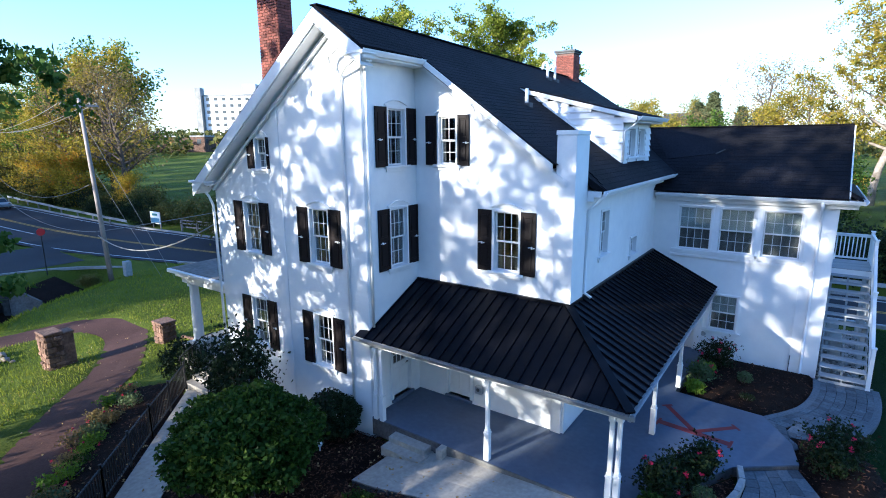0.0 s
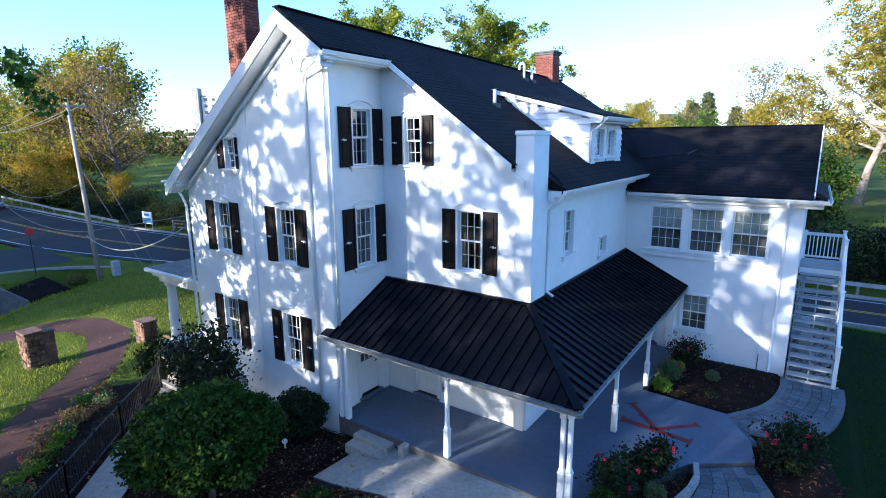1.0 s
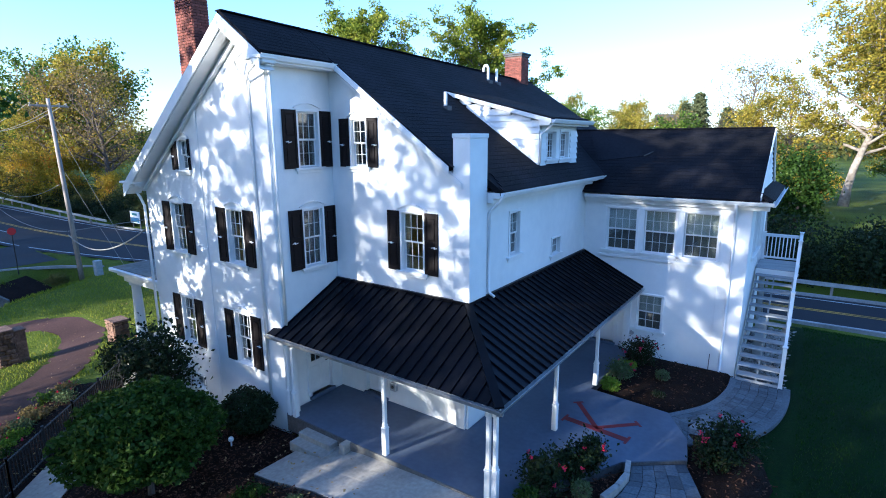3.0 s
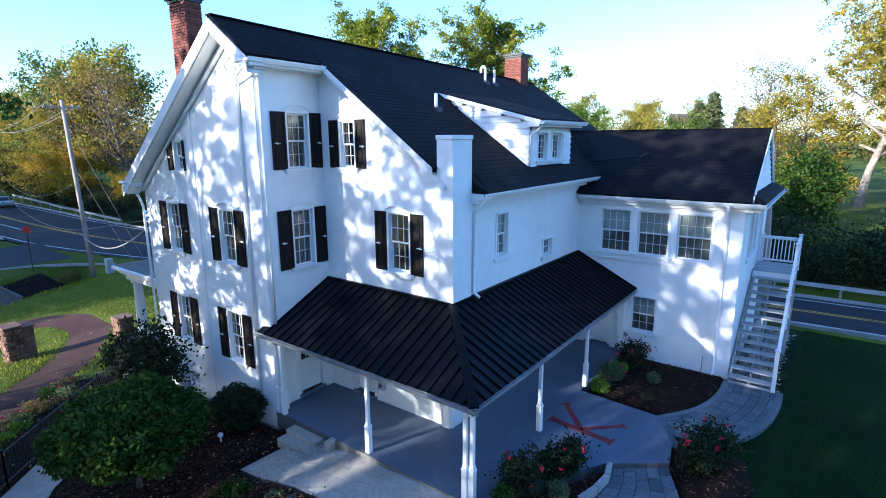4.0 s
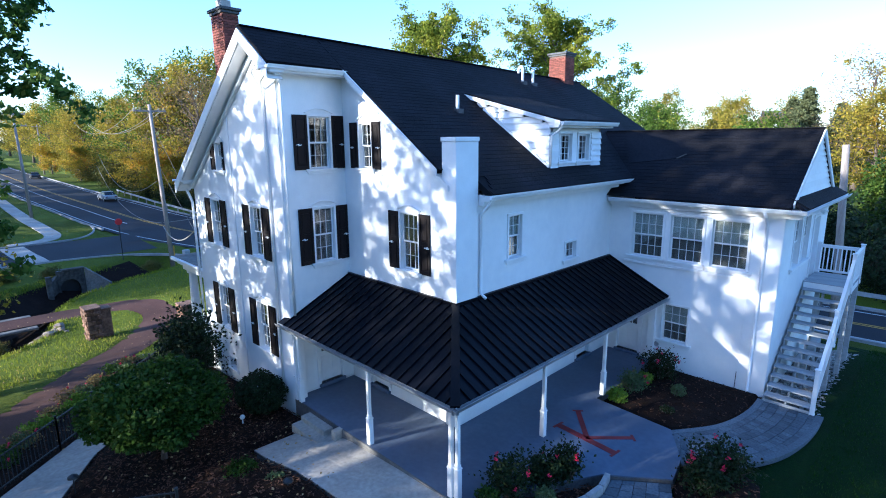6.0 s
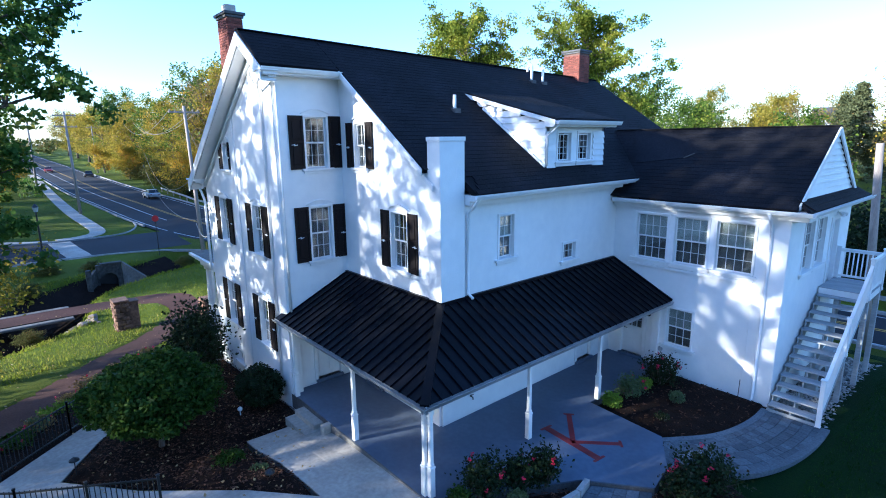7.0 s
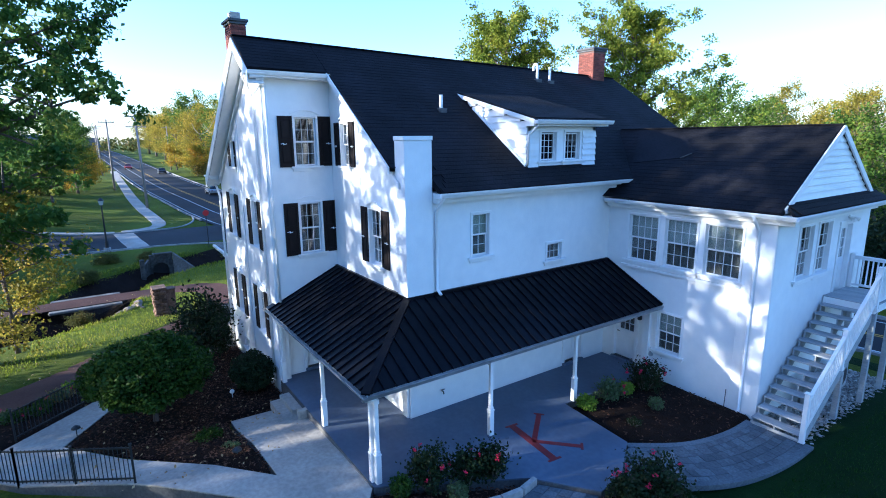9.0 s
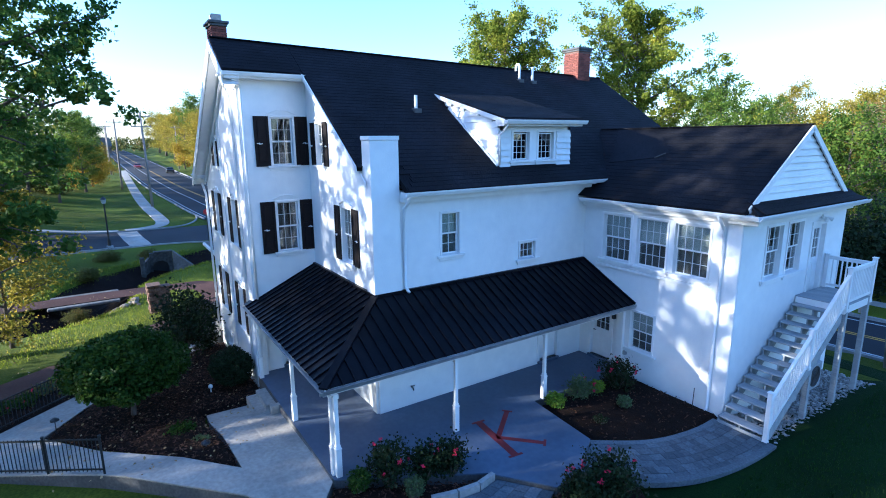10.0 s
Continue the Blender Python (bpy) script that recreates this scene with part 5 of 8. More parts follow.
def paved(name, poly, zf, thick, cuts, material, label, category, joint=0.008, piece="concrete_slab"):
    """A paved area cut into slabs by lines (point, direction); every slab is an object, joints stay open."""
    bm = bmesh.new()
    bm.faces.new([bm.verts.new((x, y, 0)) for x, y in poly])
    for (px, py), (dx, dy) in cuts:
        bmesh.ops.bisect_plane(bm, geom=bm.verts[:] + bm.edges[:] + bm.faces[:], plane_co=(px, py, 0), plane_no=(-dy, dx, 0))
    base = bm.copy()
    for v in base.verts:
        v.co.z = zf(v.co.x, v.co.y) - 0.03
    r = bmesh.ops.extrude_face_region(base, geom=base.faces[:])
    for v in r["geom"]:
        if isinstance(v, bmesh.types.BMVert):
            v.co.z -= thick
    bmesh.ops.recalc_face_normals(base, faces=base.faces)
    root = part(name, base, M_CAPSTONE, None)
    tagged(root, label, category, kind="structure")
    for f in bm.faces[:]:
        loop = [v.co.copy() for v in f.verts]
        c = sum(loop, Vector()) / len(loop)
        one = bmesh.new()
        ff = one.faces.new([one.verts.new(p) for p in loop])
        bmesh.ops.inset_region(one, faces=[ff], thickness=joint, use_boundary=True)
        rim = [g for g in one.faces if g is not ff]
        bmesh.ops.delete(one, geom=rim, context="FACES")
        for v in [v for v in one.verts if not v.link_faces]:
            one.verts.remove(v)
        for v in one.verts:
            v.co.z = zf(v.co.x, v.co.y)
        r = bmesh.ops.extrude_face_region(one, geom=one.faces[:])
        for v in r["geom"]:
            if isinstance(v, bmesh.types.BMVert):
                v.co.z -= 0.05
        bmesh.ops.recalc_face_normals(one, faces=one.faces)
        part(piece, one, material, root)
    bm.free()
    return root


SLAB_Z = 0.41
patio_poly = [(-9.36, 9.78), (-2.58, 9.78), (-0.80, 12.88), (-0.62, 13.02), (0.48, 13.86), (0.30, 14.8), (-0.42, 15.96), (-2.74, 16.15), (-2.58, 20.13), (-4.63, 20.13), (-4.63, 11.98), (-9.36, 11.98)]
paved("porch_floor", patio_poly, lambda x, y: SLAB_Z, 0.5, [((-4.6, 12), (0, 1)), ((-4.6, 12.0), (1, 0.0)), ((-2.7, 16.1), (1, 0))], M_SLAB, "smooth blue-grey painted concrete porch floor", "floor", 0.004)
WALK_FALL = ((-17.6, -0.755), (-10.0, -0.23), (-8.4, -0.10), (-7.1, 0.13), (-5.7, 0.32), (-2.6, 0.385), (9, 0.40))


def LW(x, y):
    """Height of the garden walk, which falls away from the porch."""
    for (a, za), (b, zb) in zip(WALK_FALL, WALK_FALL[1:]):
        if x <= b:
            return za + (zb - za) * max(0.0, x - a) / (b - a)
    return 0.40



walk_poly = [(-8.25, 9.74), (-8.38, 7.95), (-7.6, 7.92), (-6.9, 7.98), (-6.3, 8.05), (-4.35, 8.13), (-7.75, 5.25), (-9.9, 3.80), (-11.75, 4.92), (-15.45, 8.55), (-16.3, 9.2), (-17.6, 8.9), (-12.8, 4.35), (-11.1, 2.70), (-9.9, 1.55), (-8.05, 3.05), (-6.1, 5.28), (-3.3, 7.9), (-1.7, 9.1), (-2.58, 9.74)]
paved("front_walk", walk_poly, LW, 0.4, [((-6.6, 9), (0.35, 1)), ((-4.6, 9), (0.3, 1)), ((-5.9, 7.2), (1, -1)), ((-7.9, 5.2), (1, -0.9)), ((-9.9, 3.4), (0.9, -1)), ((-12.2, 4.7), (0.75, 0.66)), ((-14, 6.5), (0.75, 0.7)), ((-8.3, 8.9), (1, 0.02))], M_WALK, "pale concrete garden walk with sawn joints", "walkway", 0.007)
# step blocks from the walk to the porch
for i, (x0, x1, y0, y1, z) in enumerate(((-8.52, -7.22, 9.16, 9.77, 0.12), (-8.50, -7.30, 9.46, 9.77, 0.265))):
    st = new("step", to_mesh(box(x0, x1, y0, y1, z - 0.35, z, 0.012), "step", M_WALK))
    tagged(st, "low pale concrete step up to the porch", "step", kind="structure")
curb = new("step_curb", to_mesh(box(-6.98, -6.80, 9.50, 9.775, -0.2, 0.425, 0.015), "step_curb", M_WALK))
tagged(curb, "short concrete curb beside the porch steps", "curb", kind="structure")
kb = new("porch_curb", to_mesh(slab_poly([(-6.8, 9.735, 0.414), (-2.62, 9.735, 0.414), (-2.62, 9.775, 0.414), (-6.8, 9.775, 0.414)], 0.4, (0, 0, 1)), "porch_curb", M_OLDCON))
tagged(kb, "chipped concrete edge of the porch floor", "curb", kind="structure")

# red painted mark of three straight bars on the floor
mark = group_at("painted_mark", -1.85, 14.4, SLAB_Z, "large red painted mark of three bars on the porch floor", "floor marking")


def bar(a, b, w, serif0=0.0, serif1=0.0):
    a, b = Vector((*a, 0)), Vector((*b, 0))
    d = (b - a).normalized()
    n = Vector((-d.y, d.x, 0))
    bm = bmesh.new()

    def quad(p, q, ww, z):
        vs = [bm.verts.new((v.x, v.y, z)) for v in (p - n * ww / 2, q - n * ww / 2, q + n * ww / 2, p + n * ww / 2)]
        bm.faces.new(vs)
    quad(a, b, w, SLAB_Z + 0.006)
    if serif0:
        quad(a, a + d * 0.07, serif0, SLAB_Z + 0.008)
    if serif1:
        quad(b - d * 0.07, b, serif1, SLAB_Z + 0.008)
    bmesh.ops.recalc_face_normals(bm, faces=bm.faces)
    r = bmesh.ops.extrude_face_region(bm, geom=bm.faces[:])
    for v in r["geom"]:
        if isinstance(v, bmesh.types.BMVert):
            v.co.z -= 0.005
    bmesh.ops.recalc_face_normals(bm, faces=bm.faces)
    part("bar", bm, M_RED, mark)


bar((-2.76, 14.05), (-0.93, 13.88), 0.20, 0.40, 0.40)
bar((-2.76, 15.12), (-1.85, 14.05), 0.14, 0.30, 0.0)
bar((-1.85, 14.00), (-0.93, 14.88), 0.14, 0.0, 0.30)


def bed(name, poly, zf, mound, label, chips=0, seed=3):
    """A planting bed: a low mound of mulch with a ragged surface and loose bark chips."""
    bm = bmesh.new()
    f = bm.faces.new([bm.verts.new((x, y, 0)) for x, y in poly])
    xs_, ys_ = [p[0] for p in poly], [p[1] for p in poly]
    stepq = 0.22
    x = min(xs_)
    while x < max(xs_):
        bmesh.ops.bisect_plane(bm, geom=bm.verts[:] + bm.edges[:] + bm.faces[:], plane_co=(x, 0, 0), plane_no=(1, 0, 0))
        x += stepq
    y = min(ys_)
    while y < max(ys_):
        bmesh.ops.bisect_plane(bm, geom=bm.verts[:] + bm.edges[:] + bm.faces[:], plane_co=(0, y, 0), plane_no=(0, 1, 0))
        y += stepq
    edge = poly + [poly[0]]
    for v in bm.verts:
        d = dist_to(edge, v.co.x, v.co.y)
        rough = noise.noise(Vector((v.co.x * 3, v.co.y * 3, 0))) * 0.035
        v.co.z = zf(v.co.x, v.co.y) + mound * smooth(0, 0.6, d) + rough * smooth(0, 0.25, d) - 0.10 * smooth(0.10, 0.0, d)
    tops = {(round(v.co.x, 2), round(v.co.y, 2)): v.co.z for v in bm.verts}
    faces = [(f.calc_center_median().copy(), f.calc_area()) for f in bm.faces]
    root = part(name, bm, M_MULCH, None, smooth=True)
    tagged(root, label, "flower bed", kind="structure")
    if chips:
        rng = np.random.default_rng(seed)
        w = np.array([a for _, a in faces])
        pick = rng.choice(len(faces), chips, p=w / w.sum())
        rows = []
        for k in pick:
            c = faces[k][0]
            a = rng.uniform(0, 6.28)
            L_, W_ = rng.uniform(0.03, 0.10), rng.uniform(0.012, 0.03)
            u = np.array([math.cos(a), math.sin(a), rng.uniform(-0.4, 0.4)]) * L_
            v = np.array([-math.sin(a), math.cos(a), rng.uniform(-0.3, 0.3)]) * W_
            o = np.array([c.x + rng.uniform(-0.11, 0.11), c.y + rng.uniform(-0.11, 0.11), c.z + rng.uniform(0.0, 0.015)])
            rows.append((o, u, v, (0, 0, 0.008)))
        ch_ = place(new("bark_chips", cuboids_mesh("bark_chips", rows, M_CHIP)), root)
        ch_["kind"] = "stuff"
    return root


bed_west = [(-16.1, 9.86), (-15.5, 8.7), (-11.85, 5.0), (-10.0, 3.92), (-7.85, 5.42), (-4.55, 8.06), (-5.4, 8.08), (-6.3, 7.98), (-6.9, 7.92), (-7.65, 7.84), (-8.46, 7.88), (-8.33, 9.5), (-8.33, 9.74), (-9.3, 9.84)]
bed("flower_bed", bed_west, LW, 0.10, "dark brown bark mulch bed between the walk and the house", 9000, 5)
bed_one = [(-2.52, 9.74), (-0.76, 12.80), (-0.62, 12.1), (-0.72, 11.2), (-1.2, 10.3), (-1.75, 9.3)]
bed("flower_bed", bed_one, lambda x, y: 0.30, 0.10, "dark mulch bed planted with roses beside the porch corner", 500, 6)
bed_two = [(-2.70, 16.20), (-0.48, 16.02), (-0.12, 16.35), (0.26, 17.0), (0.52, 17.6), (0.68, 18.2), (0.76, 19.0), (0.74, 20.12), (-2.52, 20.12)]
bed("flower_bed", bed_two, lambda x, y: 0.30, 0.08, "dark mulch bed with young shrubs against the white wall", 600, 7)
bed_three = [(0.52, 13.80), (0.34, 14.80), (0.0, 15.4), (1.1, 15.75), (1.9, 15.3), (2.3, 14.0), (1.9, 12.2), (1.4, 12.0)]
bed("flower_bed", bed_three, lambda x, y: 0.30, 0.10, "dark mulch bed with rose bushes beside the paved path", 400, 8)
# strip of ground cover between the driveway and the fence
strip = [(-19.0, 9.9), (-17.9, 9.2), (-13.0, 4.5), (-11.3, 2.85), (-10.2, 1.6), (-12.4, 1.0), (-14.3, 2.9), (-16.3, 4.75), (-18.2, 6.1), (-20.8, 7.9)]
bed("flower_bed", strip, level, 0.06, "dark mulch strip with ground cover beside the iron fence", 1500, 9)
# white stone edging of the rose bed
for i, (a, b) in enumerate((((-0.66, 12.93), (-0.56, 12.45)), ((-0.55, 12.42), (-0.60, 11.9)), ((-0.60, 11.87), (-0.75, 11.3)))):
    e = new("edging_stone", to_mesh(beam(bmesh.new(), (*a, 0.38), (*b, 0.38), 0.12, 0.20), "edging_stone", M_KERB))
    tagged(e, "pale rough edging stone beside the rose bed", "edging stone", group="edging stones")

# paver path: an arc round the bed, and a branch towards the drive
ARC_IN = [(0.30, 14.8), (-0.42, 15.96), (0.30, 16.95), (0.58, 17.6), (0.74, 18.3), (0.82, 19.0), (0.80, 19.72)]
ARC_OUT = [(0.36, 14.7), (1.25, 15.6), (1.75, 16.4), (2.05, 17.2), (2.22, 18.0), (2.30, 18.9), (2.28, 19.75)]


def along(line, t):
    k = t * (len(line) - 1)
    i = min(int(k), len(line) - 2)
    f = k - i
    return Vector((line[i][0] * (1 - f) + line[i + 1][0] * f, line[i][1] * (1 - f) + line[i + 1][1] * f))


def pavers(name, inner, outer, rows, cols, z, label):
    n = 24
    bm = bmesh.new()
    pa = [along(inner, i / n) for i in range(n + 1)]
    pb = [along(outer, i / n) for i in range(n + 1)]
    va = [bm.verts.new((p.x, p.y, z - 0.03)) for p in pa]
    vb = [bm.verts.new((p.x, p.y, z - 0.03)) for p in pb]
    for i in range(n):
        bm.faces.new((va[i], va[i + 1], vb[i + 1], vb[i]))
    bmesh.ops.recalc_face_normals(bm, faces=bm.faces)
    root = part(name, bm, M_MULCH, None)
    tagged(root, label, "paving", kind="structure")
    rng = random.Random(11)
    for c in range(cols):
        s0, s1 = c / cols, (c + 1) / cols
        t = 0.0
        while t < 1:
            dt = (1 / rows) * rng.choice((0.7, 1.0, 1.0, 1.5))
            t1 = min(1.0, t + dt)
            q = []
            for tt, ss in ((t, s0), (t1, s0), (t1, s1), (t, s1)):
                a, b = along(inner, tt), along(outer, tt)
                q.append(a * (1 - ss) + b * ss)
            m = sum(q, Vector((0, 0))) / 4
            q = [m + (p - m) * max(0.0, 1 - 0.008 / max(0.02, (p - m).length)) for p in q]
            h = z + rng.uniform(-0.003, 0.004)
            try:
                part("paver", slab_poly([(p.x, p.y, h) for p in q], 0.04, (0, 0, 1)), M_PAVER, root)
            except ValueError:
                pass
            t = t1


pavers("paver_path", ARC_IN, ARC_OUT, 22, 6, 0.315, "grey-blue concrete paver path curving round the bed")
pavers("paver_path", [(-0.60, 12.98), (-0.48, 12.4), (-0.52, 11.8), (-0.7, 11.2), (-1.1, 10.4)], [(0.46, 13.8), (0.9, 12.9), (1.2, 12.2), (1.3, 11.6), (1.2, 10.6)], 12, 5, 0.315, "grey-blue concrete paver path leaving the porch")
for line, s in ((ARC_IN[1:], -1), (ARC_OUT[1:], 1)):
    e = part("paver_edge", ribbon(resample(rounded(line), 0.2), 0.09, -0.09, 0.2, 0.13, zf=lambda x, y: 0.0), M_PAVER, None)
    tagged(e, "soldier course of grey pavers edging the path", "edging", kind="structure")

# ---- outside stair ----
stair = group_at("outside_stair", 1.45, 19.7, 0.3, "grey-white wooden stair climbing to an upper landing", "staircase")
SX0, SX1, SY, RISE, RUN, N = 0.84, 2.02, 19.72, 0.2135, 0.297, 13
S0 = 0.30
for i in range(N):
    y, z = SY + RUN * i, S0 + RISE * (i + 1)
    tread = cached("tread", lambda: to_mesh(box(SX0, SX1, -0.03, RUN + 0.02, -0.045, 0.0, 0.008), "tread", M_STAIR))
    part_ = shared("tread", tread, stair, Matrix.Translation(Vector((0, y, z)) - stair.location))
DECK_Z = S0 + RISE * (N + 1)
for x in (SX0 + 0.03, (SX0 + SX1) / 2, SX1 + 0.02):
    bm = bmesh.new()
    pts = [(SY - 0.02, S0 - 0.06), (SY - 0.02, S0 + RISE - 0.05)]
    for i in range(N):
        pts += [(SY + RUN * (i + 1), S0 + RISE * (i + 1) - 0.05)]
        if i < N - 1:
            pts += [(SY + RUN * (i + 1), S0 + RISE * (i + 2) - 0.05)]
    pts += [(SY + RUN * N, S0 + RISE * N - 0.30), (SY + 0.35, S0 - 0.06)]
    vs = [bm.verts.new((x - 0.02, a, b)) for a, b in pts]
    f = bm.faces.new(vs)
    r = bmesh.ops.extrude_face_region(bm, geom=[f])
    for v in r["geom"]:
        if isinstance(v, bmesh.types.BMVert):
            v.co.x += 0.04
    bmesh.ops.triangulate(bm, faces=[g for g in bm.faces if len(g.verts) > 4])
    bmesh.ops.recalc_face_normals(bm, faces=bm.faces)
    part("stringer", bm, M_STAIR, stair)
part("bottom_rail", box(SX0, SX1, SY - 0.05, SY - 0.02, S0 - 0.02, S0 + 0.10), M_STAIR, stair)
DY_0, DY_1 = SY + RUN * N, 25.42
n = 14
for i in range(n):
    y = DY_0 + (DY_1 - DY_0) * i / n
    part("deck_board", box(SX0 - 0.04, SX1 + 0.10, y, y + (DY_1 - DY_0) / n - 0.007, DECK_Z - 0.03, DECK_Z, 0.003), M_STAIR, stair)
bm = bmesh.new()
bx(bm, SX0 - 0.03, SX1 + 0.09, DY_0 - 0.01, DY_0 + 0.03, DECK_Z - 0.26, DECK_Z - 0.031)
bx(bm, SX0 - 0.03, SX1 + 0.09, DY_1 - 0.05, DY_1 - 0.01, DECK_Z - 0.26, DECK_Z - 0.031)
bx(bm, SX1 + 0.05, SX1 + 0.089, DY_0 + 0.031, DY_1 - 0.051, DECK_Z - 0.26, DECK_Z - 0.032)
part("rim_joist", bm, M_TRIM, stair)
for x, y, z1 in ((SX1 + 0.03, 25.30, DECK_Z - 0.03), (SX1 + 0.03, 23.75, DECK_Z - 0.03), (SX1 - 0.04, 22.05, 1.62), (SX0 + 0.15, 25.30, DECK_Z - 0.03)):
    part("support_post", box(x - 0.07, x + 0.07, y - 0.07, y + 0.07, -1.2, z1, 0.006), M_STAIR, stair)


def newel(x, y, z, h):
    bm = bmesh.new()
    bx(bm, x - 0.055, x + 0.055, y - 0.055, y + 0.055, z, z + h, 0.006)
    bx(bm, x - 0.075, x + 0.075, y - 0.075, y + 0.075, z + h, z + h + 0.035, 0.008)
    bx(bm, x - 0.065, x + 0.065, y - 0.065, y + 0.065, z, z + 0.09, 0.006)
    part("newel_post", bm, M_TRIM, stair)


RX = 2.09
line_z = lambda y: S0 + RISE * ((y - SY) / RUN + 1)
newel(RX, SY + 0.02, S0 - 0.05, 1.42)
newel(RX, SY + 1.95, line_z(SY + 1.95) - 0.1, 1.15)
newel(RX, DY_0 + 0.06, DECK_Z - 0.2, 1.30)
newel(RX, DY_1 - 0.06, DECK_Z - 0.2, 1.36)
newel(SX0 + 0.02, DY_1 - 0.06, DECK_Z - 0.02, 1.10)


def railing(a, b, low, high, gap=0.115):
    a, b = Vector(a), Vector(b)
    bm = bmesh.new()
    beam(bm, a + Vector((0, 0, high)), b + Vector((0, 0, high)), 0.085, 0.05)
    beam(bm, a + Vector((0, 0, high - 0.06)), b + Vector((0, 0, high - 0.06)), 0.045, 0.06)
    root = part("railing", bm, M_TRIM, stair)
    part("bottom_rail", beam(bmesh.new(), a + Vector((0, 0, low)), b + Vector((0, 0, low)), 0.05, 0.07), M_TRIM, root)
    d = (b - a)
    flat = math.hypot(d.x, d.y)
    k = int(flat / gap)
    me = cached(("baluster", round(high - low, 3)), lambda: to_mesh(box(-0.018, 0.018, -0.018, 0.018, low, high - 0.05), "baluster", M_TRIM))
    for i in range(1, k):
        shared("baluster", me, root, Matrix.Translation(a + d * (i / k) - stair.location))


railing((RX, SY + 0.07, line_z(SY + 0.07) - 0.08), (RX, SY + 1.90, line_z(SY + 1.90) - 0.08), 0.14, 0.98)
railing((RX, SY + 2.0, line_z(SY + 2.0) - 0.08), (RX, DY_0 + 0.02, line_z(DY_0) - 0.08), 0.14, 0.98)
railing((RX, DY_0 + 0.10, DECK_Z), (RX, DY_1 - 0.10, DECK_Z), 0.10, 1.06)
railing((SX0 + 0.06, DY_1 - 0.06, DECK_Z), (RX - 0.06, DY_1 - 0.06, DECK_Z), 0.10, 1.02)

# air conditioning units under the landing, on gravel


def condenser(x, y, z, s):
    e = group_at("air_conditioner", x, y, z, "grey outdoor air-conditioning unit with a round fan grille", "air conditioner", "air conditioners under the landing")
    part("case", box(x - 0.17 * s, x + 0.17 * s, y - 0.45 * s, y + 0.45 * s, z, z + 0.85 * s, 0.02), M_STAIR, e)
    bm = bmesh.new()
    for r in (0.10, 0.18, 0.26, 0.33):
        ring = [(x + 0.18 * s, y + r * s * math.cos(2 * math.pi * i / 16), z + 0.44 * s + r * s * math.sin(2 * math.pi * i / 16)) for i in range(17)]
        tube(bm, ring, 0.012, 5, cap=False)
    part("fan_grille", bm, M_CAPSTONE, e)
    bm = tube(bmesh.new(), [(x + 0.165 * s, y, z + 0.44 * s), (x + 0.176 * s, y, z + 0.44 * s)], 0.34 * s, 18)
    part("fan_opening", bm, M_IRON, e)


for x, y in ((1.28, 22.5), (1.22, 24.2)):
    condenser(x, y, 0.22, 1.0)
rng = np.random.default_rng(4)
rows = []
for _ in range(3800):
    x, y = rng.uniform(0.85, 2.35), rng.uniform(20.0, 26.2)
    s = rng.uniform(0.03, 0.085)
    a = rng.uniform(0, 6.28)
    rows.append(((x, y, 0.13 + rng.uniform(0, 0.05)), (s * math.cos(a), s * math.sin(a), rng.uniform(-0.02, 0.02)), (-s * 0.7 * math.sin(a), s * 0.7 * math.cos(a), rng.uniform(-0.02, 0.02)), (0, 0, s * 0.6)))
gravel = tagged(new("gravel", cuboids_mesh("gravel", rows, M_GRAVEL)), "grey gravel strip beneath the outside stair", "gravel", kind="stuff")
part("gravel_bed", box(0.79, 2.4, 19.9, 26.3, -0.6, 0.135), M_CAPSTONE, gravel)

# ---- iron fences ----


def fence(name, pts, zf, h, label, gap=0.115):
    root = group_at(name, pts[0][0], pts[0][1], zf(*pts[0]), label, "fence")
    for (ax, ay), (b, c) in zip(pts, pts[1:]):
        A, B = Vector((ax, ay, zf(ax, ay))), Vector((b, c, zf(b, c)))
        for hh in (0.12, h - 0.04):
            part("rail", beam(bmesh.new(), A + Vector((0, 0, hh)), B + Vector((0, 0, hh)), 0.03, 0.035), M_IRON, root)
        L_ = (B - A).length
        k = int(L_ / gap)
        me = cached(("picket", h), lambda: to_mesh(box(-0.009, 0.009, -0.009, 0.009, 0.06, h), "picket", M_IRON))
        pm = cached(("fpost", h), lambda: to_mesh(bx(box(-0.025, 0.025, -0.025, 0.025, -0.05, h + 0.04, 0.004), -0.035, 0.035, -0.035, 0.035, h + 0.04, h + 0.075, 0.008), "fence_post", M_IRON))
        for i in range(1, k):
            shared("picket", me, root, Matrix.Translation(A + (B - A) * i / k - root.location))
        seg = max(1, round(L_ / 1.9))
        for i in range(seg + 1):
            shared("fence_post", pm, root, Matrix.Translation(A + (B - A) * i / seg - root.location))
    return root


fence("iron_fence", [(-10.6, 0.6), (-8.15, 2.98), (-6.12, 5.33)], LW, 0.95, "black iron picket fence beside the concrete walk")
fence("iron_fence", [(-11.25, 2.65), (-12.95, 4.32), (-15.3, 6.55), (-17.75, 8.95)], LW, 0.95, "black iron picket fence between walk and ground cover", 0.125)

# ---- plants ----


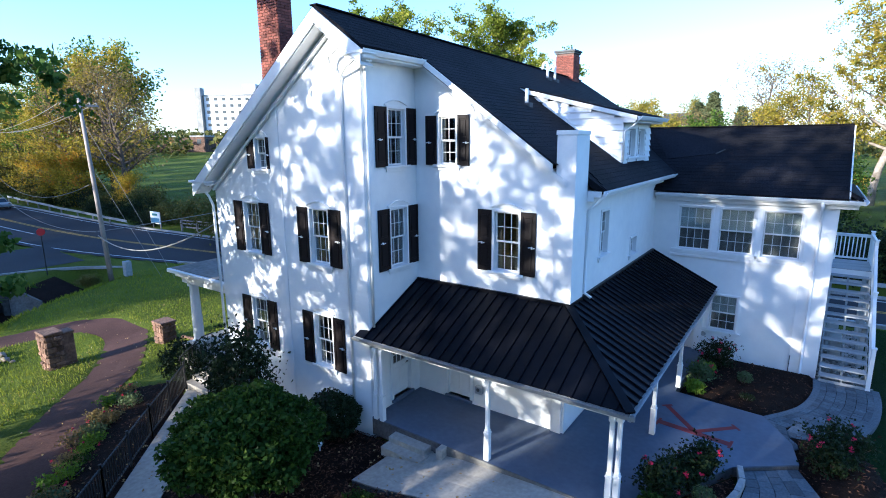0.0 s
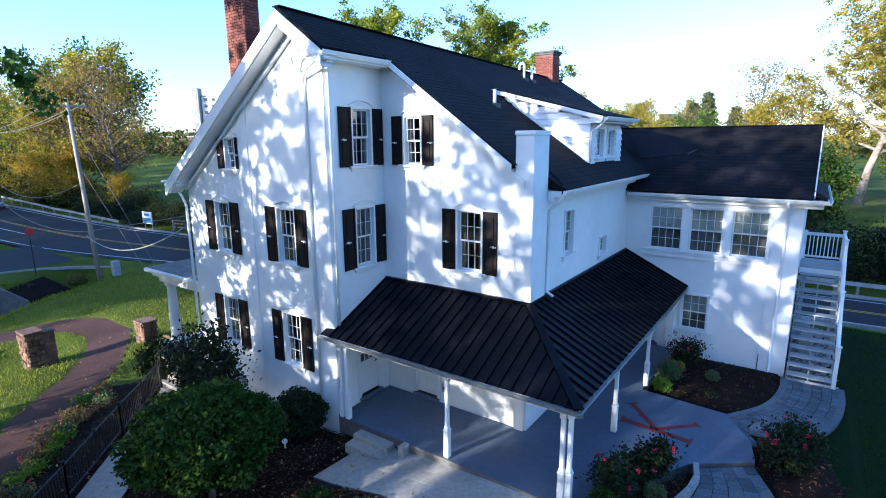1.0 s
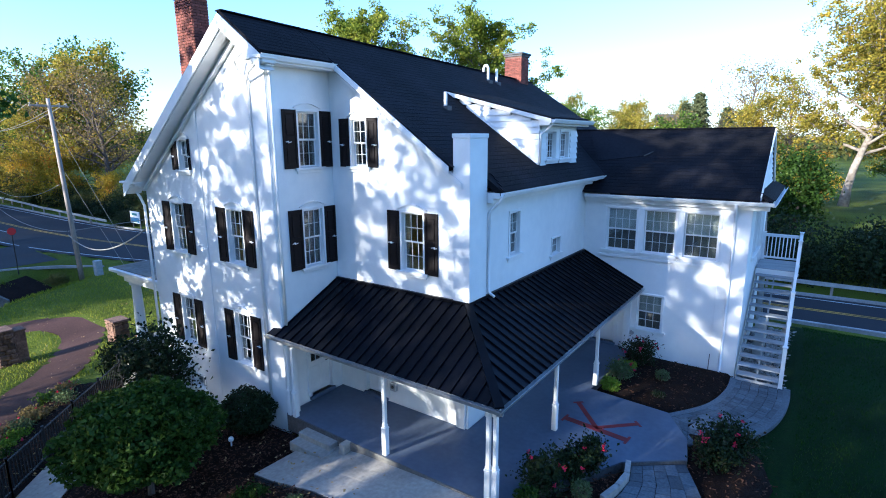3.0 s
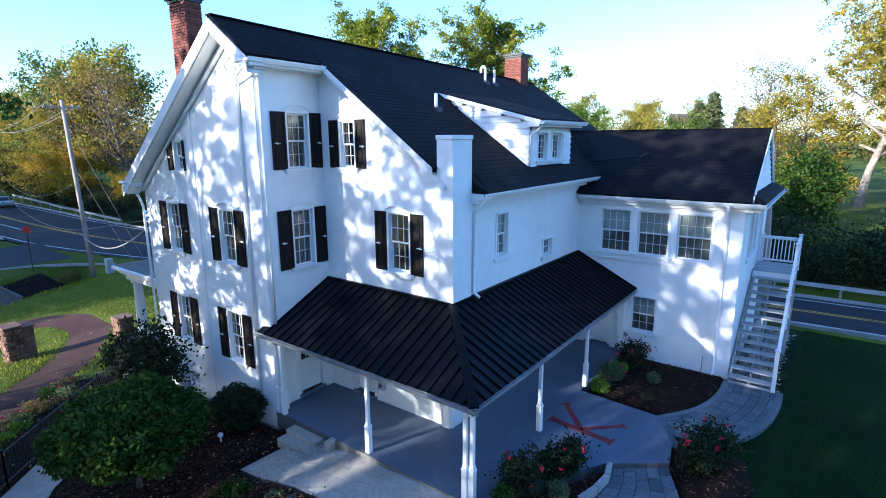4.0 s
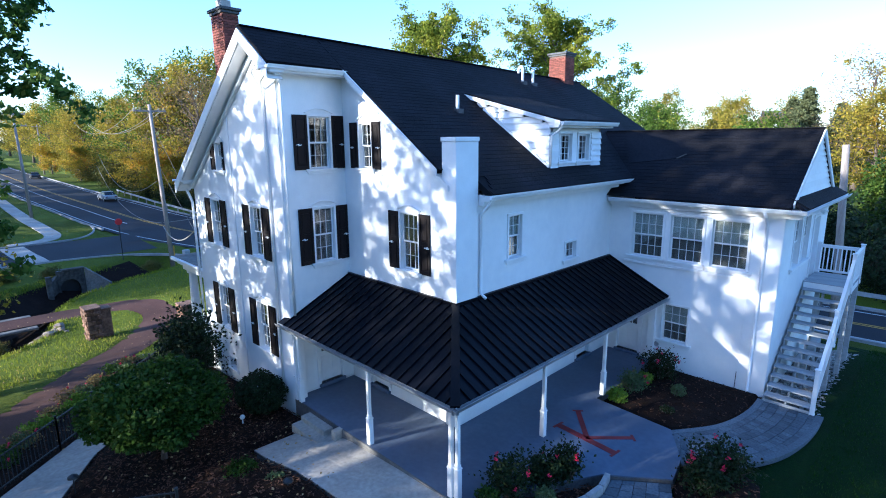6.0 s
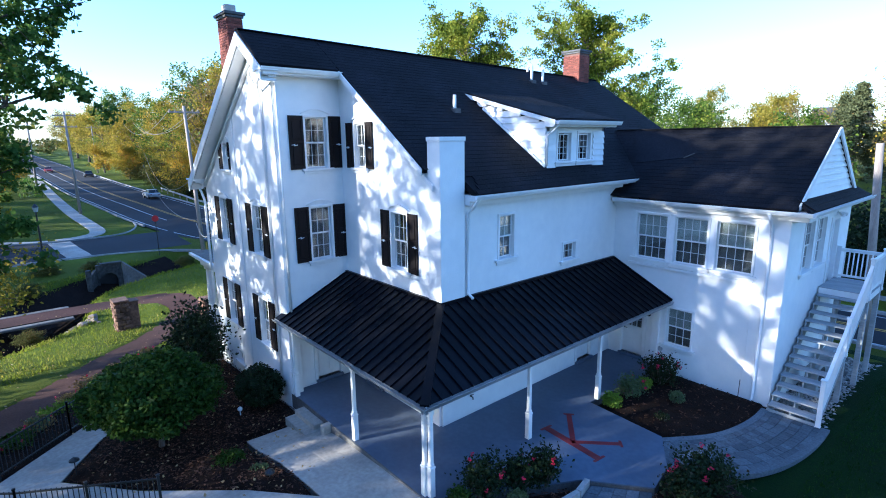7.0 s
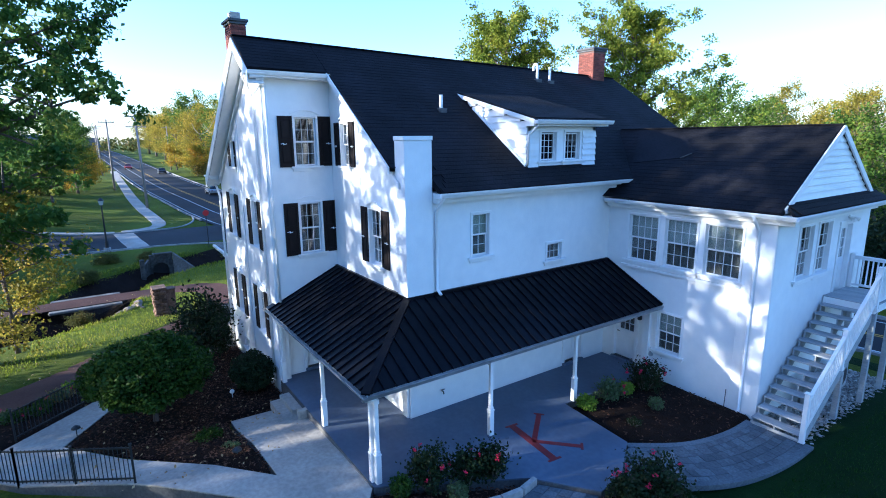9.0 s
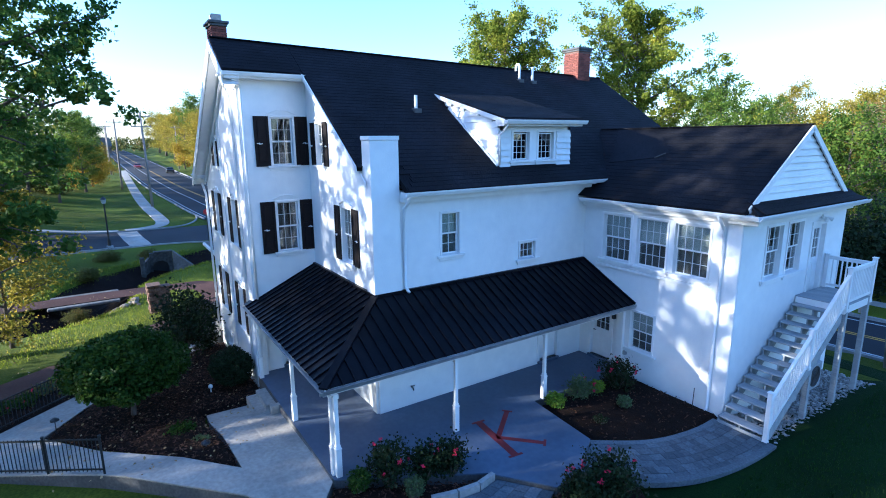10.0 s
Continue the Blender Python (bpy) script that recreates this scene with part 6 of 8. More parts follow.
def trunk_and_tips(rng, H, r0, first, spread, lean=0.06, limbs=16, wood=1.0, droop=0.0, up=0.5):
    """Tapered trunk, limbs and twigs; returns the wood and the places where leaves hang."""
    bm = bmesh.new()
    stem = []
    p = Vector((0, 0, 0))
    d = Vector((rng.uniform(-lean, lean), rng.uniform(-lean, lean), 1)).normalized()
    n = 9
    for i in range(n + 1):
        stem.append(p.copy())
        p += d * H * 0.94 / n
        d = (d + Vector((rng.uniform(-1, 1), rng.uniform(-1, 1), 0.15)) * 0.09).normalized()
    rad = [r0 * (1.25 if i == 0 else 1) * (1 - 0.92 * i / n) for i in range(n + 1)]
    tube(bm, stem, rad, 9)
    tips = []
    for k in range(limbs):
        f = first + (0.97 - first) * (k + rng.uniform(0, 0.8)) / limbs
        i = min(int(f * n), n - 1)
        q = stem[i].lerp(stem[i + 1], f * n - i)
        a = k * 2.4 + rng.uniform(-0.5, 0.5)
        prof = math.sin(math.pi * (0.22 + 0.74 * (f - first) / (1 - first)))
        L = spread * (0.35 + 0.65 * prof) * rng.uniform(0.75, 1.2)
        dd = Vector((math.cos(a), math.sin(a), up * rng.uniform(0.5, 1.4) * (0.4 + f)))
        dd.normalize()
        pts, rr = [q], [max(0.02, r0 * (1 - f) * 0.55 + 0.02) * wood]
        m = 6
        for j in range(m):
            q = q + dd * L / m
            dd = (dd + Vector((rng.uniform(-1, 1), rng.uniform(-1, 1), rng.uniform(-0.6, 0.7) - droop)) * 0.22).normalized()
            pts.append(q)
            rr.append(rr[0] * (1 - 0.85 * (j + 1) / m))
        tube(bm, pts, rr, 6, cap=False)
        for j in range(2, m + 1):
            tips.append((pts[j], 0.55 + 0.45 * j / m, None))
            for _ in range(3):
                e = (Vector((rng.uniform(-1, 1), rng.uniform(-1, 1), rng.uniform(-0.5, 0.9)))).normalized()
                l2 = L * rng.uniform(0.16, 0.42)
                t1, t2 = pts[j] + e * l2 * 0.5, pts[j] + e * l2 + Vector((0, 0, -droop * l2 * 0.3))
                twig = ([pts[j], t1, t2], [rr[j] * 0.6 + 0.008 * wood, rr[j] * 0.4 + 0.006 * wood, 0.006 * wood])
                tips += [(t1, 0.7, None), (t2, 1.0, twig)]
    return bm, tips


def tree(name, H, r0, first, spread, leaves, size, clump, leaf_mat, bark, label, category="tree", seed=1, limbs=16, droop=0.0, up=0.5, group="", thin=0.0, wood=1.0):
    rng = random.Random(seed)
    nr = np.random.default_rng(seed)
    bm, tips = trunk_and_tips(rng, H, r0, first, spread, limbs=limbs, droop=droop, up=up, wood=wood)
    root = group_at(name, 0, 0, 0, label, category, group)
    tips = [t for t in tips if rng.random() > thin]
    for t in tips:
        if t[2]:
            tube(bm, *t[2], 4, cap=False)
    part("trunk", bm, bark, root, smooth=True)
    c = np.array([t[0][:] for t in tips])
    w = np.array([t[1] for t in tips])
    pick = nr.choice(len(tips), leaves, p=w / w.sum())
    size_of = nr.uniform(0.5, 1.3, len(tips))[pick][:, None]
    off = np.clip(nr.normal(size=(leaves, 3)), -1.6, 1.6) * clump * size_of * np.array([1, 1, 0.75])
    q = leaf_quads(nr, c[pick] + off, size)
    place(new("crown", quads_mesh("crown", q, leaf_mat)), root)
    return root


def conifer(name, H, r, leaves, size, label, seed):
    rng = random.Random(seed)
    nr = np.random.default_rng(seed)
    root = group_at(name, 0, 0, 0, label, "tree")
    bm = tube(bmesh.new(), [(0, 0, 0), (0, 0, H * 0.5), (0, 0, H * 0.98)], [0.28, 0.16, 0.02], 8)
    cs = []
    for k in range(70):
        f = 0.10 + 0.88 * k / 70
        a = k * 2.4
        L = r * (1 - f) ** 0.85 * rng.uniform(0.75, 1.15) + 0.2
        b = Vector((0, 0, H * f))
        e = b + Vector((math.cos(a) * L, math.sin(a) * L, -0.22 * L))
        tube(bm, [b, (b + e) / 2 + Vector((0, 0, 0.06 * L)), e], [0.05, 0.03, 0.01], 4, cap=False)
        for j in range(3, 11):
            s = j / 10
            p = b.lerp(e, s)
            cs.append((p.x, p.y, p.z - 0.1 * s))
    part("trunk", bm, M_BARK, root)
    cs = np.array(cs)
    pick = nr.integers(0, len(cs), leaves)
    off = nr.normal(size=(leaves, 3)) * np.array([0.34, 0.34, 0.22])
    place(new("crown", quads_mesh("crown", leaf_quads(nr, cs[pick] + off, size, 0.5), M_LEAF_SPRUCE)), root)
    return root


def bush(name, x, y, z, rx, ry, rz, leaves, size, mat, label, stem=0.0, seed=1, hollow=0.72, lumps=0.12, flowers=0, category="shrub", group="", loose=0.0):
    """A shrub: stems that branch from the base, a shell and core of leaves with a lumpy outline, flowers where it has them."""
    rng = random.Random(seed)
    nr = np.random.default_rng(seed)
    root = group_at(name, x, y, z, label, category, group)
    bm = bmesh.new()
    cz = stem + rz
    if stem > 0:
        tube(bm, [(0, 0, -0.1), (0.03, 0.02, stem * 0.5), (0.0, 0.0, stem + rz * 0.3)], [0.09, 0.07, 0.05], 8)
    for k in range(14):
        a = k * 2.4
        u = rng.uniform(0.3, 0.95)
        tip = Vector((math.cos(a) * rx * u, math.sin(a) * ry * u, cz + rz * (0.9 - u) * rng.uniform(-0.2, 0.9)))
        b = Vector((0, 0, stem)) if stem > 0 else Vector((math.cos(a) * 0.1, math.sin(a) * 0.1, -0.05))
        tube(bm, [b, b.lerp(tip, 0.5) + Vector((0, 0, 0.1 * rz)), tip], [0.028, 0.018, 0.006], 5, cap=False)
    part("branchwork", bm, M_BARK, root, local=True)["kind"] = "stuff"
    d = nr.normal(size=(leaves, 3))
    d /= np.linalg.norm(d, axis=1)[:, None]
    lump = np.array([1 + lumps * noise.noise(Vector((v[0] * 2.6 + seed, v[1] * 2.6, v[2] * 2.6))) * 2 for v in d])
    rad = (hollow + (1 - hollow) * nr.random(leaves) ** 0.6) * lump
    if loose:
        rad *= 1 + loose * nr.random(leaves) ** 4
    c = d * rad[:, None] * np.array([rx, ry, rz]) + np.array([0, 0, cz])
    c = c[c[:, 2] > 0.02]
    ob = place(new("foliage", quads_mesh("foliage", leaf_quads(nr, c, size), mat)), root)
    if flowers:
        for _ in range(flowers):
            v = Vector((rng.gauss(0, 1), rng.gauss(0, 1), abs(rng.gauss(0.4, 0.8)))).normalized()
            p = Vector((v.x * rx, v.y * ry, cz + v.z * rz)) * 1.0 + v * 0.06
            cen = np.array(p)[None] + nr.normal(size=(9, 3)) * 0.022
            place(new("bloom", quads_mesh("bloom", leaf_quads(nr, cen, 0.062), M_PETAL)), root)
    return root


# the clipped shade tree in the mulch, and shrubs round it
bush("clipped_tree", -9.75, 6.1, -0.15, 1.72, 1.62, 0.93, 20000, 0.115, M_LEAF_BUSH, "dense round-clipped evergreen on a short pale trunk", 0.76, 2, 0.62, 0.14, category="tree", loose=0.06)
bush("round_shrub", -10.2, 9.1, -0.1, 0.80, 0.72, 0.62, 9500, 0.075, M_LEAF_DARK, "dark round boxwood against the white wall", 0, 3, 0.5, 0.12)
bush("leafy_shrub", -13.0, 8.1, -0.3, 0.95, 0.95, 1.15, 3600, 0.12, M_LEAF_DARK, "loose dark purple-green multi-stemmed shrub", 0.75, 4, 0.35, 0.32, loose=0.45)
bush("round_shrub", -15.2, 9.0, -0.45, 0.7, 0.55, 0.7, 2600, 0.09, M_LEAF_DARK, "dark shrub near the entrance steps", 0, 5, 0.5, 0.2)
bush("round_shrub", -18.8, 9.6, -0.95, 1.15, 0.9, 0.75, 3600, 0.10, M_LEAF_DARK, "dark spreading shrub beside the driveway", 0, 6, 0.5, 0.22)
bush("low_shrub", -6.35, 7.55, 0.02, 0.26, 0.26, 0.20, 900, 0.055, M_LEAF_SAGE, "small sage-green perennial in the mulch", 0, 7, 0.4, 0.2)
bush("low_shrub", -7.35, 7.15, -0.05, 0.46, 0.42, 0.20, 1300, 0.075, M_LEAF_BUSH, "low green spreading plant in the mulch", 0, 8, 0.4, 0.25)
roses = "crimson rose bushes by the porch"
for k, (x, y, z, rx, ry, rz, fl) in enumerate(((-1.95, 10.85, 0.34, 0.46, 0.44, 0.48, 6), (-1.6, 11.65, 0.34, 0.40, 0.38, 0.40, 3), (-1.35, 12.2, 0.34, 0.36, 0.36, 0.46, 3), (1.25, 14.75, 0.34, 0.62, 0.56, 0.46, 7), (1.05, 14.0, 0.34, 0.42, 0.38, 0.36, 3))):
    bush("rose_bush", x, y, z, rx, ry, rz, int(2000 * rx / 0.5), 0.08, M_LEAF_ROSE, "loose rose bush with crimson blooms in dark mulch", 0, 20 + k, 0.25, 0.35, fl, group=roses, loose=0.4)
bush("low_shrub", -2.0, 10.15, 0.34, 0.28, 0.28, 0.26, 900, 0.07, M_LEAF_BUSH, "small bright green shrub in front of the roses", 0, 30, 0.4, 0.2)
bush("low_shrub", -1.15, 11.1, 0.34, 0.24, 0.24, 0.24, 900, 0.05, M_LEAF_SAGE, "small grey-green cushion plant in front of the roses", 0, 31, 0.5, 0.15)
bush("rose_bush", -2.02, 19.0, 0.32, 0.55, 0.50, 0.48, 2600, 0.07, M_LEAF_ROSE, "dark rose bush with crimson blooms against the white wall", 0, 32, 0.3, 0.3, 9, group=roses, loose=0.35)
bush("rose_bush", -2.30, 17.6, 0.32, 0.40, 0.38, 0.30, 1500, 0.065, M_LEAF_SAGE, "straggling rose bush with few crimson blooms", 0, 33, 0.25, 0.35, 5, group=roses, loose=0.4)
bush("low_shrub", -2.15, 18.2, 0.32, 0.24, 0.24, 0.22, 700, 0.07, M_LEAF_LIME, "bright lime-green shrub in the wall bed", 0, 34, 0.4, 0.2)
bush("low_shrub", -2.28, 16.55, 0.32, 0.29, 0.29, 0.22, 1100, 0.07, M_LEAF_LIME, "bright lime-green shrub at the bed's corner", 0, 35, 0.4, 0.2)
bush("low_shrub", -1.08, 18.15, 0.32, 0.22, 0.22, 0.20, 700, 0.05, M_LEAF_SAGE, "small clipped sage-green shrub in the wall bed", 0, 36, 0.5, 0.15)
bush("low_shrub", -0.9, 16.9, 0.32, 0.22, 0.22, 0.12, 300, 0.05, M_LEAF_DARK, "low dark plant in the wall bed", 0, 37, 0.3, 0.2)
# ground cover and small flowers in the strip by the fence
rng = random.Random(77)
for k in range(26):
    s = k / 25
    x, y = -20.3 + 7.6 * s + rng.uniform(-0.3, 0.3), 8.1 - 5.8 * s + rng.uniform(-0.45, 0.45)
    bush("ground_cover", x, y, level(x, y), rng.uniform(0.28, 0.5), rng.uniform(0.25, 0.45), rng.uniform(0.10, 0.2), 380, 0.075, rng.choice((M_LEAF_SAGE, M_LEAF_LIME, M_LEAF_BUSH, M_LEAF_BROWN)), "low tuft of ground cover along the driveway edge", 0, 100 + k, 0.2, 0.3, rng.choice((0, 0, 2)), "ground cover", "ground cover by the fence", 0.3)


def meadow(name, boxes_, per, size, seed, label, blade=None):
    """Blades of grass over stretches of lawn."""
    nr = np.random.default_rng(seed)
    pts = []
    for x0, x1, y0, y1, keep in boxes_:
        k = int((x1 - x0) * (y1 - y0) * per)
        for x, y in zip(nr.uniform(x0, x1, k), nr.uniform(y0, y1, k)):
            if keep(x, y):
                pts.append((x, y, ground_z(x, y)))
    c = np.array(pts)
    k = len(c)
    a = nr.uniform(0, 6.28, k)
    w = size * nr.uniform(0.10, 0.2, k)
    h = size * nr.uniform(0.6, 1.3, k)
    s = np.stack([np.cos(a) * w, np.sin(a) * w, np.zeros(k)], 1)
    lean = nr.normal(size=(k, 3)) * size * 0.35
    lean[:, 2] = h
    q = np.stack([c - s, c + s, c + s * 0.4 + lean * 0.98, c - s * 0.2 + lean], 1)
    return tagged(new(name, quads_mesh(name, q, blade or M_BLADE)), label, "grass", kind="stuff")


off_path = lambda x, y: dist_to(PATH, x, y) > 1.1 and dist_to(CREEK, x, y) > 0.8
meadow("lawn_grass", [(-44, -21, 2, 23, lambda x, y: off_path(x, y)), (-22, -15, -3, 12, lambda x, y: off_path(x, y) and y < 0.9 * (-x - 15) - 1.5)], 55, 0.11, 1, "short uneven lawn grass with longer tufts")
# Grass and lawn beside the stair wear the darker colours that hold their shade.
meadow("lawn_grass", [(1.4, 9, 9, 30, lambda x, y: x > 2.55 or (y < 11 and x > 2.4))], 190, 0.075, 2, "short thick green lawn grass beside the outside stair, coloured dark for shade", M_SHADED_BLADE)
lx, ly = [-1.9, -1.0, 0.0, 0.8, 1.6, 2.4, 2.58] + [2.62 + 0.8 * i for i in range(27)], [-24 + 0.8 * i for i in range(72)]
lawn = new("lawn", quick_mesh("lawn", [(x, y, (level(x, y) if x > 2.2 else ground_z(x, y)) + 0.02) for y in ly for x in lx], [(j * 34 + i, j * 34 + i + 1, (j + 1) * 34 + i + 1, (j + 1) * 34 + i) for j in range(71) for i in range(33)], M_SHADED_TURF))
tagged(lawn, "green lawn beside the paved walk, coloured dark for shade", "lawn", kind="structure")
meadow("bank_grass", [(-47, -27, -4, 16, lambda x, y: 1.7 < dist_to(CREEK, x, y) < 3.3 and dist_to(PATH, x, y) > 1.3)], 60, 0.20, 3, "long rough grass on the stream banks")

# fallen leaves on mulch, walk and lawn
nr = np.random.default_rng(57)
fallen = []
for x0, x1, y0, y1, n, zf in ((-15.5, -5, 4.2, 9.4, 300, lambda x, y: LW(x, y) + 0.13), (-34, -16, 1, 20, 500, lambda x, y: level(x, y) + 0.07)):
    for x, y in zip(nr.uniform(x0, x1, n), nr.uniform(y0, y1, n)):
        fallen.append((x, y, zf(x, y)))
tagged(new("fallen_leaves", quads_mesh("fallen_leaves", leaf_quads(nr, np.array(fallen), 0.085, 0.9), M_LITTER)), "scattered tan and yellow fallen leaves", "leaves", kind="stuff")

# trees: a few kinds are built once and set out as copies
oak = tree("maple_tree", 18.5, 0.42, 0.30, 7.4, 40000, 0.24, 0.28, M_LEAF_OAK, M_BARK, "tall green maple turning yellow at the tips", seed=5, limbs=26, droop=0.15, up=0.45, thin=0.38)
oak.matrix_basis = pose(-22.3, -0.9, -1.5, 0, 0, 40)
sapling = tree("young_tree", 8, 0.10, 0.15, 2.8, 7500, 0.17, 0.34, M_LEAF_AUTUMN, M_BARK, "young tree with thin yellow-green leaves on the lawn", seed=33, limbs=14, up=0.5)
sapling.matrix_basis = pose(-23.6, 1.6, -1.75)
tall = tree("broadleaf_tree", 18, 0.4, 0.2, 6.2, 52000, 0.205, 0.32, M_LEAF_FAR, M_BARK, "tall green and yellow broadleaf tree behind the house", seed=11, limbs=38, up=0.75, thin=0.38, group="background trees")
tall.matrix_basis = pose(-37.3, 43, -2.0) @ Matrix.Scale(1.24, 4)
far_a = tree("broadleaf_tree", 18, 0.4, 0.2, 6.4, 10000, 0.36, 0.55, M_LEAF_GREEN, M_BARK, "tall green and yellow broadleaf tree", seed=11, limbs=22, group="background trees")
far_a.matrix_basis = pose(-95, 40, level(-95, 40) - 0.2) @ Matrix.Scale(1.3, 4)
far_b = tree("broadleaf_tree", 17, 0.4, 0.15, 6.6, 10000, 0.33, 0.72, M_LEAF_AUTUMN, M_BARK, "broadleaf tree with yellowing autumn leaves", seed=12, limbs=22, group="background trees")
far_b.matrix_basis = pose(-88, 37, -0.5) @ Matrix.Scale(1.22, 4)
far_c = tree("bare_tree", 16, 0.38, 0.22, 6.0, 3000, 0.26, 0.6, M_LEAF_BROWN, M_BARK, "half-bare tree with russet leaves and grey limbs", seed=13, limbs=24, group="background trees", up=0.9)
far_c.matrix_basis = pose(-80, 35, -0.6) @ Matrix.Scale(1.1, 4)
far_d = tree("broadleaf_tree", 9, 0.22, 0.10, 4.2, 8000, 0.28, 0.55, M_LEAF_ORANGE, M_BARK, "small tree with orange and yellow leaves", seed=14, limbs=18, group="background trees")
far_d.matrix_basis = pose(-84, 30.5, -1.0) @ Matrix.Scale(0.85, 4)
syc = tree("sycamore_tree", 20, 0.46, 0.30, 10.5, 46000, 0.27, 0.42, M_LEAF_AUTUMN, M_PALEBARK, "tall sycamore with pale mottled trunk and thin yellow leaves", seed=15, limbs=30, up=0.75, group="background trees", thin=0.12)
syc.matrix_basis = pose(5.2, 74, 0.6, 0, 0, 30)
fir = conifer("spruce_tree", 15.5, 4.8, 14000, 0.40, "pointed spruce beyond the field, colour lightened for haze", 16)
fir.matrix_basis = pose(-17, 113, 3.0) @ Matrix.Scale(0.88, 4)
scr = bush("scrub", 0, 0, 0, 3.2, 2.4, 1.7, 5200, 0.26, M_SCRUB, "tangled autumn scrub at the roadside", 0, 17, 0.35, 0.4, category="shrub", group="roadside scrub", loose=0.4)
scr.location = (-70, 33, -1.4)


def copies(proto, rows):
    for x, y, s, turn in rows:
        copy_thing(proto, pose(x, y, level(x, y) - 0.2, 0, 0, turn) @ Matrix.Scale(s / proto.scale[0], 4))


copies(tall, [(-32.5, 59.5, 1.30, 70)])
copies(far_a, [(18, 70, 0.65, 210), (25, 78, 0.75, 300), (-230, 3, 0.8, 0), (-270, 4, 0.9, 80), (-320, 2, 1.1, 160), (-84, -13, 0.9, 20), (-72, -13, 0.9, 120), (-97, -13, 0.95, 220), (-104, 36, 1.2, 80), (-128, 34, 1.0, 33), (-160, 33, 1.15, 200), (-8, 52, 0.6, 120), (-19, 58, 0.62, 15), (12, 92, 0.8, 60), (-50, 108, 1.15, 40), (-100, -6, 0.75, 5), (-124, -8, 0.8, 90), (-60, 150, 1.0, 30), (-90, 170, 1.1, 30), (-300, 52, 1.2, 9), (-260, -2, 1.0, 50)])
copies(far_b, [(-230, 33, 1.0, 70), (-270, 34, 1.1, 140), (-310, 35, 1.2, 200), (-112, 33, 1.0, 40), (-142, 31.5, 1.0, 100), (-150, 30.5, 0.8, 150), (-180, 31, 1.1, 10), (-210, 32, 1.0, 60), (-12, 57, 0.58, 200), (-3.5, 82, 0.8, 10), (-16, 66, 0.62, 44), (-34, 133, 1.0, 5), (-44, 160, 1.1, 90), (-25, 140, 0.95, 220), (-70, 185, 1.2, 8), (-96, 31, 0.8, 250), (20, 100, 1.2, 5)])
copies(far_a, [(-86, 1, 0.5, 10), (-93, -3, 0.6, 100), (-104, 4, 0.55, 200), (-80, -6, 0.6, 300), (-140, 2, 0.8, 50)])
copies(far_c, [(-92, 34, 1.15, 130), (-118, 38, 1.0, 20), (-8, 104, 1.2, 100), (-14, 76, 0.7, 300), (-1, 98, 1.0, 12)])
copies(far_d, [(-92, 31, 0.8, 90), (-99, 30, 0.75, 10), (-74, 33, 0.6, 200), (-116, 5, 0.9, 50), (-128, 6.5, 0.8, 150), (-108, 3, 0.7, 250), (-135, 28.5, 0.9, 0), (-165, 28, 0.8, 120), (-88, 30, 0.6, 40), (2, 80, 0.7, 0)])
copies(syc, [(15, 84, 0.95, 200)])
copies(fir, [(-12.5, 116, 0.9, 40), (-21, 122, 0.95, 80), (-27, 128, 0.8, 10), (-9.5, 112, 0.85, 100)])
# Out-of-view row added behind the camera to close off the low sky.
copies(far_a, [(-44 + 9.5 * i, -27 + (i % 3) * 1.7, 0.62 + 0.06 * (i % 3), 63 * i) for i in range(3, 8)])
copies(scr, [(-64 + 5.2 * i, 32.5 + 0.25 * i + (i % 3) * 0.9, 0.75 + 0.2 * (i % 4), 37 * i) for i in range(4)] + [(-78 - 6 * i, 31.2 + (i % 3) * 0.7, 0.8 + 0.18 * (i % 4), 51 * i) for i in range(12)] + [(-45.5, 9, 0.28, 20), (-46.2, 6, 0.3, 90), (-43, 15.5, 0.25, 40), (-40.5, 4.5, 0.28, 150), (-99, -1, 1.0, 60), (-92, -9, 1.0, 10), (-31, 0.5, 0.22, 5), (-29.6, 4, 0.2, 100)])
# The dark leaf colour stands in for tree shade over this bank.
thicket = bush("thicket", 0, 0, 0, 3.2, 2.4, 1.9, 7000, 0.20, M_LEAF_DARK, "dense thicket beyond the guard rail, leaves coloured dark for shade", 0, 18, 0.35, 0.4, category="shrub", group="thicket across the road", loose=0.4)
thicket.location = (-30, 45.5, level(-30, 45.5) - 0.2)
copies(thicket, [(-90 + 4.4 * i, 29.6 + (i % 3) * 0.7, 0.5 + 0.1 * (i % 3), 53 * i) for i in range(7)] + [(-25.4 + 4.6 * i, 45.5 + (i % 3) * 1.4, 0.85 + 0.3 * (i % 3), 71 * i) for i in range(11)])
bush("holly_tree", 0.9, 58, -0.1, 2.7, 2.6, 3.3, 9000, 0.26, M_LEAF_BUSH, "dense dark green holly across the road", 0.4, 61, 0.5, 0.25, category="tree", loose=0.25)
# trees behind the camera, whose broken shade falls on the house
shade = tree("shade_tree", 16.5, 0.45, 0.26, 6.8, 27000, 0.185, 0.18, M_LEAF_OAK, M_BARK, "tall maple whose broken shade falls across the house", seed=21, limbs=30, droop=0.1, up=0.4, group="shade trees", thin=0.30, wood=0.4)
shade_tall = tree("shade_tree", 18.5, 0.5, 0.22, 9.0, 46000, 0.19, 0.19, M_LEAF_OAK, M_BARK, "spreading tall maple whose broken shade falls across the house", seed=22, limbs=40, droop=0.1, up=0.4, group="shade trees", thin=0.28, wood=0.3)
shade_tall.matrix_basis = pose(-13.5, -15.0, -0.5, 0, 0, 320)
shade.matrix_basis = pose(-21.0, -14.0, -0.8, 0, 0, 60)
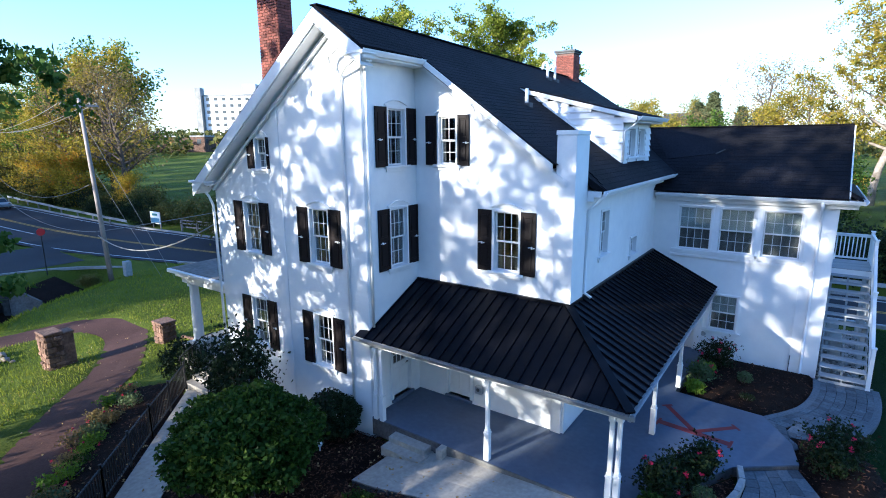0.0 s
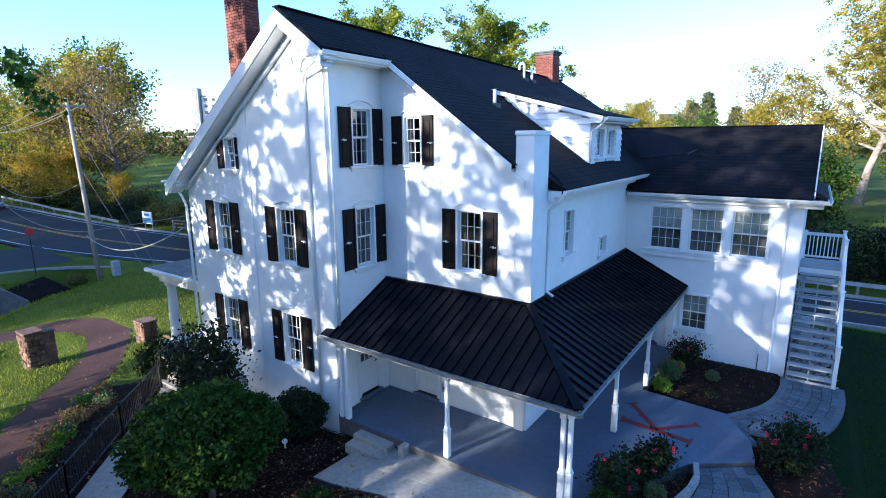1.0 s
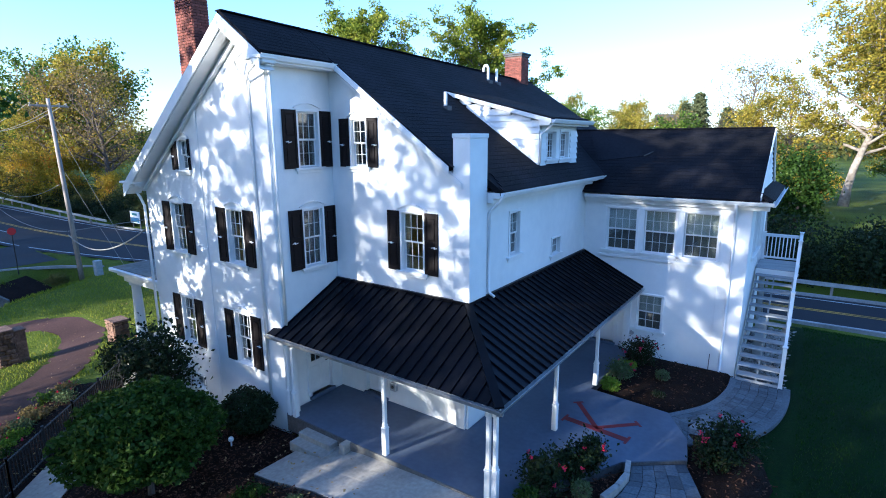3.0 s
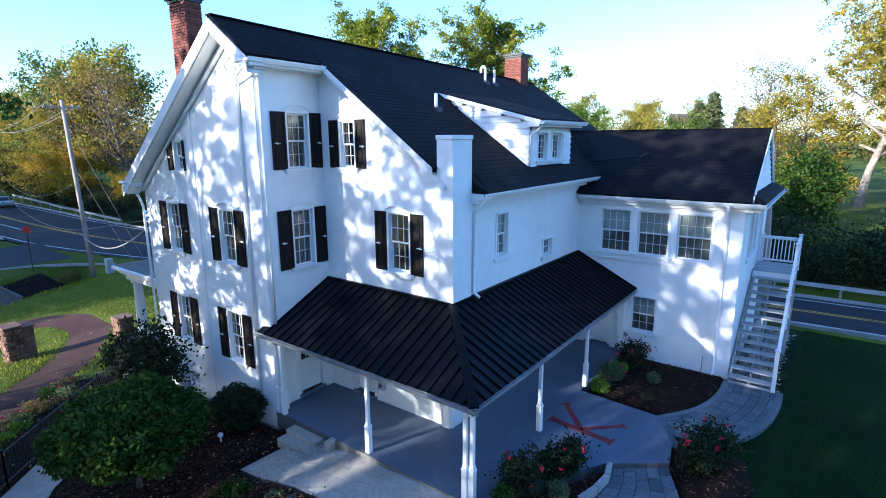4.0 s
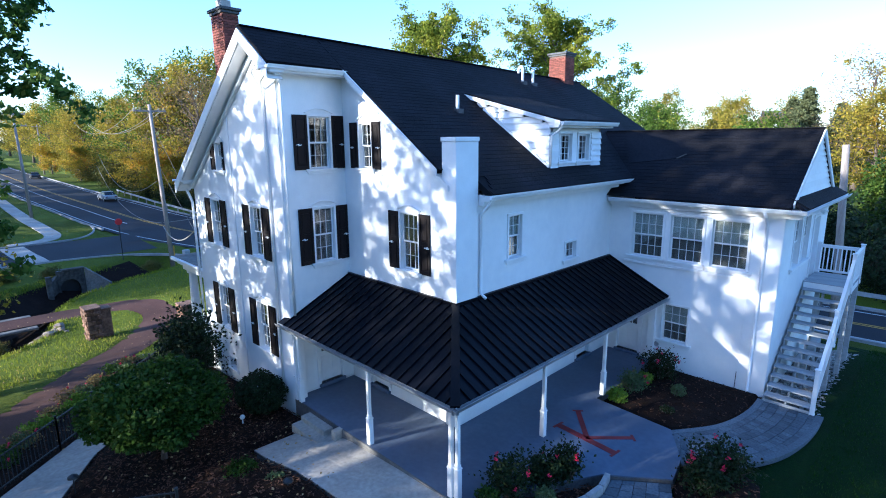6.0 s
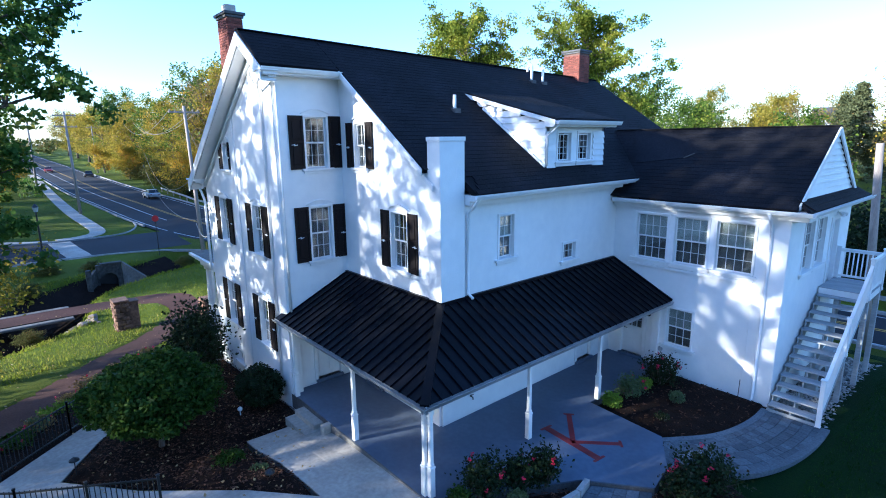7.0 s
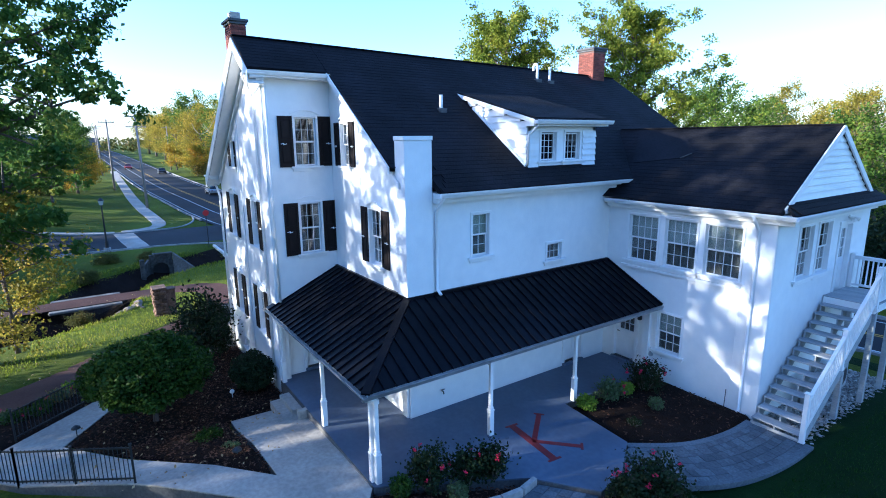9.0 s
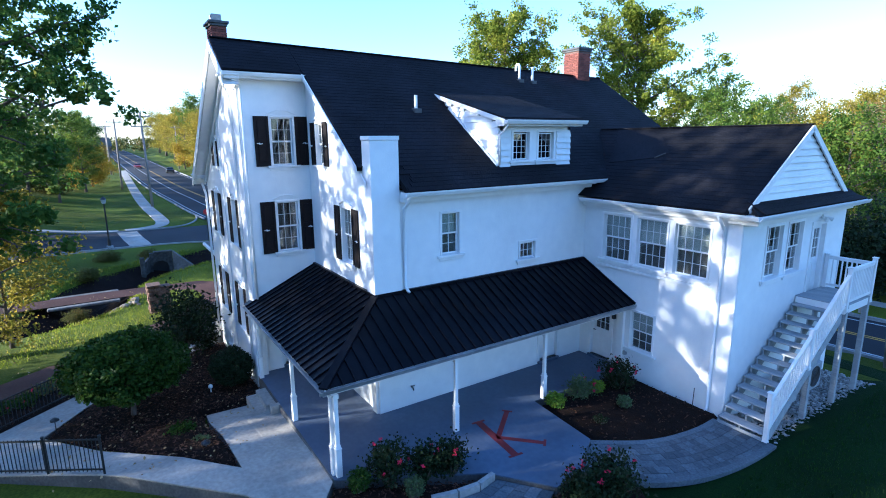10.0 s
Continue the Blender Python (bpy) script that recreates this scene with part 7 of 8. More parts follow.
copies(shade, [(-7.0, -15, 1.0, 150), (0.0, -15.5, 1.05, 280), (7.0, -16, 1.0, 230), (2.5, -23, 1.1, 310), (13, -19, 1.05, 100), (4.5, -12, 0.85, 200), (-3.5, -21, 1.15, 60), (17, 0, 0.8, 30), (-66, -26, 1.1, 20), (-78, -22, 1.0, 70), (-92, -24, 1.15, 120), (-108, -22, 1.1, 200), (-56, -30, 1.1, 160), (-125, -20, 1.1, 10)])
copy_thing(shade, pose(-11.9, -18.8, -0.8, 0, 0, 104) @ Matrix.Scale(0.98, 4))
# Unseen small trees added to shade the near end of the driveway strip.
copies(far_d, [(-19.5, -8.5, 0.8, 20), (-16.2, -9.5, 0.78, 140)])
# Trees added mainly for the shade they throw on stream banks and street.
copies(far_a, [(-57, -12, 0.75, 20), (-64, -15, 0.8, 130), (-51, -15, 0.6, 240), (-49, -10, 0.62, 33), (-46, -12.5, 0.6, 150), (-55, -5, 0.6, 250), (-60, -8, 0.7, 70), (-53, -9, 0.6, 190), (-67, -9, 0.75, 10), (-72, -17, 0.85, 300)])

# ---- surroundings ----


def stone_pier(x0, x1, y0, y1, z0, z1, label, wing=0.0):
    e = group_at("stone_pier", (x0 + x1) / 2, (y0 + y1) / 2, z0, label, "stone pier", "entrance piers")
    part("core", box(x0 + 0.05, x1 - 0.05, y0 + 0.05, y1 - 0.05, z0 - 0.4, z1 - 0.06), M_STONE, e)
    rng = random.Random(int(x0 * 10))
    hc = 0.24
    z = z0 - 0.3
    while z < z1 - 0.12:
        h = min(hc * rng.uniform(0.8, 1.2), z1 - 0.1 - z)
        for axis, fixed, a0, a1, s in (("y", y0, x0, x1, -1), ("y", y1, x0, x1, 1), ("x", x1, y0, y1, 1), ("x", x0, y0, y1, -1)):
            a = a0
            while a < a1 - 0.02:
                w = min(rng.uniform(0.24, 0.5), a1 - a)
                if a1 - a - w < 0.15:
                    w = a1 - a
                g = 0.012
                out = rng.uniform(0.0, 0.06)
                bm = bmesh.new()
                if axis == "y":
                    q = (a + g, a + w - g, min(fixed, fixed + s * out) - (0.0 if s > 0 else 0.0) - (0.1 if s > 0 else 0), max(fixed, fixed + s * out) + (0.1 if s < 0 else 0))
                    bx(bm, q[0], q[1], q[2], q[3], z + g, z + h - g, 0.035)
                else:
                    q = (min(fixed, fixed + s * out) - (0.1 if s > 0 else 0), max(fixed, fixed + s * out) + (0.1 if s < 0 else 0), a + g, a + w - g)
                    bx(bm, q[0], q[1], q[2], q[3], z + g, z + h - g, 0.035)
                for v in bm.verts:
                    v.co += Vector((rng.uniform(-1, 1), rng.uniform(-1, 1), rng.uniform(-1, 1))) * 0.018
                part("stone", bm, M_STONE, e)
                a += w
        z += h
    part("capstone", box(x0 - 0.05, x1 + 0.05, y0 - 0.05, y1 + 0.05, z1 - 0.1, z1, 0.03), M_STONE, e, "flat brown capstone")
    if wing:                                               # lower return wall behind the pier
        part("return_wall", box(x0 + 0.18, x1 - 0.12, y1 + 0.02, y1 + wing, z0 - 0.4, z1 - 0.22, 0.03), M_STONE, e)
        part("capstone", box(x0 + 0.12, x1 - 0.06, y1 + 0.03, y1 + wing + 0.05, z1 - 0.215, z1 - 0.13, 0.03), M_STONE, e, "flat brown capstone")


stone_pier(-28.1, -27.2, 7.72, 8.40, -2.4, -0.40, "rock-faced brown sandstone pier on the lawn by the driveway", 0.5)
stone_pier(-25.6, -24.8, 11.65, 12.35, -1.75, -0.55, "short brown sandstone pier beside the driveway")
# scalloped tile edging beyond the drive
for i in range(30):
    x, y = -24.4 + 0.24 * i, 12.45 - 0.012 * i
    e = new("edging_tile", cached("edging_tile", lambda: to_mesh(tube(bmesh.new(), [(-0.1, 0, 0), (0, 0, 0.10), (0.1, 0, 0.0)], 0.05, 6), "edging_tile", M_STONE)))
    e.location = (x, y, level(x, y) + 0.05)
    tagged(e, "small scalloped clay edging tile in the lawn", "edging tile", "scalloped edging")

# entrance portico on the far side
portico = group_at("portico", -18.3, 12.2, -0.2, "white columned entrance portico on the house's far side", "portico")
bm = bmesh.new()
bx(bm, -20.4, -16.22, 10.05, 14.4, 2.98, 3.12, 0.02)
bx(bm, -20.2, -16.22, 10.25, 14.2, 2.80, 2.98, 0.02)
bx(bm, -20.0, -16.22, 10.40, 14.0, 2.55, 2.80, 0.02)
part("roof", bm, M_TRIM, portico)
part("roof_membrane", box(-20.3, -16.23, 10.15, 14.3, 3.122, 3.15, 0.01), M_OLDCON, portico, "grey flat roof covering")
for x, y in ((-19.7, 10.7), (-19.7, 13.7), (-16.6, 10.7)):
    bm = tube(bmesh.new(), [(x, y, 0.0), (x, y, 0.12), (x, y, 0.13), (x, y, 1.0), (x, y, 2.38), (x, y, 2.40), (x, y, 2.55)], [0.26, 0.26, 0.20, 0.20, 0.165, 0.23, 0.25], 16)
    part("column", bm, M_TRIM, portico, smooth=False)
part("floor", box(-20.2, -16.22, 10.2, 14.3, -1.6, 0.0, 0.01), M_WALK, portico)
for i in range(4):
    st = part("step", box(-17.9, -16.4, 10.19 - 0.3 * (i + 1), 10.19 - 0.3 * i, -1.4, -0.14 * (i + 1), 0.01), M_WALK, portico)
for x in (-18.0, -16.35):
    bm = bmesh.new()
    pts = [(x, 10.3, 0.9), (x, 9.9, 0.85), (x, 9.1, 0.45), (x, 8.95, 0.30)]
    tube(bm, pts, 0.022, 6)
    for k in range(9):
        y = 10.25 - 0.16 * k
        zt = 0.9 - max(0.0, 9.95 - y) * 0.5
        tube(bm, [(x, y, -0.6 if y < 10.1 else 0.0), (x, y, zt)], 0.01, 5)
    part("handrail", bm, M_IRON, portico, "black iron handrail")

# utility poles and cables


def utility_pole(x, y, z, h, lean=(0, 0), arms=1, label="weathered grey-brown utility pole with a crossarm"):
    e = group_at("utility_pole", x, y, z, label, "utility pole", "utility poles")
    top = Vector((x + lean[0], y + lean[1], z + h))
    part("shaft", tube(bmesh.new(), [(x, y, z - 0.5), ((x + top.x) / 2, (y + top.y) / 2, z + h / 2), top], [0.19, 0.16, 0.12], 10), M_POLE, e, smooth=True)
    for k in range(arms):
        zz = top.z - 0.6 - 1.4 * k
        part("crossarm", box(top.x - 0.06, top.x + 0.06, top.y - 1.25, top.y + 1.25, zz, zz + 0.14, 0.01), M_POLE, e)
        for o in (-1.15, -0.7, 0.7, 1.15):
            part("insulator", tube(bmesh.new(), [(top.x, top.y + o, zz + 0.14), (top.x, top.y + o, zz + 0.30)], [0.05, 0.035], 8), M_CABLE, e)
    return top


pt = utility_pole(-43.6, 17.25, -2.45, 13.6, (-0.9, -0.15))
p2 = utility_pole(-79, 12.2, -1.3, 13.4, (0.2, -0.2), 2)
p3 = utility_pole(-108, 9.6, -0.8, 13.0, (0, 0.1))
p4 = utility_pole(-150, 9.0, -0.1, 12.5, (0, 0), 1)
p5 = utility_pole(-190, 9.5, 0.4, 12.5, (0, 0), 1)
p6 = utility_pole(-170, 27.0, 0.2, 12.5, (0, 0), 1)


def cable(a, b, sag, r=0.02, label="thin overhead cable between poles"):
    a, b = Vector(a), Vector(b)
    pts = []
    for i in range(21):
        s = i / 20
        p = a.lerp(b, s)
        p.z -= sag * 4 * s * (1 - s)
        pts.append(p)
    ob = new("cable", to_mesh(tube(bmesh.new(), pts, r, 5), "cable", M_CABLE))
    tagged(ob, label, "cable", "overhead cables")


A = Vector((pt.x, pt.y, pt.z - 0.3))
for o in (-1.15, 0.7, 1.15):
    cable(A + Vector((0, o, 0)), Vector((-120, 27 + o, 12)), 2.2)
cable(A + Vector((0, -0.1, -6.0)), Vector((-110, 27.0, 6.0)), 3.2, 0.022)
cable(A + Vector((0, -0.1, -9.6)), Vector((-110, 26.5, 4.0)), 2.6, 0.024)
cable(A + Vector((0, 0, -9.9)), Vector((WEST_X - 0.05, 10.3, 5.5)), 1.2, 0.03, "service cable from the pole to the house")
cable(A + Vector((0, 0, -9.6)), Vector((-40, 60, 6.0)), 0.8, 0.03)
cable(A + Vector((0.05, 0, -1.2)), Vector((-38.5, 19.6, -2.3)), 0.0, 0.012, "taut steel guy wire of the utility pole")
cable(A + Vector((0.05, 0, -4.2)), Vector((-39.6, 19.2, -2.3)), 0.0, 0.012, "taut steel guy wire of the utility pole")
for a, b in ((p2, p3), (p3, p4), (p4, p5)):
    for o in (-1.1, 0, 1.1):
        cable(a + Vector((0, o, -0.35)), b + Vector((0, o, -0.35)), 1.2, 0.02)
roadpole = group_at("utility_pole", 0.62, 34, -2.0, "sunlit pale wooden pole beyond the wing", "utility pole", "utility poles")
part("shaft", tube(bmesh.new(), [(0.62, 34, -2.4), (0.3, 34, 3.0), (0.0, 34, 7.75)], [0.19, 0.17, 0.15], 10), M_POLE, roadpole, smooth=True)
# reflector tube at the foot of the guy, stop sign, yellow marker, cabinet
stop = group_at("stop_sign", -48.2, 14.6, -2.0, "red octagonal traffic sign on a dark post", "road sign")
part("post", box(-48.23, -48.17, 14.57, 14.63, -2.2, 1.45, 0.0), M_IRON, stop)
sv = [(-48.13, 14.6 + 0.30 * math.cos(math.pi / 8 + i * math.pi / 4), 1.25 + 0.30 * math.sin(math.pi / 8 + i * math.pi / 4)) for i in range(8)]
part("plate", slab_poly(sv, 0.02, (1, 0, 0)), plain("sign_red", (0.45, 0.02, 0.025), 0.4), stop)
marker = tagged(new("marker_post", to_mesh(tube(bmesh.new(), [(-46.3, 18.3, -2.3), (-46.3, 18.3, -1.2)], 0.06, 8), "marker_post", M_YELLOW)), "yellow plastic marker post in the verge", "marker post")
cab = tagged(new("utility_cabinet", to_mesh(box(-43.3, -42.8, 18.0, 18.5, -2.3, -1.1, 0.04), "utility_cabinet", M_STAIR)), "pale green utility cabinet on the lawn", "utility cabinet")
board = group_at("sign_board", -61, 29.6, -1.9, "white and blue information board on two posts", "sign board")
part("panel", box(-62.1, -60.0, 29.5, 29.6, -1.2, 0.15, 0.02), M_TRIM, board)
part("stripe", box(-62.0, -60.1, 29.48, 29.499, -1.1, -0.55), plain("sign_blue", (0.05, 0.16, 0.3), 0.5), board)
part("stripe", box(-61.6, -60.5, 29.48, 29.499, -0.3, -0.05), plain("sign_teal", (0.05, 0.2, 0.2), 0.5), board)
for x in (-61.9, -60.2):
    part("post", box(x - 0.05, x + 0.05, 29.6, 29.7, -2.4, 0.1), M_POLE, board)
# timber rail fence and bridge parapet beyond the road
rail = group_at("timber_fence", -55, 30.8, -2.0, "weathered timber rail fence beyond the road", "fence")
for i in range(8):
    x, y = -57.5 + 2.1 * i, 30.6 + 0.62 * i
    part("post", box(x - 0.09, x + 0.09, y - 0.09, y + 0.09, level(x, y) - 0.3, level(x, y) + 1.25, 0.01), M_POLE, rail)
    if i < 7:
        for hh in (0.45, 0.85, 1.2):
            part("rail", beam(bmesh.new(), (x, y, level(x, y) + hh), (x + 2.1, y + 0.62, level(x + 2.1, y + 0.62) + hh), 0.05, 0.14), M_POLE, rail)


def guard_rail(pts, label):
    g = group_at("guard_rail", pts[0][0], pts[0][1], level(*pts[0]), label, "guard rail")
    for (ax, ay), (b, c) in zip(pts, pts[1:]):
        A_, B_ = Vector((ax, ay, level(ax, ay) + 0.72)), Vector((b, c, level(b, c) + 0.72))
        bm = beam(bmesh.new(), A_ + Vector((0, 0, 0.09)), B_ + Vector((0, 0, 0.09)), 0.06, 0.11)
        beam(bm, A_ - Vector((0, 0, 0.07)), B_ - Vector((0, 0, 0.07)), 0.06, 0.11)
        beam(bm, A_, B_, 0.03, 0.10)
        part("beam", bm, M_STEEL, g)
        part("post", box(ax - 0.07, ax + 0.07, ay + 0.05, ay + 0.2, level(ax, ay) - 0.4, level(ax, ay) + 0.8), M_POLE, g)


guard_rail([(-14 + 3.6 * i, 42.2 if i > 3 else 41.2 + 0.25 * i) for i in range(10)], "galvanised steel guard rail along the road")
guard_rail([(-100 + 4 * i, 26.9 - 0.03 * i if i < 6 else 27.0 + 0.10 * (i - 5) ** 1.4) for i in range(10)], "galvanised steel guard rail on the road's far side")


# stream culvert with splayed concrete wings, stones and a footbridge edge
culvert = group_at("culvert", -43.3, 9.6, -3.4, "pale concrete culvert headwall over the stream", "culvert")
CY, CZ, CR = 9.75, -2.75, 0.62
arch = [(CY - CR * math.cos(math.pi * k / 12), CZ + CR * math.sin(math.pi * k / 12)) for k in range(13)]
rim = [(8.95 + (10.7 - 8.95) * k / 12, -1.42 + 0.03 * math.sin(k * 1.9)) for k in range(13)]
hw = bmesh.new()
front = [hw.verts.new((-43.2, y, z)) for y, z in arch], [hw.verts.new((-43.2 + 0.03 * (k % 2), y, z)) for k, (y, z) in enumerate(rim)]
cheek = []
for k in range(12):
    cheek.append(hw.faces.new((front[0][k], front[0][k + 1], front[1][k + 1], front[1][k])))
for side in (0, 12):
    y = rim[side][0]
    lo, li = hw.verts.new((-43.2, y, -4.1)), hw.verts.new((-43.2, arch[side][0], -4.1))
    cheek.append(hw.faces.new((front[1][side], front[0][side], li, lo)))
grown = bmesh.ops.extrude_face_region(hw, geom=cheek)
for v in grown["geom"]:
    if isinstance(v, bmesh.types.BMVert):
        v.co.x -= 0.35
bmesh.ops.recalc_face_normals(hw, faces=hw.faces)
# Headwall, coping and pillar take the concrete whose colour includes the shade.
part("headwall", hw, M_CULVERT, culvert)
part("coping", box(-43.62, -43.12, 9.25, 10.75, -1.44, -1.30, 0.03), M_CULVERT, culvert)
part("wing_wall", slab_poly([(-43.2, 10.72, -1.36), (-42.0, 12.1, -2.6), (-42.0, 12.1, -4.0), (-43.2, 10.72, -4.0)], 0.22, (0.7, -0.6, 0)), M_OLDCON, culvert)
part("wing_wall", slab_poly([(-43.25, 8.95, -1.75), (-42.5, 8.45, -2.1), (-42.5, 8.45, -4.0), (-43.25, 8.95, -4.0)], 0.25, (0.7, 0.6, 0)), M_CULVERT, culvert)
part("pillar", box(-42.7, -42.3, 8.15, 8.5, -4.0, -1.55, 0.05), M_CULVERT, culvert)
# Capped black cylinder fills the arch in place of the hollow's darkness.
part("barrel", tube(bmesh.new(), [(-43.5, CY, CZ - 0.05), (-48.0, CY, CZ - 0.05)], 0.70, 16), M_IRON, culvert)
# Soil ribbon kept wide and dark to stand for bank shade and brown growth.
bedw = part("stream_bed", ribbon(resample(rounded(CREEK), 0.6), 2.6, -2.6, 0.0, zf=lambda x, y: max(ground_z(x, y) + 0.03, level(x, y) - 1.44)), M_MULCH, None)
tagged(bedw, "dark muddy stream bed, widened to stand for the shaded banks too", "stream", kind="structure")
rng = random.Random(9)
bank = group_at("bank_stones", -32, 6.6, -2.6, "loose pale boulders along the stream by the path", "boulders", kind="stuff")
bm = bmesh.new()
for k in range(60):
    x, y = rng.choice(((-31.4, 6.3), (-31.2, 6.6), (-31.7, 6.0), (-42.0, 11.0), (-32.0, 5.6)))
    x, y = x + rng.gauss(0, 0.5), y + rng.gauss(0, 0.5)
    s = rng.uniform(0.12, 0.34)
    r = bmesh.ops.create_icosphere(bm, subdivisions=1, radius=s)["verts"]
    for v in r:
        v.co = v.co * rng.uniform(0.75, 1.2)
        v.co.z *= 0.7
        v.co += Vector((x, y, ground_z(x, y) + s * 0.2))
part("boulders", bm, M_BOULDER, bank)
foot = group_at("path_bridge", -34.2, 4.4, -2.4, "stone edge of the little bridge under the driveway", "bridge")
for x in (-32.85, -35.55):
    part("edge_slab", box(x - 0.25, x + 0.22, 2.3, 6.3, -2.50, -2.345, 0.04), M_OLDCON, foot, "flat grey stone slab")

# street lamp
lampp = group_at("street_lamp", -51.6, 6.2, -1.95, "black cast-iron street lamp with a glass lantern", "street lamp")
part("base", tube(bmesh.new(), [(-51.6, 6.2, -2.1), (-51.6, 6.2, -1.75), (-51.6, 6.2, -1.74)], [0.3, 0.3, 0.22], 10), M_KERB, lampp)
part("pole", tube(bmesh.new(), [(-51.6, 6.2, -1.8), (-51.6, 6.2, -1.1), (-51.6, 6.2, -1.0), (-51.6, 6.2, 2.35)], [0.16, 0.13, 0.08, 0.06], 10), M_IRON, lampp)
part("lantern", tube(bmesh.new(), [(-51.6, 6.2, 2.35), (-51.6, 6.2, 2.75)], [0.14, 0.24], 8), M_LANTERN, lampp, "frosted glass lantern")
part("cap", tube(bmesh.new(), [(-51.6, 6.2, 2.75), (-51.6, 6.2, 2.82), (-51.6, 6.2, 3.05)], [0.28, 0.22, 0.03], 8), M_IRON, lampp)


# garden lights
def path_light(x, y, z):
    e = group_at("path_light", x, y, z, "small dark mushroom-topped garden path light", "garden light", "garden lights")
    part("stake", tube(bmesh.new(), [(x, y, z - 0.1), (x, y, z + 0.46)], 0.014, 6), M_IRON, e)
    part("hood", tube(bmesh.new(), [(x, y, z + 0.43), (x, y, z + 0.47), (x, y, z + 0.52)], [0.12, 0.11, 0.03], 10), M_IRON, e)


path_light(-9.95, 4.15, -0.22)
path_light(-5.75, 7.55, 0.05)
globe = bmesh.new()
bmesh.ops.create_uvsphere(globe, u_segments=12, v_segments=8, radius=0.075)
gl = group_at("globe_light", -9.95, 8.35, 0.0, "small white globe garden light in the mulch", "garden light")
part("globe", globe, M_TRIM, gl, local=True, smooth=True)
gl.children[0].location = (0, 0, 0.10)
part("stem", tube(bmesh.new(), [(-9.95, 8.35, -0.1), (-9.95, 8.35, 0.04)], 0.02, 6), M_TRIM, gl)


# parked cars along the road
def car(x, y, z, turn, paint, label):
    e = group_at("car", x, y, z, label, "car", "cars on the road")
    m = pose(x, y, z, 0, 0, turn)

    def add(name, bm, mat, lab=""):
        bmesh.ops.transform(bm, matrix=m, verts=bm.verts)
        return part(name, bm, mat, e, lab)
    prof = [(-2.2, 0.35), (-2.25, 0.75), (-2.0, 0.92), (-1.35, 0.98), (1.0, 0.98), (1.9, 0.85), (2.2, 0.7), (2.22, 0.35)]
    bm = bmesh.new()
    a = [bm.verts.new((px, -0.86, pz)) for px, pz in prof]
    b = [bm.verts.new((px, 0.86, pz)) for px, pz in prof]
    bm.faces.new(a)
    bm.faces.new(b[::-1])
    for i in range(len(prof)):
        bm.faces.new((a[i], b[i], b[(i + 1) % len(prof)], a[(i + 1) % len(prof)]))
    bmesh.ops.recalc_face_normals(bm, faces=bm.faces)
    bmesh.ops.bevel(bm, geom=bm.edges[:], offset=0.06, segments=2, affect="EDGES")
    add("body", bm, paint)
    bm = bmesh.new()
    lo = [(-1.7, 0.97), (0.95, 0.97), (0.25, 1.42), (-1.1, 1.42)]
    a = [bm.verts.new((px, -0.76 if pz < 1 else -0.62, pz)) for px, pz in lo]
    b = [bm.verts.new((px, 0.76 if pz < 1 else 0.62, pz)) for px, pz in lo]
    bm.faces.new(a)
    bm.faces.new(b[::-1])
    for i in range(4):
        bm.faces.new((a[i], b[i], b[(i + 1) % 4], a[(i + 1) % 4]))
    bmesh.ops.recalc_face_normals(bm, faces=bm.faces)
    add("cabin_glass", bm, plain("tinted_glass", (0.02, 0.025, 0.03), 0.1), "dark tinted windows")
    add("roof", box(-1.08, 0.23, -0.61, 0.61, 1.41, 1.46, 0.015), paint)
    for wx in (-1.4, 1.4):
        for wy in (-0.8, 0.8):
            w = add("wheel", tube(bmesh.new(), [(wx, wy - 0.1, 0.32), (wx, wy + 0.1, 0.32)], 0.32, 14), M_IRON)
            part("rim", (lambda q: (bmesh.ops.transform(q, matrix=m, verts=q.verts), q)[1])(tube(bmesh.new(), [(wx, wy - 0.11, 0.32), (wx, wy + 0.11, 0.32)], 0.19, 10)), M_STEEL, w)
    for wy in (-0.62, 0.62):
        add("headlight", box(2.17, 2.245, wy - 0.16, wy + 0.16, 0.62, 0.74, 0.01), M_LANTERN, "clear headlight")
        add("tail_light", box(-2.27, -2.2, wy - 0.16, wy + 0.16, 0.68, 0.8, 0.01), M_RED, "red tail light")


car(-92, 23.6, road_z(-92, 23.6), 182, plain("silver_paint", (0.5, 0.52, 0.54), 0.3, 0.5), "silver saloon car on the road")
car(-150, 22.3, road_z(-150, 22.3), 178, plain("grey_paint", (0.08, 0.09, 0.1), 0.3, 0.5), "dark grey car far along the road")
car(-175, 16.3, road_z(-175, 16.3), 0, plain("red_paint", (0.3, 0.03, 0.03), 0.3, 0.3), "dark red car far along the road")


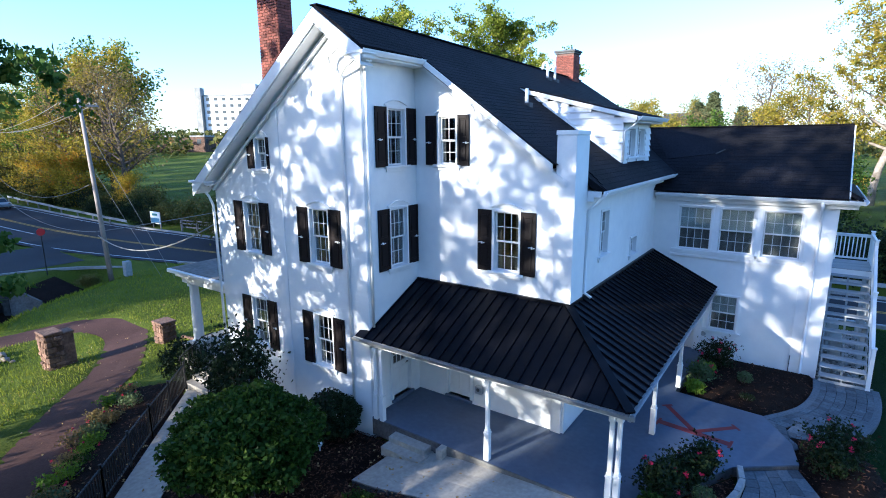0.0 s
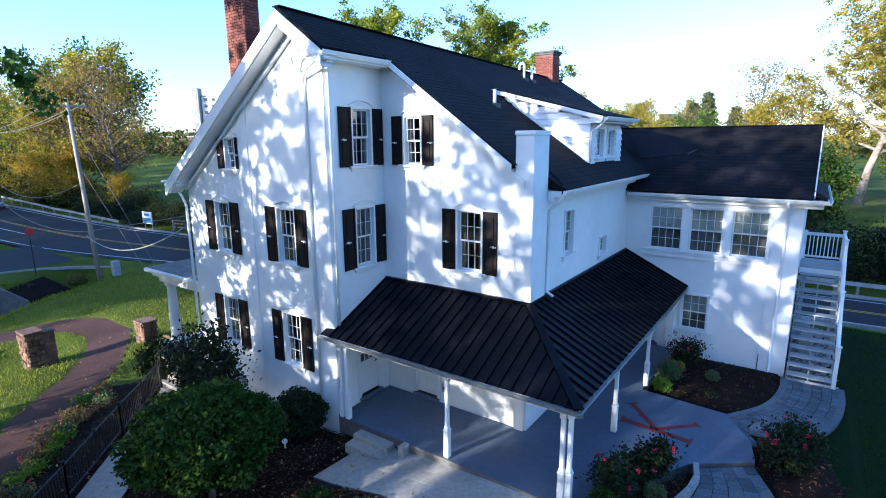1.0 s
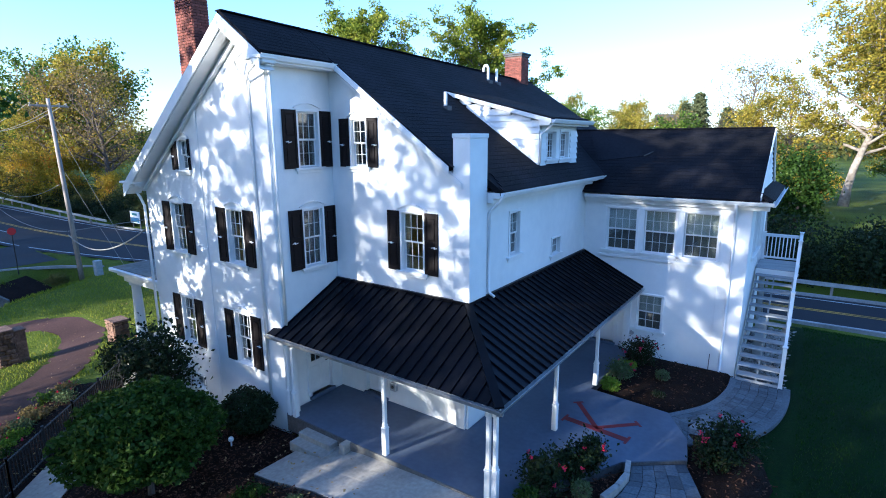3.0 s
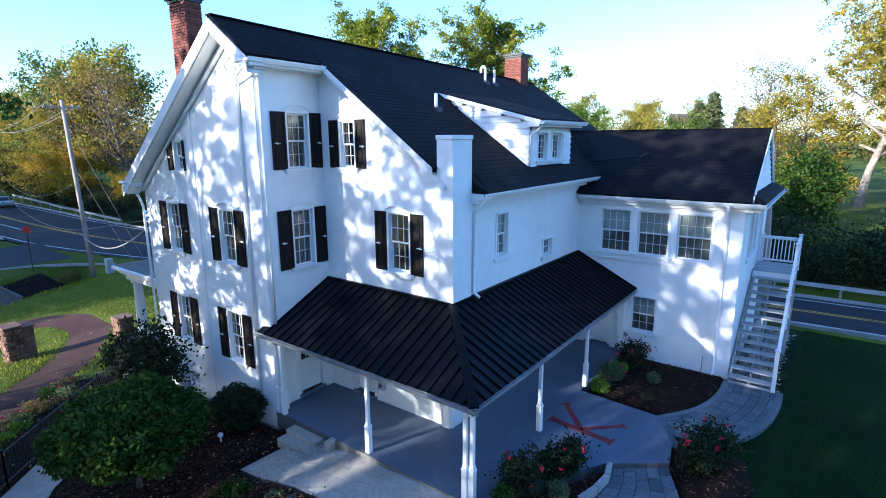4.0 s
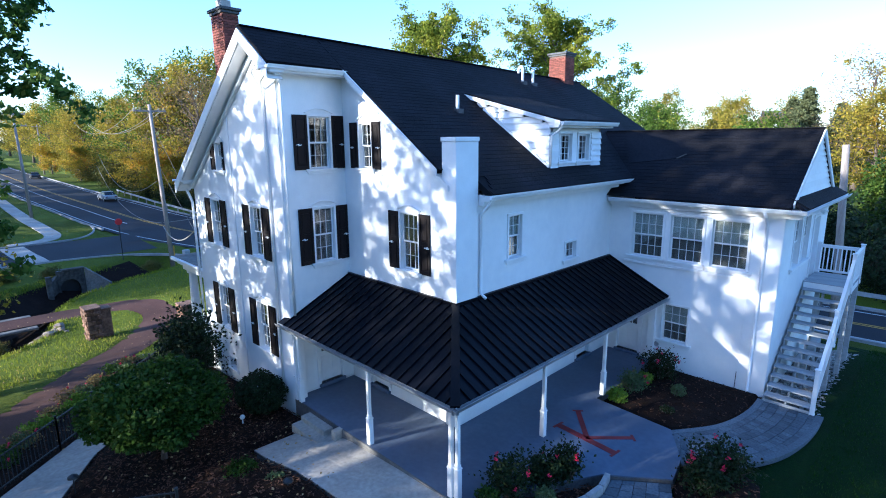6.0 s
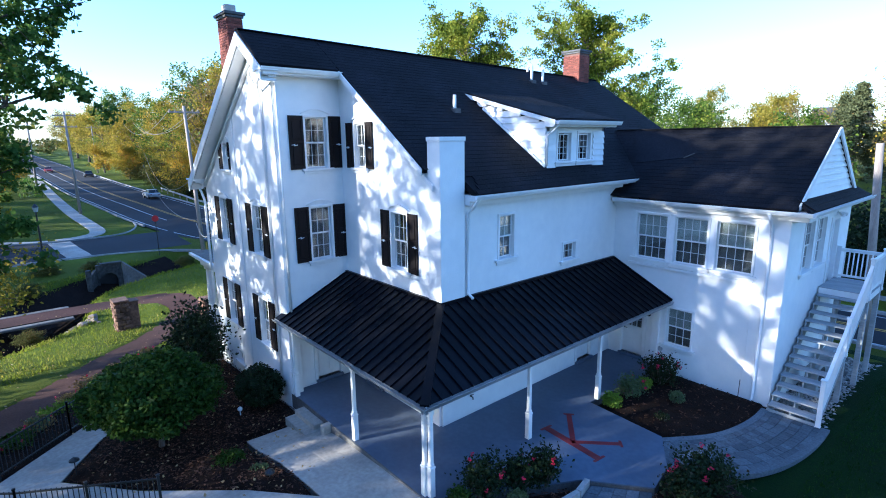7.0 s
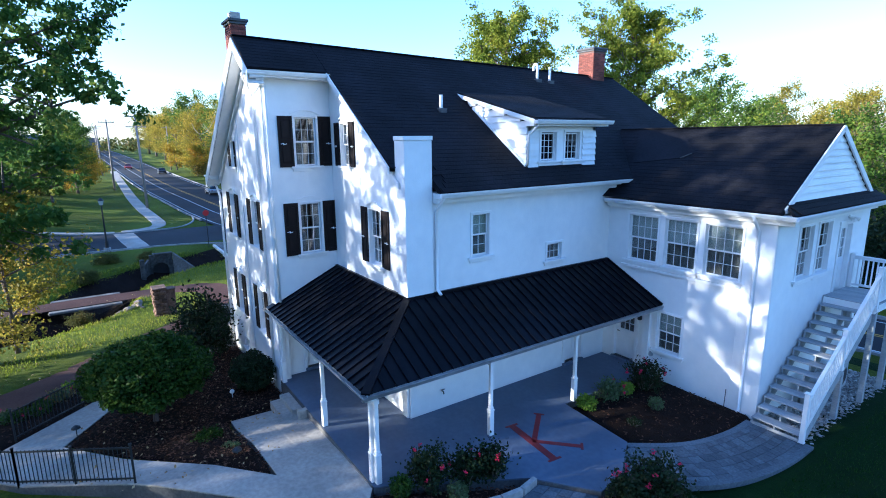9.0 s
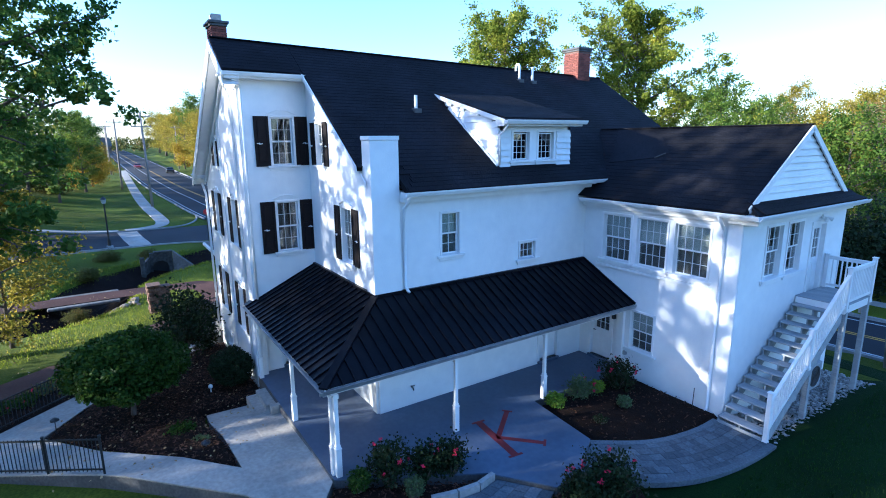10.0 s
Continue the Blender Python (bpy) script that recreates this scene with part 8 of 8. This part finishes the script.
# buildings far off
def block_house(name, x, y, z, wx, wy, h, storeys, bays, wall_mat, label, roof="flat", turn=0.0):
    e = group_at(name, x, y, z, label, "building", "distant buildings")
    e.matrix_basis = pose(x, y, z, 0, 0, turn)

    def add(nm, bm, mat, parent=None):
        return place(new(nm, to_mesh(bm, nm, mat)), parent or e)
    add("wall", box(-wx / 2, wx / 2, -wy / 2, wy / 2, -4, h), wall_mat)
    if roof == "flat":
        add("roof", box(-wx / 2 - 0.2, wx / 2 + 0.2, -wy / 2 - 0.2, wy / 2 + 0.2, h, h + 0.5), M_KERB)
    else:
        bm = bmesh.new()
        v = [bm.verts.new(p) for p in ((-wx / 2 - 0.5, -wy / 2 - 0.6, h), (wx / 2 + 0.5, -wy / 2 - 0.6, h), (wx / 2 + 0.5, wy / 2 + 0.6, h), (-wx / 2 - 0.5, wy / 2 + 0.6, h), (-wx / 2 - 0.5, 0, h + wy * 0.38), (wx / 2 + 0.5, 0, h + wy * 0.38))]
        for f in ((0, 1, 5, 4), (2, 3, 4, 5), (0, 4, 3), (1, 2, 5), (3, 2, 1, 0)):
            bm.faces.new([v[i] for i in f])
        add("roof", bm, M_CAPSTONE)
    sh = h / storeys
    glassy = cached("far_pane_mat", lambda: plain("far_window_glass", (0.05, 0.06, 0.07), 0.15))
    for s in range(storeys):
        for i in range(bays):
            u = -wx / 2 + wx * (i + 0.5) / bays
            add("window", box(u - 0.8, u + 0.8, -wy / 2 - 0.05, -wy / 2 + 0.1, s * sh + sh * 0.3, s * sh + sh * 0.78), glassy)
        for i in range(max(1, bays // 2)):
            u = -wy / 2 + wy * (i + 0.5) / max(1, bays // 2)
            add("window", box(wx / 2 - 0.1, wx / 2 + 0.05, u - 0.7, u + 0.7, s * sh + sh * 0.3, s * sh + sh * 0.78), glassy)
    return e


apt = block_house("apartment_block", -219, 151, 8.0, 28, 16, 19.5, 7, 8, M_TRIM, "white seven-storey apartment block on the far hill", turn=35)
place(new("lift_tower", to_mesh(box(-17, -14.5, -10, -6, -4, 23), "lift_tower", M_KERB)), apt)
place(new("plant_room", to_mesh(box(2, 8, -4, 4, 20.5, 25), "plant_room", M_STAIR)), apt)
block_house("low_building", -205, 112, 6.0, 26, 10, 3.6, 1, 6, M_STONE, "low brown building on the far hill", turn=30)
block_house("far_house", -325, 4, 2.5, 18, 12, 3.4, 1, 4, M_STONE, "far house with a brown roof beyond the road", "gable", 80)
block_house("far_house", -300, -8, 2.0, 26, 14, 4.5, 1, 5, M_STONE, "far low house with a dark roof beyond the road", "gable", 95)
block_house("far_house", -34, 178, 7.5, 12, 9, 4.5, 2, 3, M_TRIM, "white house among distant trees", "gable", 10)
block_house("far_house", 22, 104, 3.0, 14, 9, 4.5, 2, 4, M_TRIM, "pale house behind the sycamores", "gable", 170)
rp = group_at("field_pole", -0.6, 66, 1.0, "thin white pole standing in the far field", "pole")
part("shaft", tube(bmesh.new(), [(-0.6, 66, 0.5), (-0.6, 66, 4.6)], 0.07, 8), M_TRIM, rp)

# woods along the horizon
nr = np.random.default_rng(31)
cl = []
for k in range(2600):
    a = math.radians(nr.uniform(-35, 125))
    r = nr.uniform(190, 520)
    x, y = -math.sin(a) * r, math.cos(a) * r
    if x < -120 and abs(y - 17) < (22 if x > -330 else 0):
        continue
    hgt = 6 + 4 * (noise.noise(Vector((x * 0.02, y * 0.02, 0))) + 0.1)
    cl.append((x, y, level(x, y), max(3.0, hgt)))
q = []
for x, y, z, h in cl:
    m = 26
    d = nr.normal(size=(m, 3))
    d /= np.linalg.norm(d, axis=1)[:, None]
    q.append(np.array([x, y, z + h * 0.55]) + d * np.array([3.6, 3.6, h * 0.5]) * nr.uniform(0.7, 1.0, (m, 1)))
woods = new("far_woods", quads_mesh("far_woods", leaf_quads(nr, np.concatenate(q), 2.0), M_SCRUB))
tagged(woods, "distant autumn woods along the horizon", "woods", kind="stuff")

# ---- bricks and shingles ----
for args in CHIMNEYS:
    brick_chimney(*args)
RIDGE_V = Vector((1, 0, -EAST_SLOPE)).normalized()
shingle_field(roof_e, (RIDGE_X, 11.82, zr), (0, 1, 0), RIDGE_V, 15.4, 6.33 / RIDGE_V.x, lambda u, v: not (11.82 + u < 13.0 and RIDGE_X + v * RIDGE_V.x > -5.12), lambda u, v: 1.2 < u < 6.5 and 4.9 < v < 7.0)
shingle_field(roof_e, (RIDGE_X, 9.43, zr), (0, 1, 0), RIDGE_V, 2.38, 1.52 / RIDGE_V.x, lambda u, v: True, lambda u, v: False)
WV = Vector((0, -1, -WS)).normalized()
shingle_field(roof_s, (-6.4, WR_Y, WR_Z), (1, 0, 0), WV, 7.33, (WR_Y - 19.75) / -WV.y, lambda u, v: True, lambda u, v: False)
DV = Vector((-8.45 + 4.42, 0, 9.70 - 8.66)).normalized() * -1
shingle_field(roof_d, (-8.3, DY0 - 0.09, dr(-8.3)), (0, 1, 0), DV, DY1 - DY0 + 0.33, 3.85 / DV.x, lambda u, v: True, lambda u, v: False)
KV = Vector((0.48, 0, -0.28)).normalized()
shingle_field(skirt, (0.84, 20.0, 6.42), (0, 1, 0), KV, 6.1, 0.54, lambda u, v: True, lambda u, v: False)
